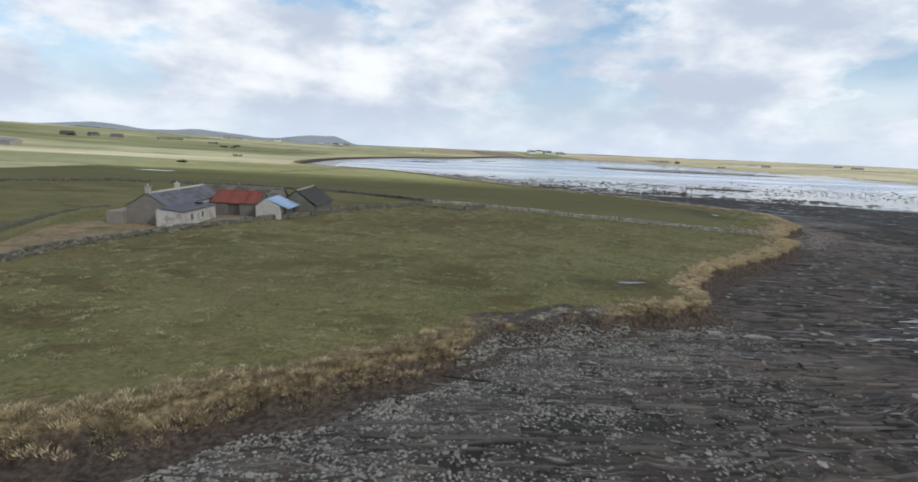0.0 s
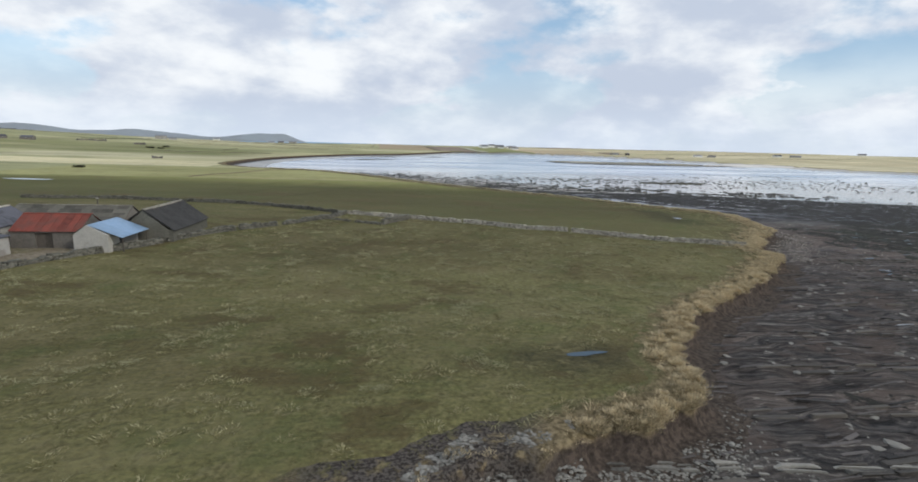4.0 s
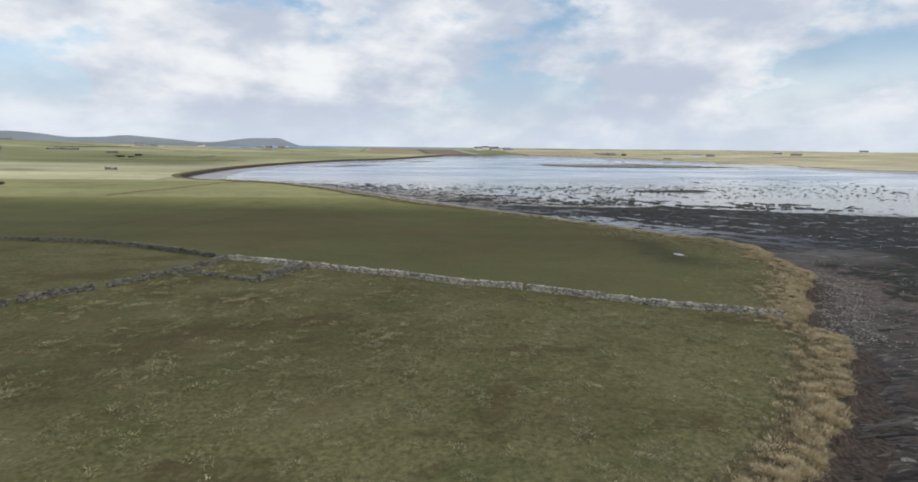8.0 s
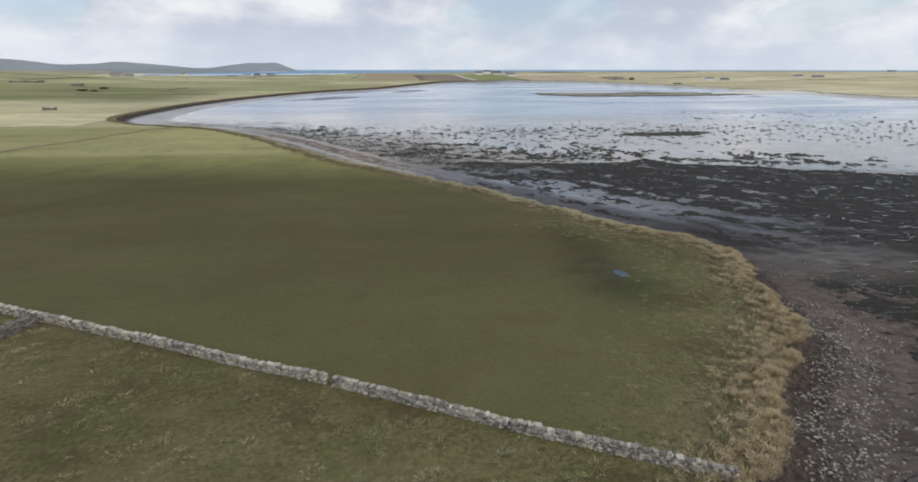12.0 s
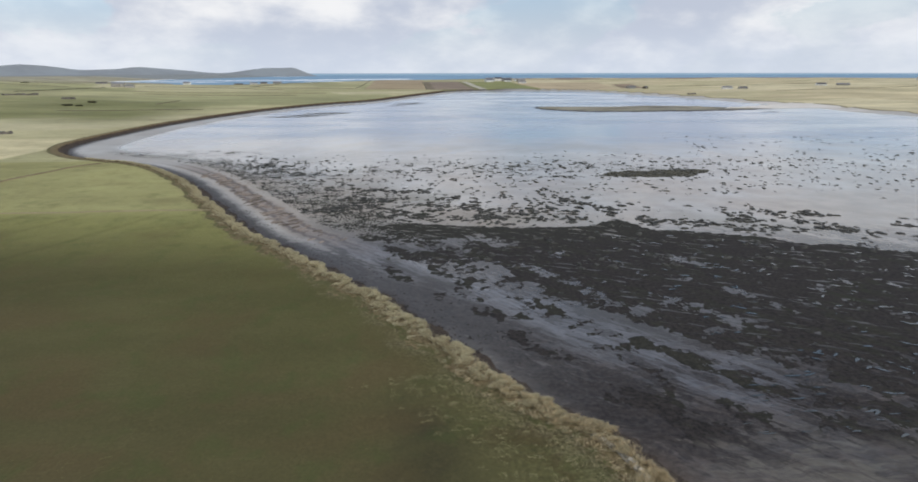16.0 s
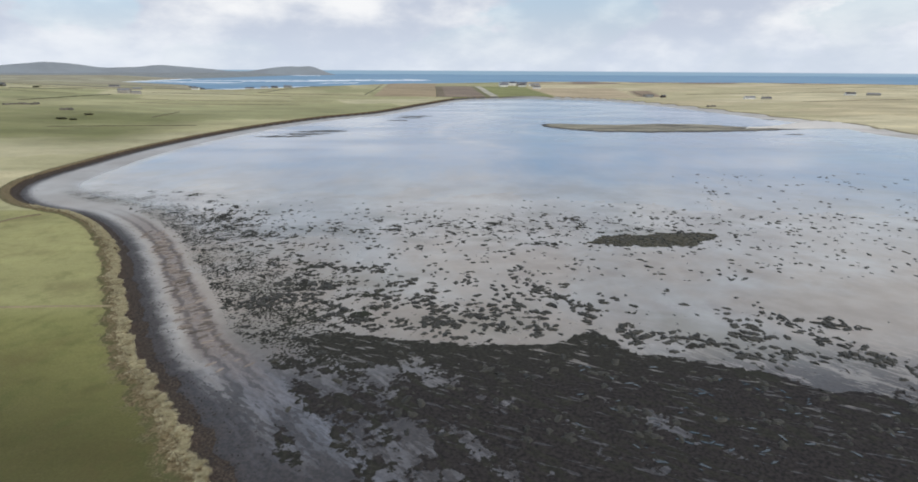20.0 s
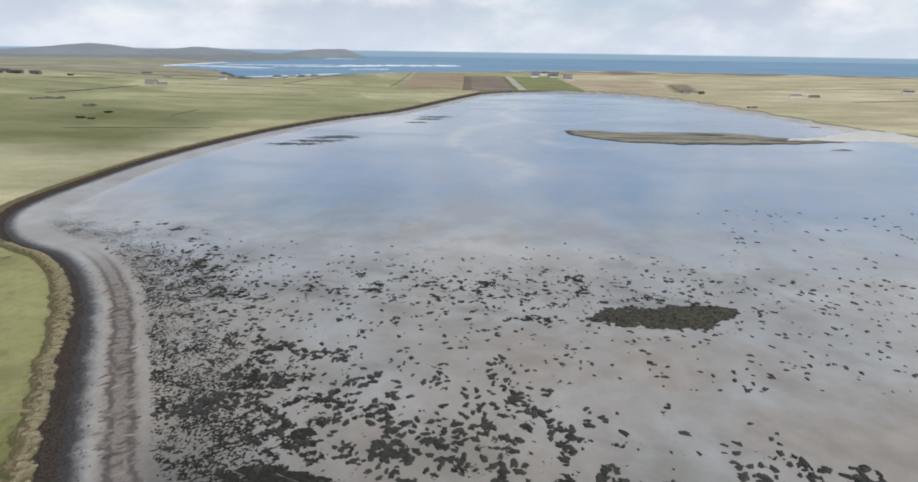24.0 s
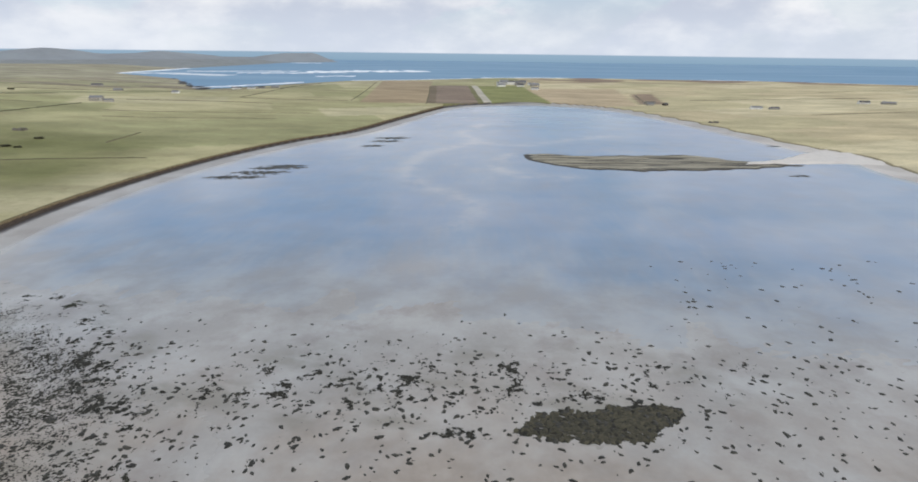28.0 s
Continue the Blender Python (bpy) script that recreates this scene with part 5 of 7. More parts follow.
def byre():
    t = thing("byre", "small pale stone byre with blue sheet-metal roof", "byre")
    z0, ze, zr = G - 0.4, G + 2.2, G + 3.5
    x0, x1, y0, y1 = -37.6, -33.3, 93.6, 101.5
    xm = -35.9
    out = [(x0, z0), (x1, z0), (x1, ze), (xm, zr), (x0, ze)]
    part("gable", prism_bm(out, "y", y0, y0 + 0.5), M_PALE, t, "pale lichened stone gable")
    part("gable", prism_bm(out, "y", y1 - 0.5, y1), M_PALE, t)
    part("side_wall", wall_panel("y", y0 + 0.5, y1 - 0.5, x1, -0.5, z0, ze, [(96.5, 97.6, z0 + 0.4, G + 1.9)]), M_PALE, t)
    part("side_wall", wall_panel("y", y0 + 0.5, y1 - 0.5, x0, 0.5, z0, ze), M_PALE, t)
    # the doorway's inner dark, put in as a black panel
    part("door", box_bm(x1 - 0.3, x1 - 0.22, 96.5, 97.6, G - 0.1, G + 1.9), M_DARK, t, "near-black panel standing for the unlit doorway")
    for c in range(5):
        a, b = y0 + 0.3 + (y1 - y0 - 0.3) * c / 5, y0 + 0.3 + (y1 - y0 - 0.3) * (c + 1) / 5
        part("roof_sheet", roof_slope(a, b - 0.015, x1 + 1.7, ze - 0.42, xm, zr, 0.03, "y", 0.25, 0, 0, c), M_BLUE, t, "blue-painted metal sheet")
    part("roof_slope", roof_slope(y0, y1, x0 - 0.15, ze, xm, zr, 0.08, "y", 0, 0.05, 0.05, 9), M_MOSS, t, "mossy stone slope")
    for y in (y0 + 0.9, y1 - 0.4):
        part("post", box_bm(x1 + 1.35, x1 + 1.47, y, y + 0.12, G - 0.3, ze - 0.3), M_WOOD, t)


def long_barn(name, label, along, a, b, s0, s1, ze, zr, roofmat, wallmat, seed):
    t = thing(name, label, "barn")
    z0 = G - 0.4
    mid = (s0 + s1) / 2
    ax = "x" if along == "x" else "y"
    part("wall", wall_panel(ax, a, b, s0, 0.6, z0, G + ze), wallmat, t)
    part("wall", wall_panel(ax, a, b, s1, -0.6, z0, G + ze), wallmat, t)
    prof = [(s0 + 0.6, z0), (s1 - 0.6, z0), (s1 - 0.6, G + ze), (mid, G + zr - 0.06), (s0 + 0.6, G + ze)]
    for e in (a, b - 0.6):
        part("gable", prism_bm(prof, ax, e, e + 0.6), wallmat, t)
    r = part("roof", roof_slope(a, b, s0 - 0.3, G + ze - 0.15, mid, G + zr, 0.12, ax, 0, 0.18, 0.15, seed), roofmat, t)
    part("roof", roof_slope(a, b, s1 + 0.3, G + ze - 0.15, mid, G + zr, 0.12, ax, 0, 0.18, 0.15, seed + 1), roofmat, t)
    slates_on(r, a + 0.2, b - 0.2, s0 - 0.25, G + ze - 0.15, mid - 0.1, G + zr - 0.12, ax, roofmat, (1.5, 0.8), 0.15, seed, "roof_flag")
    bm = box_bm(a, b, mid - 0.18, mid + 0.18, G + zr - 0.14, G + zr + 0.14) if ax == "x" else box_bm(mid - 0.18, mid + 0.18, a, b, G + zr - 0.14, G + zr + 0.14)
    part("ridge", bm, M_STONE, t)


cottage()
barn()
byre()
long_barn("stable", "long low stone stable with mossy flagstone roof", "x", -54, -37.2, 105.5, 111.5, 2.4, 4.3, M_MOSS, M_RUBBLE, 21)
long_barn("cart_shed", "dark stone cart shed with heavy mossy roof", "y", 102.3, 116, -36.8, -28.6, 1.5, 4.5, M_SHED, M_DARKWALL, 31)


def post(x, y, h, label):
    t = thing("post", label, "post")
    z = float(ground_at(x, y)[0])
    part("shaft", box_bm(x - 0.09, x + 0.09, y - 0.09, y + 0.09, z - 0.3, z + h, 0.02), M_WOOD, t)
    part("cap", box_bm(x - 0.2, x + 0.2, y - 0.2, y + 0.2, z + h, z + h + 0.22, 0.02), M_PALE, t)


post(-57, 134, 2.2, "weathered wooden post with pale box standing in pasture")


def dyke(name, label, points, height, width, mat, category, step=1.2, seed=3):
    """A low turf or stone bank as one uneven ridge."""
    rng = np.random.default_rng(seed)
    line = spline(points, step)
    t = np.gradient(line, axis=0)
    n = np.stack([-t[:, 1], t[:, 0]], 1) / np.linalg.norm(t, axis=1)[:, None]
    offs, up = np.array([-0.6, -0.42, -0.25, 0.0, 0.25, 0.42, 0.6]) * width, np.array([-0.25, 0.45, 0.95, 1.0, 0.95, 0.45, -0.25]) * height
    pts = line[:, None] + n[:, None] * offs[None, :, None]
    z = ground_at(pts[..., 0].ravel(), pts[..., 1].ravel()).reshape(pts.shape[:2]) + up * rng.uniform(0.7, 1.15, (len(line), 1)) + rng.uniform(-0.06, 0.06, pts.shape[:2]) * height
    z[0], z[-1] = z[0] - height, z[-1] - height
    co = np.concatenate([pts, z[..., None]], -1).reshape(-1, 3)
    i = np.arange(len(co)).reshape(z.shape)
    q = np.stack([i[:-1, :-1], i[:-1, 1:], i[1:, 1:], i[1:, :-1]], -1).reshape(-1, 4)[:, ::-1]
    me = quads(name, co, q)
    me.materials.append(mat)
    return tagged(new(name, me), label, category)


dyke("turf_dyke", "low grassy turf dyke beside the farm track", [(-52, 30), (-57, 52), (-61.5, 68), (-66, 84), (-64.5, 98)], 0.7, 1.3, M_TUFT, "turf bank", seed=4)
dyke("turf_dyke", "overgrown earth bank along the farm track", [(-55, 28), (-60, 50), (-64.5, 66), (-69, 84), (-67.5, 99)], 0.6, 1.2, M_BUSH, "turf bank", seed=5)
dyke("turf_dyke", "faint straw-coloured dyke between shore pastures", [(-72, 250), (-70, 262), (-64, 277), (-58, 302), (-54, 318), (-49, 324)], 0.4, 1.2, M_TURF, "turf bank", seed=6)
dyke("turf_dyke", "low line of rank grass along a field edge", [(-60, 246.4), (-30, 247), (0, 247.6), (21, 248)], 0.15, 0.9, M_TURF, "turf bank", seed=7)
FAR_WALLS = [[(-432, 830), (-421, 857), (-395, 968)], [(-600, 1040), (-580, 1059), (-524, 1110)], [(-230, 1125), (-212, 1360), (-194, 1606)], [(-37, 1107), (-41, 1340), (-46, 1567)],
             [(-193, 681), (-193, 712), (-193, 743)], [(92, 1075), (92, 1300), (90, 1460)],
             [(-700, 1230), (-560, 1260), (-420, 1290)], [(505, 1262), (480, 1160), (462, 1076)], [(-230, 1125), (-130, 1116), (-40, 1107)],
             [(-300, 850), (-200, 862), (-90, 868)], [(-330, 905), (-240, 912), (-60, 930)], [(-640, 930), (-540, 945), (-440, 955)], [(-370, 1030), (-280, 1040), (-150, 1046)],
             [(-900, 1330), (-760, 1350), (-640, 1372)], [(-560, 1420), (-460, 1436), (-330, 1450)], [(-820, 1560), (-700, 1580), (-590, 1590)], [(-300, 1250), (-260, 1256), (-214, 1260)], [(-240, 600), (-180, 612), (-120, 618)],
             [(560, 1140), (720, 1150), (900, 1160)], [(640, 930), (780, 950), (960, 990)], [(900, 1290), (1060, 1330), (1200, 1380)]]
M_DYKE = plain("turfed_dyke", (0.17, 0.155, 0.09), 0.95, 0.5, 0.3, 0.05, 0.1)
for k, pts in enumerate(FAR_WALLS):
    dyke("field_dyke", "dark field boundary wall between far pastures", pts, 0.9 if k < 7 else 0.6, 1.6, M_BUSH if k < 3 else M_DYKE, "field wall", 6.0, k)


# ---- farms and houses round the bay ----
def house(name, x, y, turn, length, width, eave, ridge, wallmat, roofmat, label, windows=2, stacks=2, group=""):
    z = float(ground_at(x, y)[0]) - 0.3
    t = thing(name, label, name.replace("_", " "), group)
    t.matrix_basis = pose(x, y, z, 0, 0, turn)
    hl, hw = length / 2, width / 2
    step = length / max(windows + 1, 2)
    opens = [(-hl + step * (i + 1) - 0.5, -hl + step * (i + 1) + 0.5, 1.1, 2.3) for i in range(windows)]
    part("wall", wall_panel("x", -hl, hl, -hw, 0.5, 0, eave + 0.3, opens), wallmat, t)
    part("wall", wall_panel("x", -hl, hl, hw, -0.5, 0, eave + 0.3), wallmat, t)
    prof = [(-hw + 0.5, 0), (hw - 0.5, 0), (hw - 0.5, eave + 0.3), (0, ridge + 0.25), (-hw + 0.5, eave + 0.3)]
    for e in (-hl, hl - 0.5):
        part("gable", prism_bm(prof, "x", e, e + 0.5), wallmat, t)
    part("roof", roof_slope(-hl, hl, -hw - 0.3, eave + 0.15, 0, ridge + 0.3, 0.15, "x", 0, 0, 0.15, 1), roofmat, t)
    part("roof", roof_slope(-hl, hl, hw + 0.3, eave + 0.15, 0, ridge + 0.3, 0.15, "x", 0, 0, 0.15, 2), roofmat, t)
    for s, e, lo, hi in opens:
        window_in(t, "x", s, e, -hw, 0.5, lo, hi, 0.15, M_WHITE)
    for i in range(stacks):
        chimney(t, (-hl + 0.5) * (1 - 2 * i), 0, ridge + 0.2, 0.8, 1.0, wallmat)
    return t


def ruin(x, y, turn, length, width, high, label, seed):
    """Roofless walls with a broken top."""
    rs = random.Random(seed)
    z = float(ground_at(x, y)[0]) - 0.3
    t = thing("ruin", label, "ruin")
    t.matrix_basis = pose(x, y, z, 0, 0, turn)
    hl, hw = length / 2, width / 2
    for name, ax, a, b, at, th in (("wall", "x", -hl, hl, -hw, 0.7), ("wall", "x", -hl, hl, hw, -0.7), ("gable", "y", -hw + 0.7, hw - 0.7, -hl, 0.7), ("gable", "y", -hw + 0.7, hw - 0.7, hl, -0.7)):
        bm = bmesh.new()
        n = 6
        for i in range(n):
            s, e = a + (b - a) * i / n, a + (b - a) * (i + 1) / n
            h = high * rs.uniform(0.55, 1.1) * (1.25 if name == "gable" and 1 < i < 4 else 1)
            lo, hi = min(at, at + th), max(at, at + th)
            box(bm, s, e, lo, hi, 0, h) if ax == "x" else box(bm, lo, hi, s, e, 0, h)
        part(name, bm, M_RUBBLE, t)


W, R = M_WHITE, M_GREYROOF
house("farmhouse", 286, 1512, 12, 20, 9, 6.2, 9.6, W, M_SLATE, "white two-storey farmhouse with dark slate roof", 4, 2, "hamlet by the coast")
house("farm_shed", 262, 1506, 8, 24, 11, 5.0, 7.6, W, R, "long white farm shed with grey roof", 3, 0, "hamlet by the coast")
house("farm_shed", 312, 1524, -15, 28, 12, 5.2, 8.2, M_PALE, R, "pale grey farm shed beside the farmhouse", 2, 0, "hamlet by the coast")
house("cottage", 334, 1498, 10, 18, 8, 3.6, 6.0, W, R, "low white cottage at the edge of the hamlet", 3, 2, "hamlet by the coast")
house("farm_shed", 296, 1490, 80, 18, 9, 4.4, 7.0, M_PALE, M_SLATE, "stone farm building with slate roof", 2, 0, "hamlet by the coast")
house("farm_shed", 275, 1540, 20, 24, 12, 5.0, 7.4, M_WOOD, R, "large dark farm shed at the coastal hamlet", 0, 0, "hamlet by the coast")
for x, y, turn, l, w, wm, rm in ((256, 1452, 14, 20, 9, W, R), (300, 1446, -8, 18, 8, W, M_SLATE), (336, 1462, 25, 22, 10, M_PALE, R), (276, 1574, 10, 24, 10, W, R), (322, 1562, -5, 20, 9, W, M_SLATE)):
    house("cottage", x, y, turn, l, w, 4.4, 7.4, wm, rm, "white house of the hamlet above the coast" if wm is W else "pale grey steading of the coastal hamlet", 3, 2, "hamlet by the coast")
house("cottage", 322, 1372, 5, 18, 8, 3.2, 5.8, W, R, "low white cottage with grey roof among stubble", 3, 2)
house("cottage", 462, 1066, -4, 12, 6, 2.6, 4.6, M_PALE, R, "low pale stone cottage by the shore", 2, 1)
house("hut", 486, 1064, 30, 9, 6, 2.8, 4.6, M_WOOD, M_SLATE, "dark wooden hut above the bay", 1, 0)
house("farm_shed", 470, 1090, 10, 20, 7, 2.6, 4.4, M_PALE, M_MOSS, "roof-worn stone steading in brown field", 0, 0)
house("cottage", 606, 1008, -3, 18, 7, 2.8, 5.0, W, R, "long white cottage with grey roof", 3, 2)
house("farm_shed", 632, 1004, 4, 16, 7, 2.6, 4.4, M_PALE, M_SLATE, "grey stone outbuilding beside white cottage", 1, 0)
house("cottage", 824, 1070, -12, 18, 8, 3.0, 5.4, W, M_SLATE, "white cottage with dark roof on the far shore", 3, 2)
house("farm_shed", 860, 1062, -20, 22, 8, 3.0, 4.8, M_PALE, R, "low grey shed with pale gable", 0, 0)
house("cottage", 1180, 1230, -20, 20, 9, 3.6, 6.6, W, M_SLATE, "white gabled house with dark roof", 3, 2)
house("farmhouse", -394, 1000, 15, 17, 12, 5.2, 7.2, M_PALE, R, "square grey farmhouse on the skyline", 3, 1)
house("farm_shed", -372, 992, 15, 12, 8, 3.0, 4.6, M_PALE, R, "pale shed next to square farmhouse", 0, 0)
for k, (x, y, turn, l) in enumerate(((-745, 1160, 10, 26), (-716, 1172, 14, 18), (-770, 1150, -6, 16), (-790, 1190, 5, 24))):
    house("farm_shed", x, y, turn, l, 9, 3.4, 6.0, M_PALE if k % 2 else M_RUBBLE, M_SLATE, "dark stone farm building on a hillside", 2, k == 0, "hillside farm")
for k, (x, y, turn, l) in enumerate(((-480, 700, 12, 16), (-458, 716, 70, 12), (-430, 720, 5, 14))):
    house("farm_shed", x, y, turn, l, 7, 2.8, 5.0, M_RUBBLE, M_SLATE if k else M_MOSS, "old grey stone farm building with dark roof", 1, 0, "old stone farm")
house("farm_shed", -333, 424, -20, 19, 9, 3.2, 5.2, M_PALE, R, "pale grey barn with shallow roof in pasture", 0, 0)
for k, (x, y, turn, l) in enumerate(((-285, 1342, 12, 16), (-262, 1338, 4, 14), (-236, 1350, -8, 18), (-330, 1380, 20, 20), (-520, 1270, 14, 16), (-640, 1400, 8, 22), (-350, 1150, 3, 12))):
    house("cottage", x, y, turn, l, 7, 2.8, 5.0, W if k % 3 == 0 else M_PALE, M_SLATE if k % 2 else R, "small distant cottage among level fields", 2, 1, "cottages on the plain")
ruin(-386, 786, 15, 20, 8, 2.4, "roofless stone ruin in rough pasture", 1)
ruin(-400, 776, 70, 12, 6, 1.8, "tumbled stone enclosure beside a ruin", 2)
ruin(462, 852, 10, 12, 6, 2.2, "roofless stone hut near the far shore", 3)
ruin(-160, 430, 20, 7, 4, 1.8, "small ruined stone hut in pale grass", 4)
ruin(-310, 736, 0, 12, 6, 2.6, "ruined stone cottage with one standing gable", 5)


def bush(x, y, size, label, seed):
    rng = np.random.default_rng(seed)
    z = float(ground_at(x, y)[0])
    n = 120
    p = np.stack([x + rng.normal(0, size * 0.45, n), y + rng.normal(0, size * 0.25, n), z + rng.uniform(0, size * 0.35, n), rng.uniform(0.5, 1.2, n) * size * 0.28, rng.uniform(0, 6.28, n), np.ones(n)], 1)
    ob = scatter("bush", [tuft_template(k, 22, 0.9, 0.9, 0.12) for k in range(3)], p, M_BUSH, label, "bush")
    ob["kind"] = ""
    del ob["kind"]


for k, (x, y, s) in enumerate(((-352, 408, 4), (-362, 402, 5), (-374, 396, 4), (-262, 655, 4), (-262, 694, 4), (-250, 652, 3), (-140, 300, 2.5))):
    bush(x, y, s, "low dark wind-bent scrub in open pasture", 40 + k)
for k, (x, y, s) in enumerate(((-733, 1146, 8), (-704, 1158, 7), (-758, 1136, 9), (-782, 1168, 8), (-655, 1178, 6), (-470, 690, 5))):
    bush(x, y, s, "dark sheltering scrub beside an old stone farm", 60 + k)


# ---- turf, stones and weed lying about ----
def sample(n, x0, x1, y0, y1, seed):
    rng = np.random.default_rng(seed)
    return rng, rng.uniform(x0, x1, n), rng.uniform(y0, y1, n)


def clumpy(px, py, reach, seed):
    return 0.5 + 0.5 * wave_noise(px, py, reach, seed) + 0.3 * wave_noise(px, py, reach * 0.37, seed + 50)


def lay(px, py, keep, rng, size, squash, drop=0.0):
    px, py = px[keep], py[keep]
    n = len(px)
    return np.stack([px, py, ground_at(px, py) - drop, rng.uniform(*size, n), rng.uniform(0, 6.283, n), rng.uniform(*squash, n)], 1)


TUFTS = [tuft_template(k, 26, 0.85, 0.34, 0.022) for k in range(8)]
STARS = [(v * np.array((1.35, 1.35, 0.55)), f) for v, f in (tuft_template(70 + k, 40, 0.7, 0.30, 0.020) for k in range(8))]
LONG_TUFTS = [tuft_template(20 + k, 30, 0.75, 0.36, 0.021) for k in range(8)]
wall_y = lambda px: np.interp(px, [-118, -54, 7, 66], [139, 162, 130, 103])
drained = lambda px, py: 1 - 0.92 * np.exp(-((px - 20.5) / 7.5) ** 2 - ((py - 57.8) / 3.2) ** 2)
rng, px, py = sample(40000, -48, 90, 20, 134, 11)
sd = shore(px, py)
garden = np.interp(py, [40, 70, 90, 117, 128], [-54, -47.6, -36.5, -20, -9.6])
chance = np.clip(0.75 * clumpy(px, py, 9, 3) ** 2 + 0.1, 0, 0.8) * drained(px, py)
k = (sd > 2) & (py < wall_y(px) - 0.8) & (px > garden + 0.8) & (rng.uniform(0, 1, len(px)) < chance)
scatter("meadow_tussocks", TUFTS, lay(px, py, k, rng, (0.4, 0.9), (0.35, 0.7)), M_TUFT, "rough pasture tussocks, olive green and straw coloured", "grass")
rng, px, py = sample(60000, -48, 90, 20, 134, 12)
sd = shore(px, py)
garden = np.interp(py, [40, 70, 90, 117, 128], [-54, -47.6, -36.5, -20, -9.6])
chance = 0.62 * np.clip(2.2 * (clumpy(px, py, 3.0, 9) - 0.55), 0, 1) * np.clip(0.9 * clumpy(px, py, 24, 19) - 0.05, 0.06, 0.9) * drained(px, py)
k = (sd > 2) & (py < wall_y(px) - 0.8) & (px > garden + 0.8) & (rng.uniform(0, 1, len(px)) < chance)
scatter("straw_tussocks", STARS, lay(px, py, k, rng, (0.55, 1.45), (0.7, 1.1)), M_STRAW, "dead straw-coloured tussocks in rough pasture", "grass")
# coarse pale clumps, each a huddle of tussocks
rng, cx, cy = sample(4200, -40, 84, 24, 130, 57)
sd = shore(cx, cy)
garden = np.interp(cy, [40, 70, 90, 117, 128], [-54, -47.6, -36.5, -20, -9.6])
k = (sd > 3) & (cy < wall_y(cx) - 1.5) & (cx > garden + 2) & (rng.uniform(0, 1, len(cx)) < drained(cx, cy) * np.clip(1.5 * (clumpy(cx, cy, 17, 58) - 0.42), 0.05, 1) * (0.30 + 0.7 * smooth(46, 62, cx + 0.25 * (cy - 60)) * smooth(70, 84, cy) + 0.35 * smooth(45, 70, cy)))
rows = []
for x, y in zip(cx[k], cy[k]):
    m = int(rng.integers(2, 9))
    a = rng.uniform(0, 6.283)
    q = rng.normal(0, 0.22 * math.sqrt(m), (m, 2)) * np.array((1.4, 0.7))
    rows.append(np.stack([x + q[:, 0] * math.cos(a) - q[:, 1] * math.sin(a), y + q[:, 0] * math.sin(a) + q[:, 1] * math.cos(a), np.zeros(m), rng.uniform(0.7, 1.25, m), rng.uniform(0, 6.283, m), rng.uniform(0.6, 1.0, m)], 1))
p = np.concatenate(rows)
p[:, 2] = ground_at(p[:, 0], p[:, 1])
scatter("pale_tussocks", STARS, p, M_PALETUFT, "coarse pale grass growing in clumps through dull pasture", "grass")
rng, px, py = sample(16000, -40, 96, 100, 165, 13)
sd = shore(px, py)
near_wall = py - wall_y(px)
k = (sd > 2) & (near_wall > 0.8) & (rng.uniform(0, 1, len(px)) < np.clip(0.5 * clumpy(px, py, 14, 5) - 0.1 - 0.002 * near_wall, 0, 0.5) + 0.3 * np.exp(-near_wall / 4))
scatter("short_turf_tufts", TUFTS, lay(px, py, k, rng, (0.3, 0.7), (0.3, 0.6)), M_TUFT, "short green tufts in grazed turf", "grass")

rng, px, py = sample(14000, 40, 96, 100, 168, 54)
sd = shore(px, py)
k = (sd > 3) & (py - wall_y(px) > 0.8) & (rng.uniform(0, 1, len(px)) < smooth(16, 5, sd) * np.clip(1.5 * (clumpy(px, py, 4, 55) - 0.25), 0, 1))
scatter("straw_tussocks", STARS, lay(px, py, k, rng, (0.35, 0.9), (0.7, 1.2)), M_STRAW, "bleached straw tufts where the turf meets the bank", "grass")

# tawny fringe on the bank
line = spline(NEAR_EDGE + BAY_EDGE[:6], 0.06)
line = line[(line[:, 0] > -60)]
rng = np.random.default_rng(14)
pick = line[rng.integers(0, len(line), 72000)]
width = np.interp(pick[:, 1], [40, 55, 75, 100, 112, 150, 200, 300], [2.2, 2.4, 3.2, 4.6, 6.0, 4.8, 2.6, 2.2])
px, py = pick[:, 0] + rng.normal(0, 1, len(pick)) * width * 0.55, pick[:, 1] + rng.normal(0, 1, len(pick)) * width * 0.55
sd = shore(px, py)
hummock = np.clip(2.4 * (clumpy(px, py, 2.3, 8) - 0.34), 0, 1)
tawny = smooth(46, 62, py + 0.25 * px)
inner = np.clip(1.15 - np.clip(sd, 0, None) / width, 0.05, 1)
fallen = (px > 0) & (px < 15.5) & (py < 50)
k = (sd > np.where(px < 2, -1.15, -0.55)) & (sd < width) & (~fallen | (rng.uniform(0, 1, len(px)) < 0.04)) & (rng.uniform(0, 1, len(px)) < (0.03 + 0.97 * hummock) * inner)
lift = hummock[k]
sort = rng.uniform(0, 1, k.sum()) < (0.30 + 0.70 * tawny[k]) * (0.35 + 0.65 * inner[k])
p = lay(px, py, k, rng, (0.6, 1.15), (0.6, 1.0), 0.0)
p[:, 3] *= 0.7 + 0.55 * lift
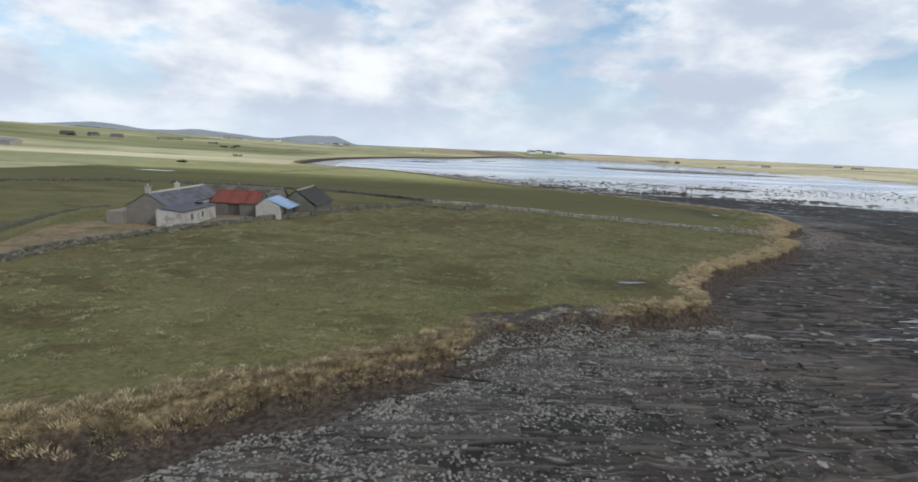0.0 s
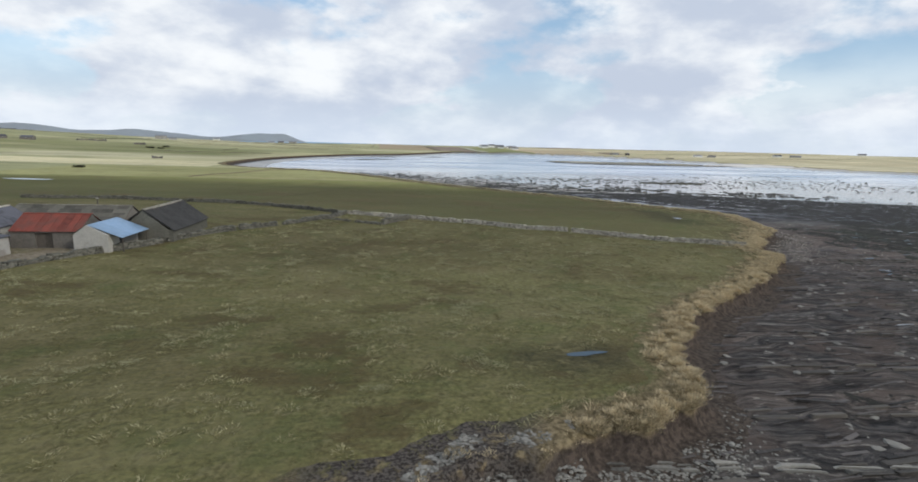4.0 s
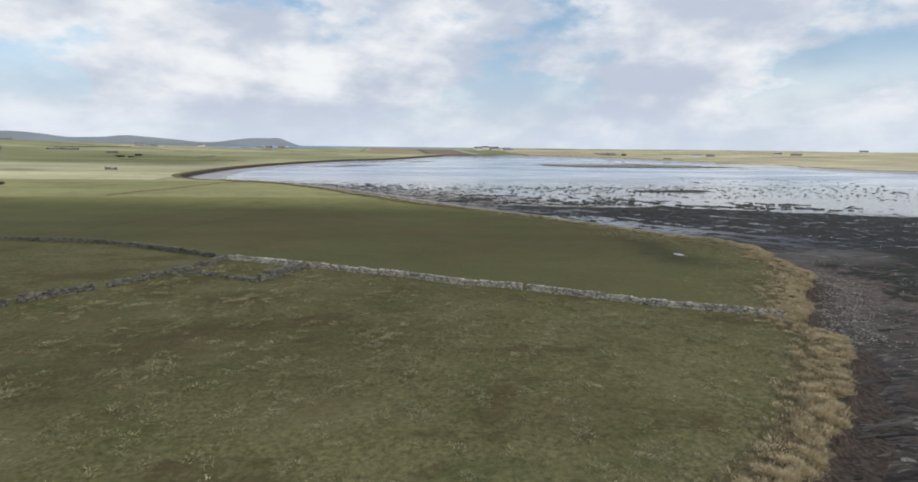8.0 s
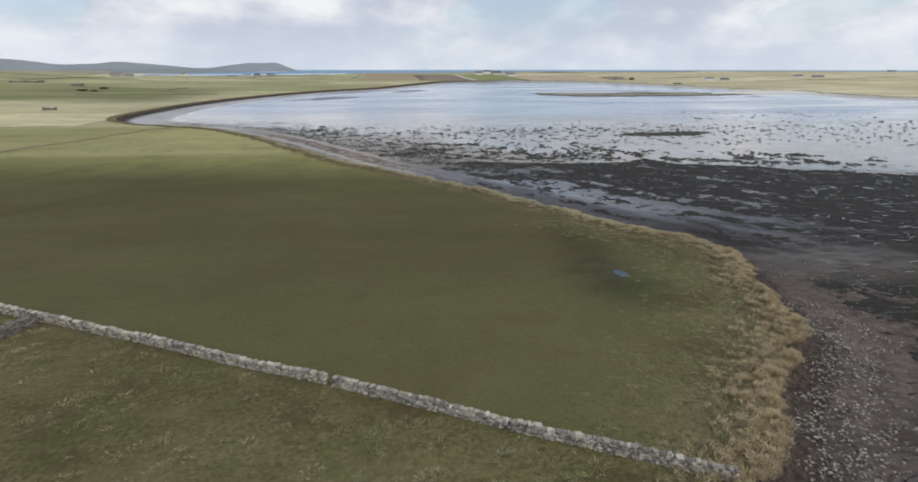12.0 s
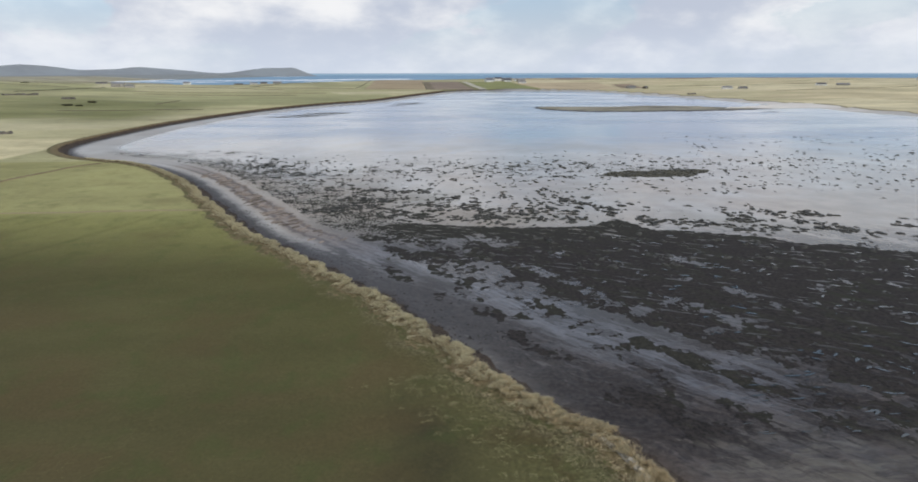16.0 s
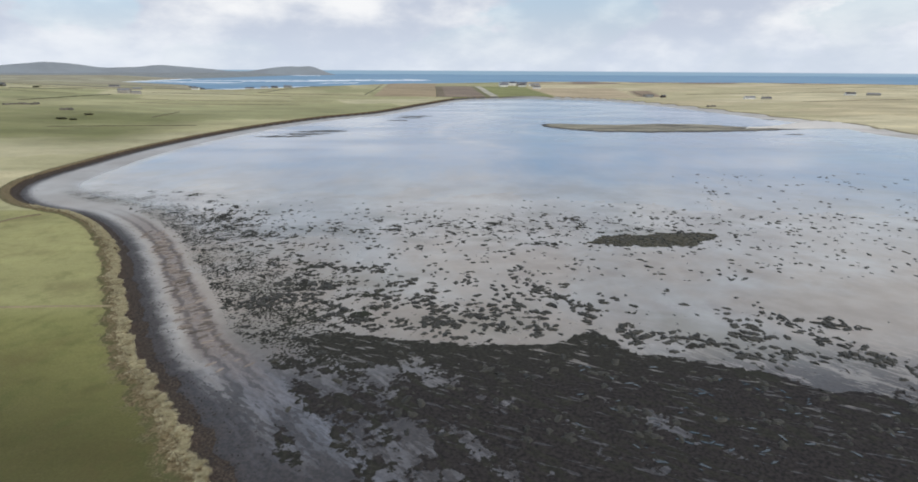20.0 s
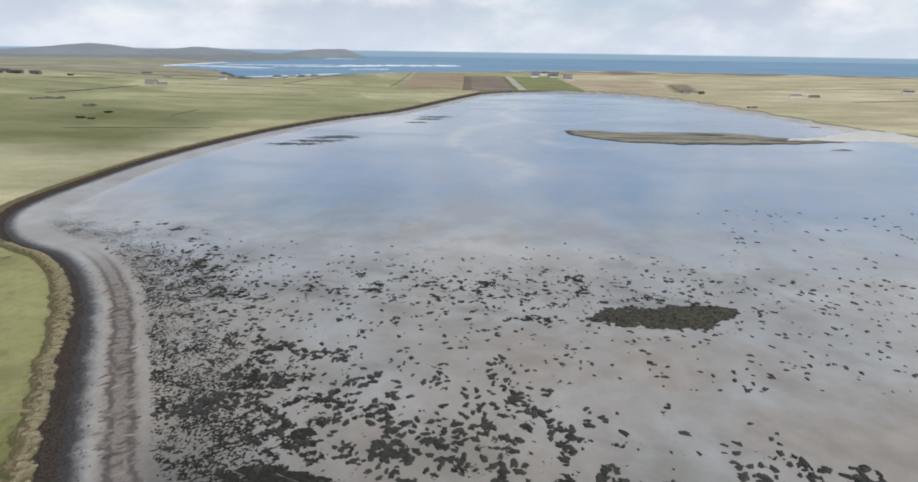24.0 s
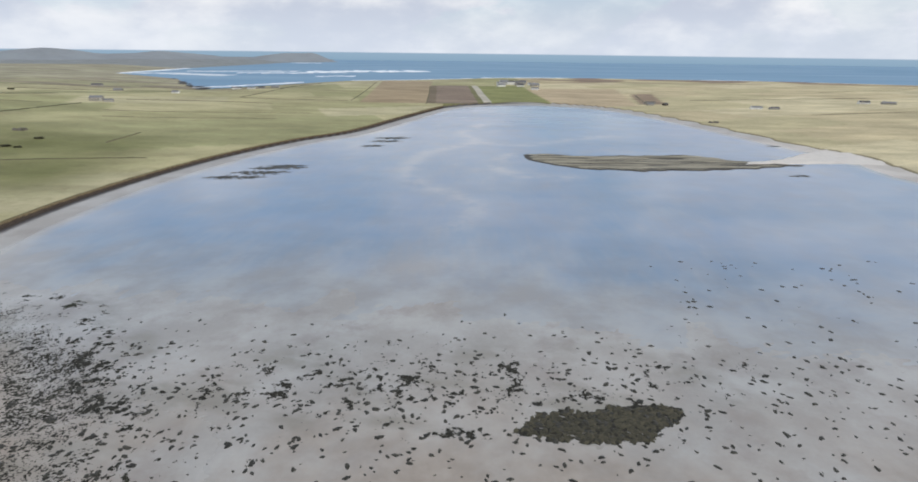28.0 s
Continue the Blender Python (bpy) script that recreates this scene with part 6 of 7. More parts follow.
edge_on = np.clip(0.5 - shore(p[:, 0], p[:, 1]), 0, 1.6)
p[:, 2] = np.maximum(p[:, 2], top_height(p[:, 0], p[:, 1], np.zeros(len(p))) - 0.05 - np.where(p[:, 0] < 2, 1.25 * np.clip(edge_on - 0.4, 0, 1.1), 0.25 * edge_on)) + 0.42 * lift - 0.06
beyond = p[:, 1] + rng.uniform(-18, 18, len(p)) > 158
scatter("bank_grass", LONG_TUFTS, p[sort & ~beyond], M_TAN, "tall dead tawny grass fringing the shore bank", "grass")
scatter("bank_grass", LONG_TUFTS, p[sort & beyond], M_FADED, "faded straw-coloured grass along the bay's bank", "grass")
scatter("bank_turf", LONG_TUFTS, p[~sort], M_TURF, "matted brown turf along the lip of the bank", "grass")

# cobbles under the bank
STONES = [stone_template(k, 0.42) for k in range(8)]
rng, px, py = sample(125000, -34, 30, 14, 56, 15)
sd = shore(px, py)
ragged_reach = 9 + 5 * wave_noise(px, py, 12, 21)
k = (sd < -0.3 - 2.4 * smooth(14, 2, px)) & (rng.uniform(0, 1, len(px)) < np.clip(1.25 * np.exp((sd + 1) / ragged_reach) * smooth(33, 16, px), 0, 1) * np.clip(clumpy(px, py, 8, 6) + 0.35, 0.12, 1))
p = lay(px, py, k, rng, (0.10, 0.28), (0.7, 1.1), 0.02)
big = rng.uniform(0, 1, len(p)) < 0.03
p[big, 3] *= rng.uniform(1.4, 2.2, big.sum())
scatter("cobble_beach", STONES, p, M_COBBLE, "grey angular storm-beach cobbles below the bank", "cobbles")
rng, px, py = sample(11000, -1, 16, 34, 51, 51)
sd = shore(px, py)
k = (sd > -1.6) & (sd < 1.3 + 1.0 * wave_noise(px, py, 6, 52)) & (rng.uniform(0, 1, len(px)) < 0.8)
p = lay(px, py, k, rng, (0.14, 0.42), (0.8, 1.2), 0.03)
p[:, 2] = np.maximum(p[:, 2], foot_height(p[:, 0], p[:, 1], np.full(len(p), -0.5)) + 1.1 * smooth(-1.6, 0.3, shore(p[:, 0], p[:, 1])))
scatter("tumbled_stones", STONES, p, M_COBBLE, "grey stones tumbled over the lip of the bank", "stones")
rng, px, py = sample(60000, 60, 108, 92, 145, 16)
sd = shore(px, py)
k = (sd < -1.2) & (rng.uniform(0, 1, len(px)) < (0.025 + 0.55 * smooth(5.0, 2.2, distance(px, py, np.array([(73.0, 102.5), (80.5, 112.0), (86.0, 119.0), (91.5, 127.0)])) + 1.2 * wave_noise(px, py, 5, 53))))
scatter("cobble_beach", STONES, lay(px, py, k, rng, (0.08, 0.30), (0.8, 1.4), 0.02), M_HEADLAND, "scattered pale cobbles under the headland bank", "cobbles")
pick = spline(NEAR_EDGE[28:] + BAY_EDGE[:9], 0.05)
pick = pick[rng.integers(0, len(pick), 17000)]
px, py = pick[:, 0] + rng.normal(0, 4, len(pick)), pick[:, 1] + rng.normal(0, 4, len(pick))
sd = shore(px, py)
k = (sd < -0.8) & (sd > -9)
scatter("wrack_cobbles", STONES, lay(px, py, k, rng, (0.12, 0.45), (0.5, 0.9), 0.04), M_WRACK, "dark weed-stained cobbles along the high-tide line", "cobbles")
rng, px, py = sample(9000, 10, 150, 25, 170, 17)
sd = shore(px, py)
k = (sd < -3) & ((sd < -10) | (py < 92)) & (rng.uniform(0, 1, len(px)) < np.clip(0.45 * clumpy(px, py, 15, 12), 0, 0.8) * smooth(122, 96, py))
scatter("shore_rubble", STONES, lay(px, py, k, rng, (0.2, 0.85), (0.4, 0.8), 0.05), M_COBBLE, "loose flat stones strewn on bedded shore rock", "stones")

rng, px, py = sample(240, 18, 80, 36, 98, 47)
sd = shore(px, py)
k = (sd < -2) & (sd > -16)
p = lay(px, py, k, rng, (0.5, 1.3), (0.5, 0.8), 0.1)
scatter("boulders", STONES, p[:22], M_COBBLE, "fallen grey boulders on dark shore rock", "boulders")

# flagstone ledges: beds of rock that break into slabs
ledges = thing("rock_ledge", "bedded flagstone ledges stepping across the shore", "rock")
rng = np.random.default_rng(18)
rows = []
for bx, by, length, beds in ((14, 43.5, 26, 2), (9, 38, 24, 2), (22, 36, 24, 2), (4, 31, 24, 2), (-8, 25.5, 26, 2), (14, 28.5, 22, 2), (32, 44, 22, 3), (30, 51, 24, 2), (36, 58, 24, 2), (46, 66, 24, 2), (58, 76, 20, 2),
                            (70, 88, 20, 2), (78, 100, 18, 2)):
    for bed in range(beds):
        s = 0.0
        while s < length:
            w = rng.uniform(0.8, 3.4)
            if rng.uniform() < 0.72:
                turn = 0.02 + rng.uniform(-0.07, 0.07)
                rows.append((bx + s + w / 2, by + bed * 1.0 + rng.uniform(-0.14, 0.14) + 0.02 * s, rng.uniform(-0.05, 0.04), turn, w * 0.96, rng.uniform(0.16, 0.5), rng.uniform(0.16, 0.4)))
            s += w + rng.uniform(0, 0.9)
pale = []
s = 17.5
while s < 36:
    w = rng.uniform(0.6, 2.6)
    for lane in range(2):
        pale.append((s + w / 2, 46.2 - 0.085 * (s - 17.5) + lane * 0.45 + rng.uniform(-0.12, 0.12), 0.05, rng.normal(-0.08, 0.04), w * 0.9, rng.uniform(0.10, 0.30), rng.uniform(0.12, 0.26)))
    s += w + rng.uniform(0, 1.2)
pale = np.array(pale)
pale = pale[shore(pale[:, 0], pale[:, 1]) < -1.0]
pale[:, 2] += ground_at(pale[:, 0], pale[:, 1])
joined_boxes("pale_ledge", pale, M_COBBLE, ledges, 23, 0.4)
r = np.array(rows)
r = r[shore(r[:, 0], r[:, 1]) < -1.2]
r[:, 2] += ground_at(r[:, 0], r[:, 1])
order = np.argsort(np.hypot(r[:, 0] - 22, r[:, 1] - 42))
single_stones(r[order[:240]], ledges, M_SLAB, "slab")
if len(r) > 240:
    joined_boxes("slabs", r[order[240:]], M_SLAB, ledges, 19)
rng, px, py = sample(9000, -20, 150, 18, 172, 20)
sd = shore(px, py)
k = (sd < -2) & ((sd < -9) | (py < 92)) & (rng.uniform(0, 1, len(px)) < smooth(150, 112, py)) & (rng.uniform(0, 1, len(px)) < 0.30 + 0.5 * clumpy(px * 0.3, py, 9, 13))
n = int(k.sum())
plates = np.stack([px[k], py[k], ground_at(px[k], py[k]) + 0.0, rng.normal(0.05, 0.15, n), 0.7 + 4.2 * rng.uniform(0, 1, n) ** 2, rng.uniform(0.07, 0.30, n), rng.uniform(0.05, 0.15, n)], 1)
joined_boxes("thin_bedding", plates, M_BED, ledges, 22)

# wrack on the tidal flat
WEEDS = [weed_template(k) for k in range(8)]
rng, px, py = sample(60000, -40, 300, 140, 345, 23)
sd = shore(px, py)
w = weed_amount(px, py, sd)
k = (sd < -12) & (rng.uniform(0, 1, len(px)) < np.where(py < 215 - 0.1 * px, 0.0, np.where(py < 285, 0.18, 0.40)) * w * np.clip(clumpy(px, py, 16, 14), 0.05, 1.2))
p = lay(px, py, k, rng, (0.5, 2.3), (0.7, 1.5))
scatter("seaweed_clumps", WEEDS, p, M_WEED, "dark olive wrack lying in clumps on wet sand", "seaweed")
rng, px, py = sample(6000, 0, 300, 262, 372, 24)
sd = shore(px, py)
fall = np.clip(1 - (py - 290 + 0.05 * (px - 90)) / 72, 0, 1)
k = (sd < -16) & (rng.uniform(0, 1, len(px)) < np.interp(px, [130, 220], [0.75, 0.45]) * fall ** 1.4 * np.clip(1.5 * clumpy(px, py, 22, 15) - 0.25, 0.04, 1.2))
p = lay(px, py, k, rng, (0.4, 1.8), (0.8, 1.6))
p[:, 2] = np.maximum(p[:, 2], -0.06)
scatter("seaweed_clumps", WEEDS, p, M_WEED, "scattered small dark weed clumps in shallow water", "seaweed")
rng, px, py = sample(900, 205, 330, 250, 400, 25)
k = (rng.uniform(0, 1, len(px)) < np.clip(clumpy(px, py, 40, 16) - 0.25, 0, 1) * 0.8)
p = lay(px, py, k, rng, (0.6, 2.2), (0.8, 1.6))
p[:, 2] = np.maximum(p[:, 2], -0.06)
scatter("seaweed_clumps", WEEDS, p, M_WEED, "drifts of weed out on the shallow bay", "seaweed")
rng = np.random.default_rng(61)
cx, cy = rng.uniform(44, 235, 900), rng.uniform(222, 288, 900)
upper = np.interp(cx, [40, 54, 77, 92, 104, 115, 121, 126, 134, 148, 171, 300], [242, 238.5, 235.5, 233, 230.5, 233, 236, 229, 225, 219, 208, 172])
over = cy - upper
k = (over > 4) & (shore(cx, cy) < -20) & ((cy > 247) | (cx > 60)) & (rng.uniform(0, 1, 900) < np.clip(1 - over / np.interp(cx, [50, 90, 130, 160, 235], [46, 40, 38, 34, 30]), 0, 1) ** 0.9 * np.clip(clumpy(cx, cy, 26, 62) + 0.15, 0.05, 1) * 0.95)
rows = []
for x, y in zip(cx[k], cy[k]):
    m = int(rng.integers(3, 16) * (1.4 if y < 262 and x < 118 else 1.0))
    reach = 0.55 * math.sqrt(m)
    a = rng.uniform(0, 6.283)
    q = rng.normal(0, 1, (m, 2)) * reach * np.array((1.25, 0.7))
    rows.append(np.stack([x + q[:, 0] * math.cos(a) - q[:, 1] * math.sin(a), y + q[:, 0] * math.sin(a) + q[:, 1] * math.cos(a), np.zeros(m), rng.uniform(0.9, 2.4, m), rng.uniform(0, 6.283, m), rng.uniform(0.8, 1.6, m)], 1))
p = np.concatenate(rows)
p[:, 2] = np.maximum(ground_at(p[:, 0], p[:, 1]), -0.06)
scatter("seaweed_patches", WEEDS, p, M_WEED, "rounded patches of dark olive wrack spread over pale wet sand", "seaweed")
# one dense raft of weed
rng, px, py = sample(2600, 128, 186, 288, 310, 26)
k = weed_amount(px, py, shore(px, py)) > 0.55
p = lay(px, py, k, rng, (0.9, 2.0), (0.5, 1.0))
p[:, 2] = np.maximum(p[:, 2], -0.05)
scatter("seaweed_raft", WEEDS, p, M_RAFT, "dense brown-green raft of weed on the flat", "seaweed")


def pool(x, y, rx, ry, turn, label, lift=0.02):
    """A shallow puddle with an uneven rim."""
    rs = random.Random(int(x * 7 + y))
    bm = bmesh.new()
    n = 40
    ph = rs.uniform(0, 6)
    rim = []
    for i in range(n):
        a = 6.283 * i / n
        k = 1 + 0.22 * math.sin(2 * a + ph) + 0.09 * math.sin(3 * a + 2 * ph) + 0.04 * math.sin(7 * a)
        rim.append(bm.verts.new((rx * k * math.cos(a), ry * k * math.sin(a), 0)))
    bm.faces.new(rim)
    th = np.linspace(0, 6.28, 12)
    z = float(ground_at(x + rx * 0.8 * np.cos(th), y + ry * 0.8 * np.sin(th)).max()) + lift
    return tagged(part("pool", bm, M_POOL, None, "", pose(x, y, z, 0, 0, turn)), label, "pool", kind="structure")


pool(20.5, 58.4, 1.6, 0.45, 4, "small rain puddle in wet turf")
pool(71.2, 138.0, 0.7, 1.4, 20, "shallow puddle in a boggy hollow")
pool(-112, 221, 8.0, 2.4, 0, "pale standing water in a wet pasture", 0.05)
for k, (x, y, rx, ry) in enumerate(((52, 47, 2.6, 0.6), (44, 38, 2.0, 0.7), (60, 56, 3.0, 0.7), (49, 33, 2.4, 1.0), (70, 70, 3.2, 0.6), (85, 84, 3.5, 0.7), (36, 30, 1.8, 0.6), (64, 47, 3.0, 0.9), (96, 92, 4.0, 0.8), (110, 108, 5, 1.0),
                                    (43, 46.5, 3.0, 0.5), (47, 43.5, 2.6, 0.45), (30, 28.5, 1.8, 0.4), (34, 32, 2.2, 0.5), (38.5, 36, 2.2, 0.5), (52, 53, 3.2, 0.5))):
    pool(x, y, rx * 0.9, ry * 0.7, 5, "tide pool among rock and weed", 0.09)


# wet films lying between the beds
rng, px, py = sample(4200, 30, 175, 20, 168, 33)
sd = shore(px, py)
k = (sd < -11) & (rng.uniform(0, 1, len(px)) < smooth(-11, -26, sd) * np.clip(2.4 * (clumpy(px * 0.35, py, 12, 44) - 0.40), 0, 0.9))
PUDDLES = []
for q in range(6):
    v, f = weed_template(90 + q)
    PUDDLES.append((v * np.array((1.0, 0.26, 0.0)), f))
p = lay(px, py, k, rng, (0.4, 2.0), (1.0, 1.0))
p[:, 2] += 0.14
p[:, 4] = rng.normal(0.12, 0.12, len(p))
q_rng, qx, qy = sample(7000, 100, 250, 150, 224, 63)
q_sd = shore(qx, qy)
over = qy - np.interp(qx, [100, 104, 115, 121, 126, 134, 148, 171, 300], [231, 230.5, 233, 236, 229, 225, 219, 208, 172])
k = (q_sd < -18) & (over < -4) & (q_rng.uniform(0, 1, len(qx)) < smooth(104, 128, qx) * np.clip(2.6 * (clumpy(qx * 0.6 + qy * 0.5, qy, 9, 64) - 0.62), 0, 0.7))
glint = lay(qx, qy, k, q_rng, (0.3, 1.5), (1.0, 1.0))
glint[:, 2] += 0.10
glint[:, 4] = q_rng.normal(2.85, 0.5, len(glint))
scatter("tide_pools", PUDDLES, p, M_POOL, "narrow tide pools lying between beds of dark rock", "pool")
scatter("tide_pools", [(v * np.array((1.0, 2.0, 1.0)), f) for v, f in PUDDLES], glint, M_POOL, "small bright pools of water caught in the weed bed", "pool")

# dried wrack thrown up in ridges across a worn band of sand
RIDGES = [(weed_template(60 + k)[0] * np.array((1.0, 0.50, 1.0)), weed_template(60 + k)[1]) for k in range(6)]
band_line = spline(NEAR_EDGE[29:] + BAY_EDGE[:3], 1.55)
t = np.gradient(band_line, axis=0)
across = np.stack([t[:, 1], -t[:, 0]], 1) / np.linalg.norm(t, axis=1)[:, None]
rng = np.random.default_rng(31)
rows = []
for c0, a0 in zip(band_line, across):
    if 216 < c0[1] < 300:
        for _ in range(3 if c0[1] > 232 else 1):
            m0 = c0 + a0 * rng.uniform(9.8, 15.2)
            rows.append((m0[0] + rng.normal(0, 0.3), m0[1] + rng.normal(0, 0.3), 0, rng.uniform(1.1, 2.9), math.atan2(a0[1], a0[0]) + rng.normal(0, 0.14), rng.uniform(0.7, 1.3)))
p = np.array(rows)
p[:, 2] = ground_at(p[:, 0], p[:, 1])
scatter("wrack_ridges", RIDGES, p, M_RIDGE, "low brown ridges of dried wrack across the sand", "seaweed")
# streaks of weed floating off the far shores
rng = np.random.default_rng(32)
rows = []
for x0, x1, y0, half in ((-30, 14, 590, 5.0), (-38, 6, 574, 6.0), (-52, -8, 558, 5.0), (-20, 12, 598, 3.0), (48, 86, 738, 7.0), (46, 78, 718, 6.0), (40, 62, 690, 4.0), (376, 392, 564, 2.0), (436, 454, 693, 2.5), (560, 700, 520, 6.0), (590, 640, 560, 4.0)):
    n = int((x1 - x0) * 3.4)
    x = rng.uniform(x0, x1, n)
    taper = np.clip(np.minimum(x - x0, x1 - x) / (0.25 * (x1 - x0)), 0.15, 1)
    rows.append(np.stack([x, y0 + rng.normal(0, half * 0.55, n) * taper + 0.05 * (x - x0), np.full(n, -0.055), rng.uniform(1.5, 5.0, n) * (0.5 + 0.5 * taper), rng.normal(0.05, 0.25, n), np.full(n, 0.15)], 1))
scatter("seaweed_streaks", WEEDS, np.concatenate(rows), M_WEED, "dark weed drifting in streaks on calm shallows", "seaweed")


# ---- islet, sand spit ----
def low_bank(name, x0, x1, lower, upper, rise, seed, step, ridge, fade=40):
    """A low mound between two shore lines, with ridges along its length."""
    xs = np.arange(x0, x1, step)
    vs = np.linspace(-0.08, 1.08, 44)
    lo, hi = np.interp(xs, *zip(*lower)), np.interp(xs, *zip(*upper))
    lo, hi = lo + 2.2 * wave_noise(xs, xs * 0, 26, seed), hi + 2.2 * wave_noise(xs, xs * 0, 30, seed + 1)
    gx, gv = np.meshgrid(xs, vs)
    gy = lo + (hi - lo) * gv
    z = rise * (smooth(-0.02, 0.16, gv) * smooth(1.02, 0.85, gv)) * smooth(x0, x0 + 14, gx) * smooth(x1, x1 - fade, gx)
    z = z * (0.8 + ridge * wave_noise(gx * 0.12, gy, 13, seed + 2)) - 0.30 + 0.03 * wave_noise(gx, gy, 12, seed + 3)
    co = np.stack([gx, gy, z], -1).reshape(-1, 3)
    i = np.arange(len(co)).reshape(gx.shape)
    me = quads(name, co, np.stack([i[:-1, :-1], i[:-1, 1:], i[1:, 1:], i[1:, :-1]], -1).reshape(-1, 4))
    return me


def islet_material():
    m, n, b = material("islet_shingle_and_turf")
    pos = n.add("ShaderNodeTexCoord", out=3)
    sep = n.tree.nodes.new("ShaderNodeSeparateXYZ")
    n.put(sep.inputs[0], pos)
    high = sep.outputs[2]
    lines = n.noise(n.add("ShaderNodeMapping", pos, None, (0, 0, -0.03), (0.03, 1.0, 1.0)), 0.22, 5.0, 0.65)
    fine = n.noise(pos, 0.5, 4.0, 0.65)
    c = n.mix(n.span(lines, 0.36, 0.60), (0.16, 0.143, 0.105), (0.42, 0.38, 0.285))
    c = n.mix(n.span(lines, 0.57, 0.61), c, (0.05, 0.045, 0.036))
    wrack = n.span(n.math("ADD", high, n.math("MULTIPLY", n.math("SUBTRACT", fine, 0.5), 0.5)), 0.34, 0.72, 1.0, 0.0)
    c = n.mix(wrack, c, n.mix(n.span(fine, 0.35, 0.65), (0.03, 0.028, 0.024), (0.10, 0.09, 0.075)))
    finish(n, b, c, 0.9, fine, 0.2, 0.6)
    return m


islet = new("islet", low_bank("islet", 186, 432, [(186, 642), (190, 624), (209, 599), (229, 586), (271, 577), (318, 580), (362, 587), (396, 598), (432, 600)],
                              [(186, 646), (196, 652), (215, 652), (243, 643), (297, 648), (335, 650), (360, 628), (396, 608), (432, 607)], 1.5, 81, 2.0, 0.42, 80))
islet.data.materials.append(islet_material())
tagged(islet, "long low tan islet with dark weedy rim in the bay", "islet", kind="structure")
spit = new("sand_spit", low_bank("sand_spit", 360, 520, [(360, 603), (405, 607), (440, 610), (475, 602), (520, 596)], [(360, 608), (400, 622), (430, 642), (455, 662), (485, 680), (520, 688)], 2.1, 91, 2.0, 0.30, 4))
spit.data.materials.append(plain("pale_shell_sand", (0.74, 0.69, 0.63), 0.8, 0.3, 0.12, 0.02, 0.04, second=(0.62, 0.565, 0.51)))
tagged(spit, "pale sand spit joining the islet to the shore", "sand spit", kind="structure")


# ---- breaking waves and reef off the far coast ----
def foam(points, width, seed):
    rng = np.random.default_rng(seed)
    line = spline(points, 14.0)
    wide = width * rng.uniform(0.25, 1.25, len(line))
    wide[0] = wide[-1] = 0.5
    t = np.gradient(line, axis=0)
    n = np.stack([-t[:, 1], t[:, 0]], 1) / np.linalg.norm(t, axis=1)[:, None]
    jig = rng.normal(0, width * 0.25, (len(line), 1))
    a, c, b = line + n * (wide[:, None] + jig), line + n * jig, line - n * (wide[:, None] - jig)
    co = np.concatenate([np.column_stack([a, np.full(len(a), -0.75)]), np.column_stack([c, np.full(len(a), 0.1 + 0.008 * width)]), np.column_stack([b, np.full(len(a), -0.75)])])
    m = len(line)
    i = np.arange(m - 1)
    q = np.concatenate([np.stack([i, i + 1, i + 1 + m, i + m], 1), np.stack([i + m, i + m + 1, i + 1 + 2 * m, i + 2 * m], 1)])
    me = quads("breaker", co, q)
    me.materials.append(M_FOAM)
    tagged(new("breaker", me), "white breaking wave running along the coast", "wave", kind="stuff")


foam([(-960, 2520), (-860, 2545), (-760, 2560), (-640, 2590), (-500, 2600)], 48, 1)
foam([(-470, 2560), (-330, 2600), (-200, 2640), (-60, 2660), (40, 2700)], 114, 2)
foam([(-700, 2390), (-560, 2400), (-420, 2430), (-300, 2500)], 57, 11)
foam([(-1120, 2330), (-1000, 2320), (-900, 2300), (-640, 2160)], 53, 3)
foam([(-330, 2120), (-260, 2150), (-190, 2150)], 35, 12)
foam([(-160, 1860), (0, 1905), (220, 2030)], 18, 4)
foam([(250, 2070), (400, 2090), (560, 2085)], 31, 5)
foam([(-960, 4200), (-860, 4180), (-760, 4200)], 60, 6)
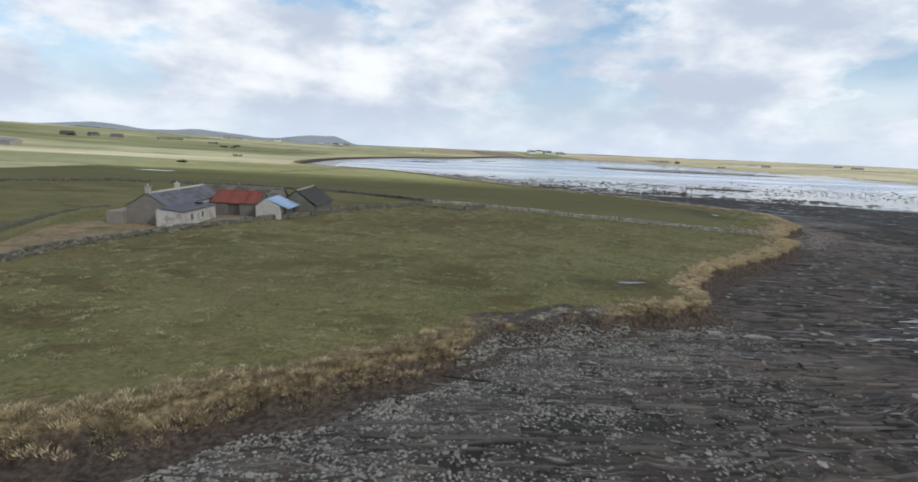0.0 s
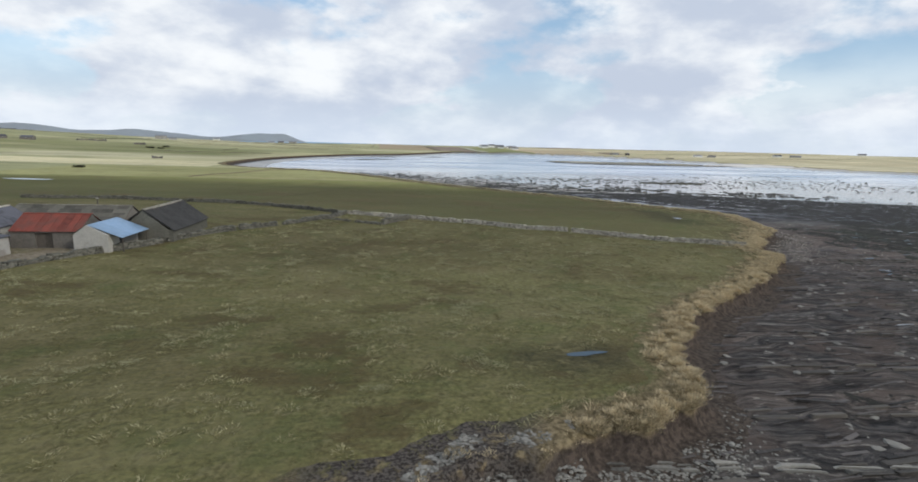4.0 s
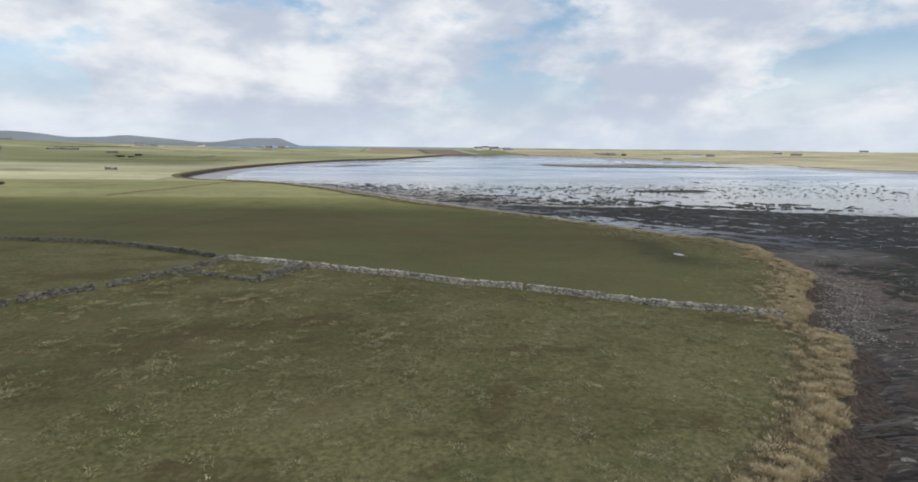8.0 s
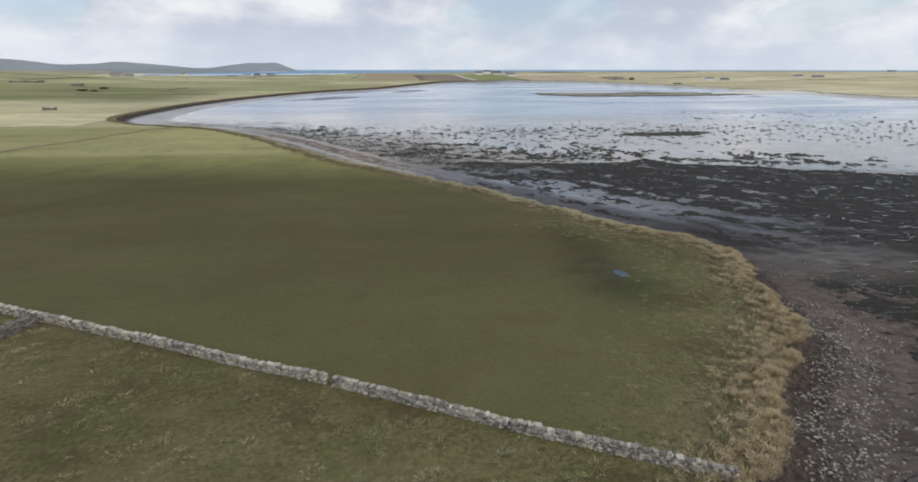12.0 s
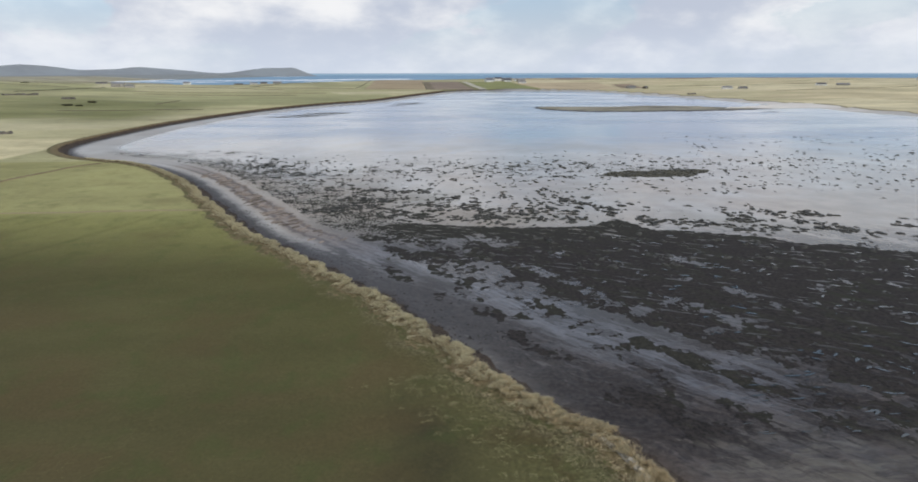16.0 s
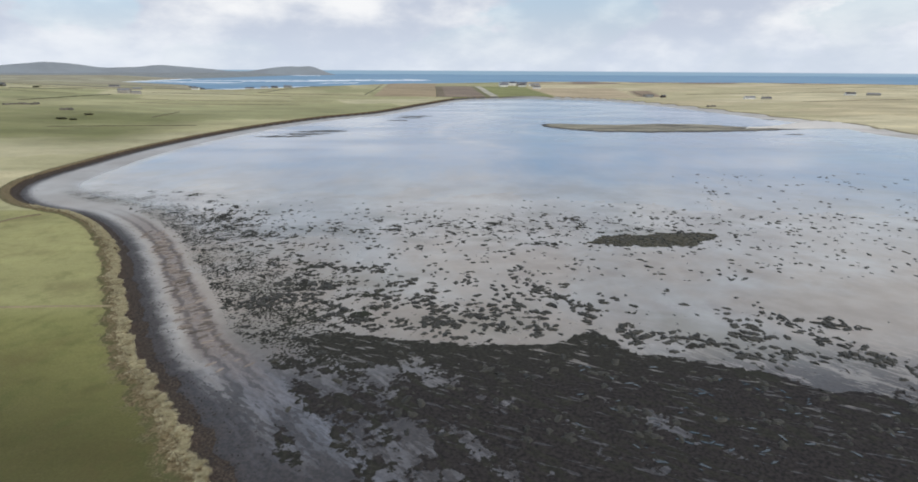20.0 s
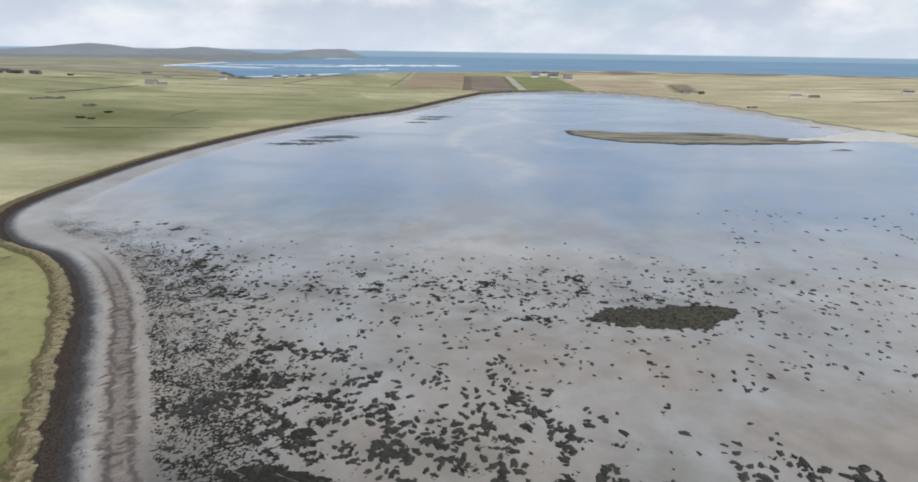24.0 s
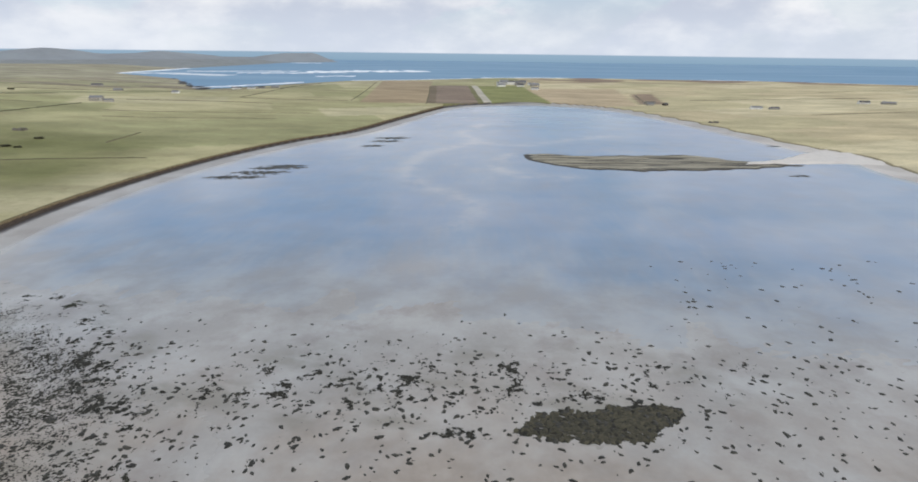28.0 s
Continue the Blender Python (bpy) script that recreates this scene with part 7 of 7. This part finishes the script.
foam([(-480, 1500), (-380, 1620), (-280, 1760)], 20, 7)
foam([(900, 1990), (1150, 1950), (1480, 1760)], 18, 8)
foam([(-1140, 2900), (-1125, 2600), (-1130, 2330)], 44, 9)
rng, px, py = sample(500, -760, -380, 1420, 1960, 27)
k = np.abs(np.interp(px, [-760, -560, -430], [1930, 1610, 1440]) - py) < 45
p = lay(px, py, k, rng, (10, 34), (0.10, 0.2))
p[:, 2] = -0.9
scatter("reef", STONES, p, M_REEF, "low dark reef rocks at the sea's edge", "rocks")


# ---- the plan laid out at its true scale ----
def settle(px, py):
    """From the drawn plan to the ground: the headland moves inland a little, the bay and all beyond it spread out."""
    px, py = np.asarray(px, float), np.asarray(py, float)
    u, v = (px - 100) / 300, (py - 200) / 300
    d = 1 - 0.01686 * u + 0.0018 * v
    fx, fy = 100 + 300 * (1.06233 * u - 0.02258 * v - 0.00527) / d, 200 + 300 * (0.01689 * u + 1.06114 * v + 0.00855) / d
    nx, ny = px * 1.006, py + np.interp(py, [20, 32, 45, 62, 130], [3.5, 4.3, 4.7, 5.1, 5.1])
    k = smooth(146, 168, py)
    return nx + (fx - nx) * k, ny + (fy - ny) * k


def settle_mesh(me):
    co = np.empty(len(me.vertices) * 3, np.float32)
    me.vertices.foreach_get("co", co)
    x, y = settle(co[0::3], co[1::3])
    co[0::3], co[1::3] = x, y
    me.vertices.foreach_set("co", co)
    me.update()


STEADING = ("cottage", "barn", "byre", "stable", "cart_shed")
for ob in list(scene.objects):
    if ob.type not in ("MESH", "EMPTY") or ob is hills or ob.parent and ob.parent.parent:
        continue
    still = ob.matrix_basis == Matrix()
    if ob.type == "EMPTY" and still and ob.name.split(".")[0] in STEADING:
        ob.location = (-0.3, 4.2, 0.0)
    elif ob.parent and (ob.parent.matrix_basis != Matrix() or ob.parent.name.split(".")[0] in STEADING):
        continue
    elif not still:
        x, y = settle(ob.location.x, ob.location.y)
        ob.location.x, ob.location.y = float(x), float(y)
    elif ob.type == "MESH":
        settle_mesh(ob.data)
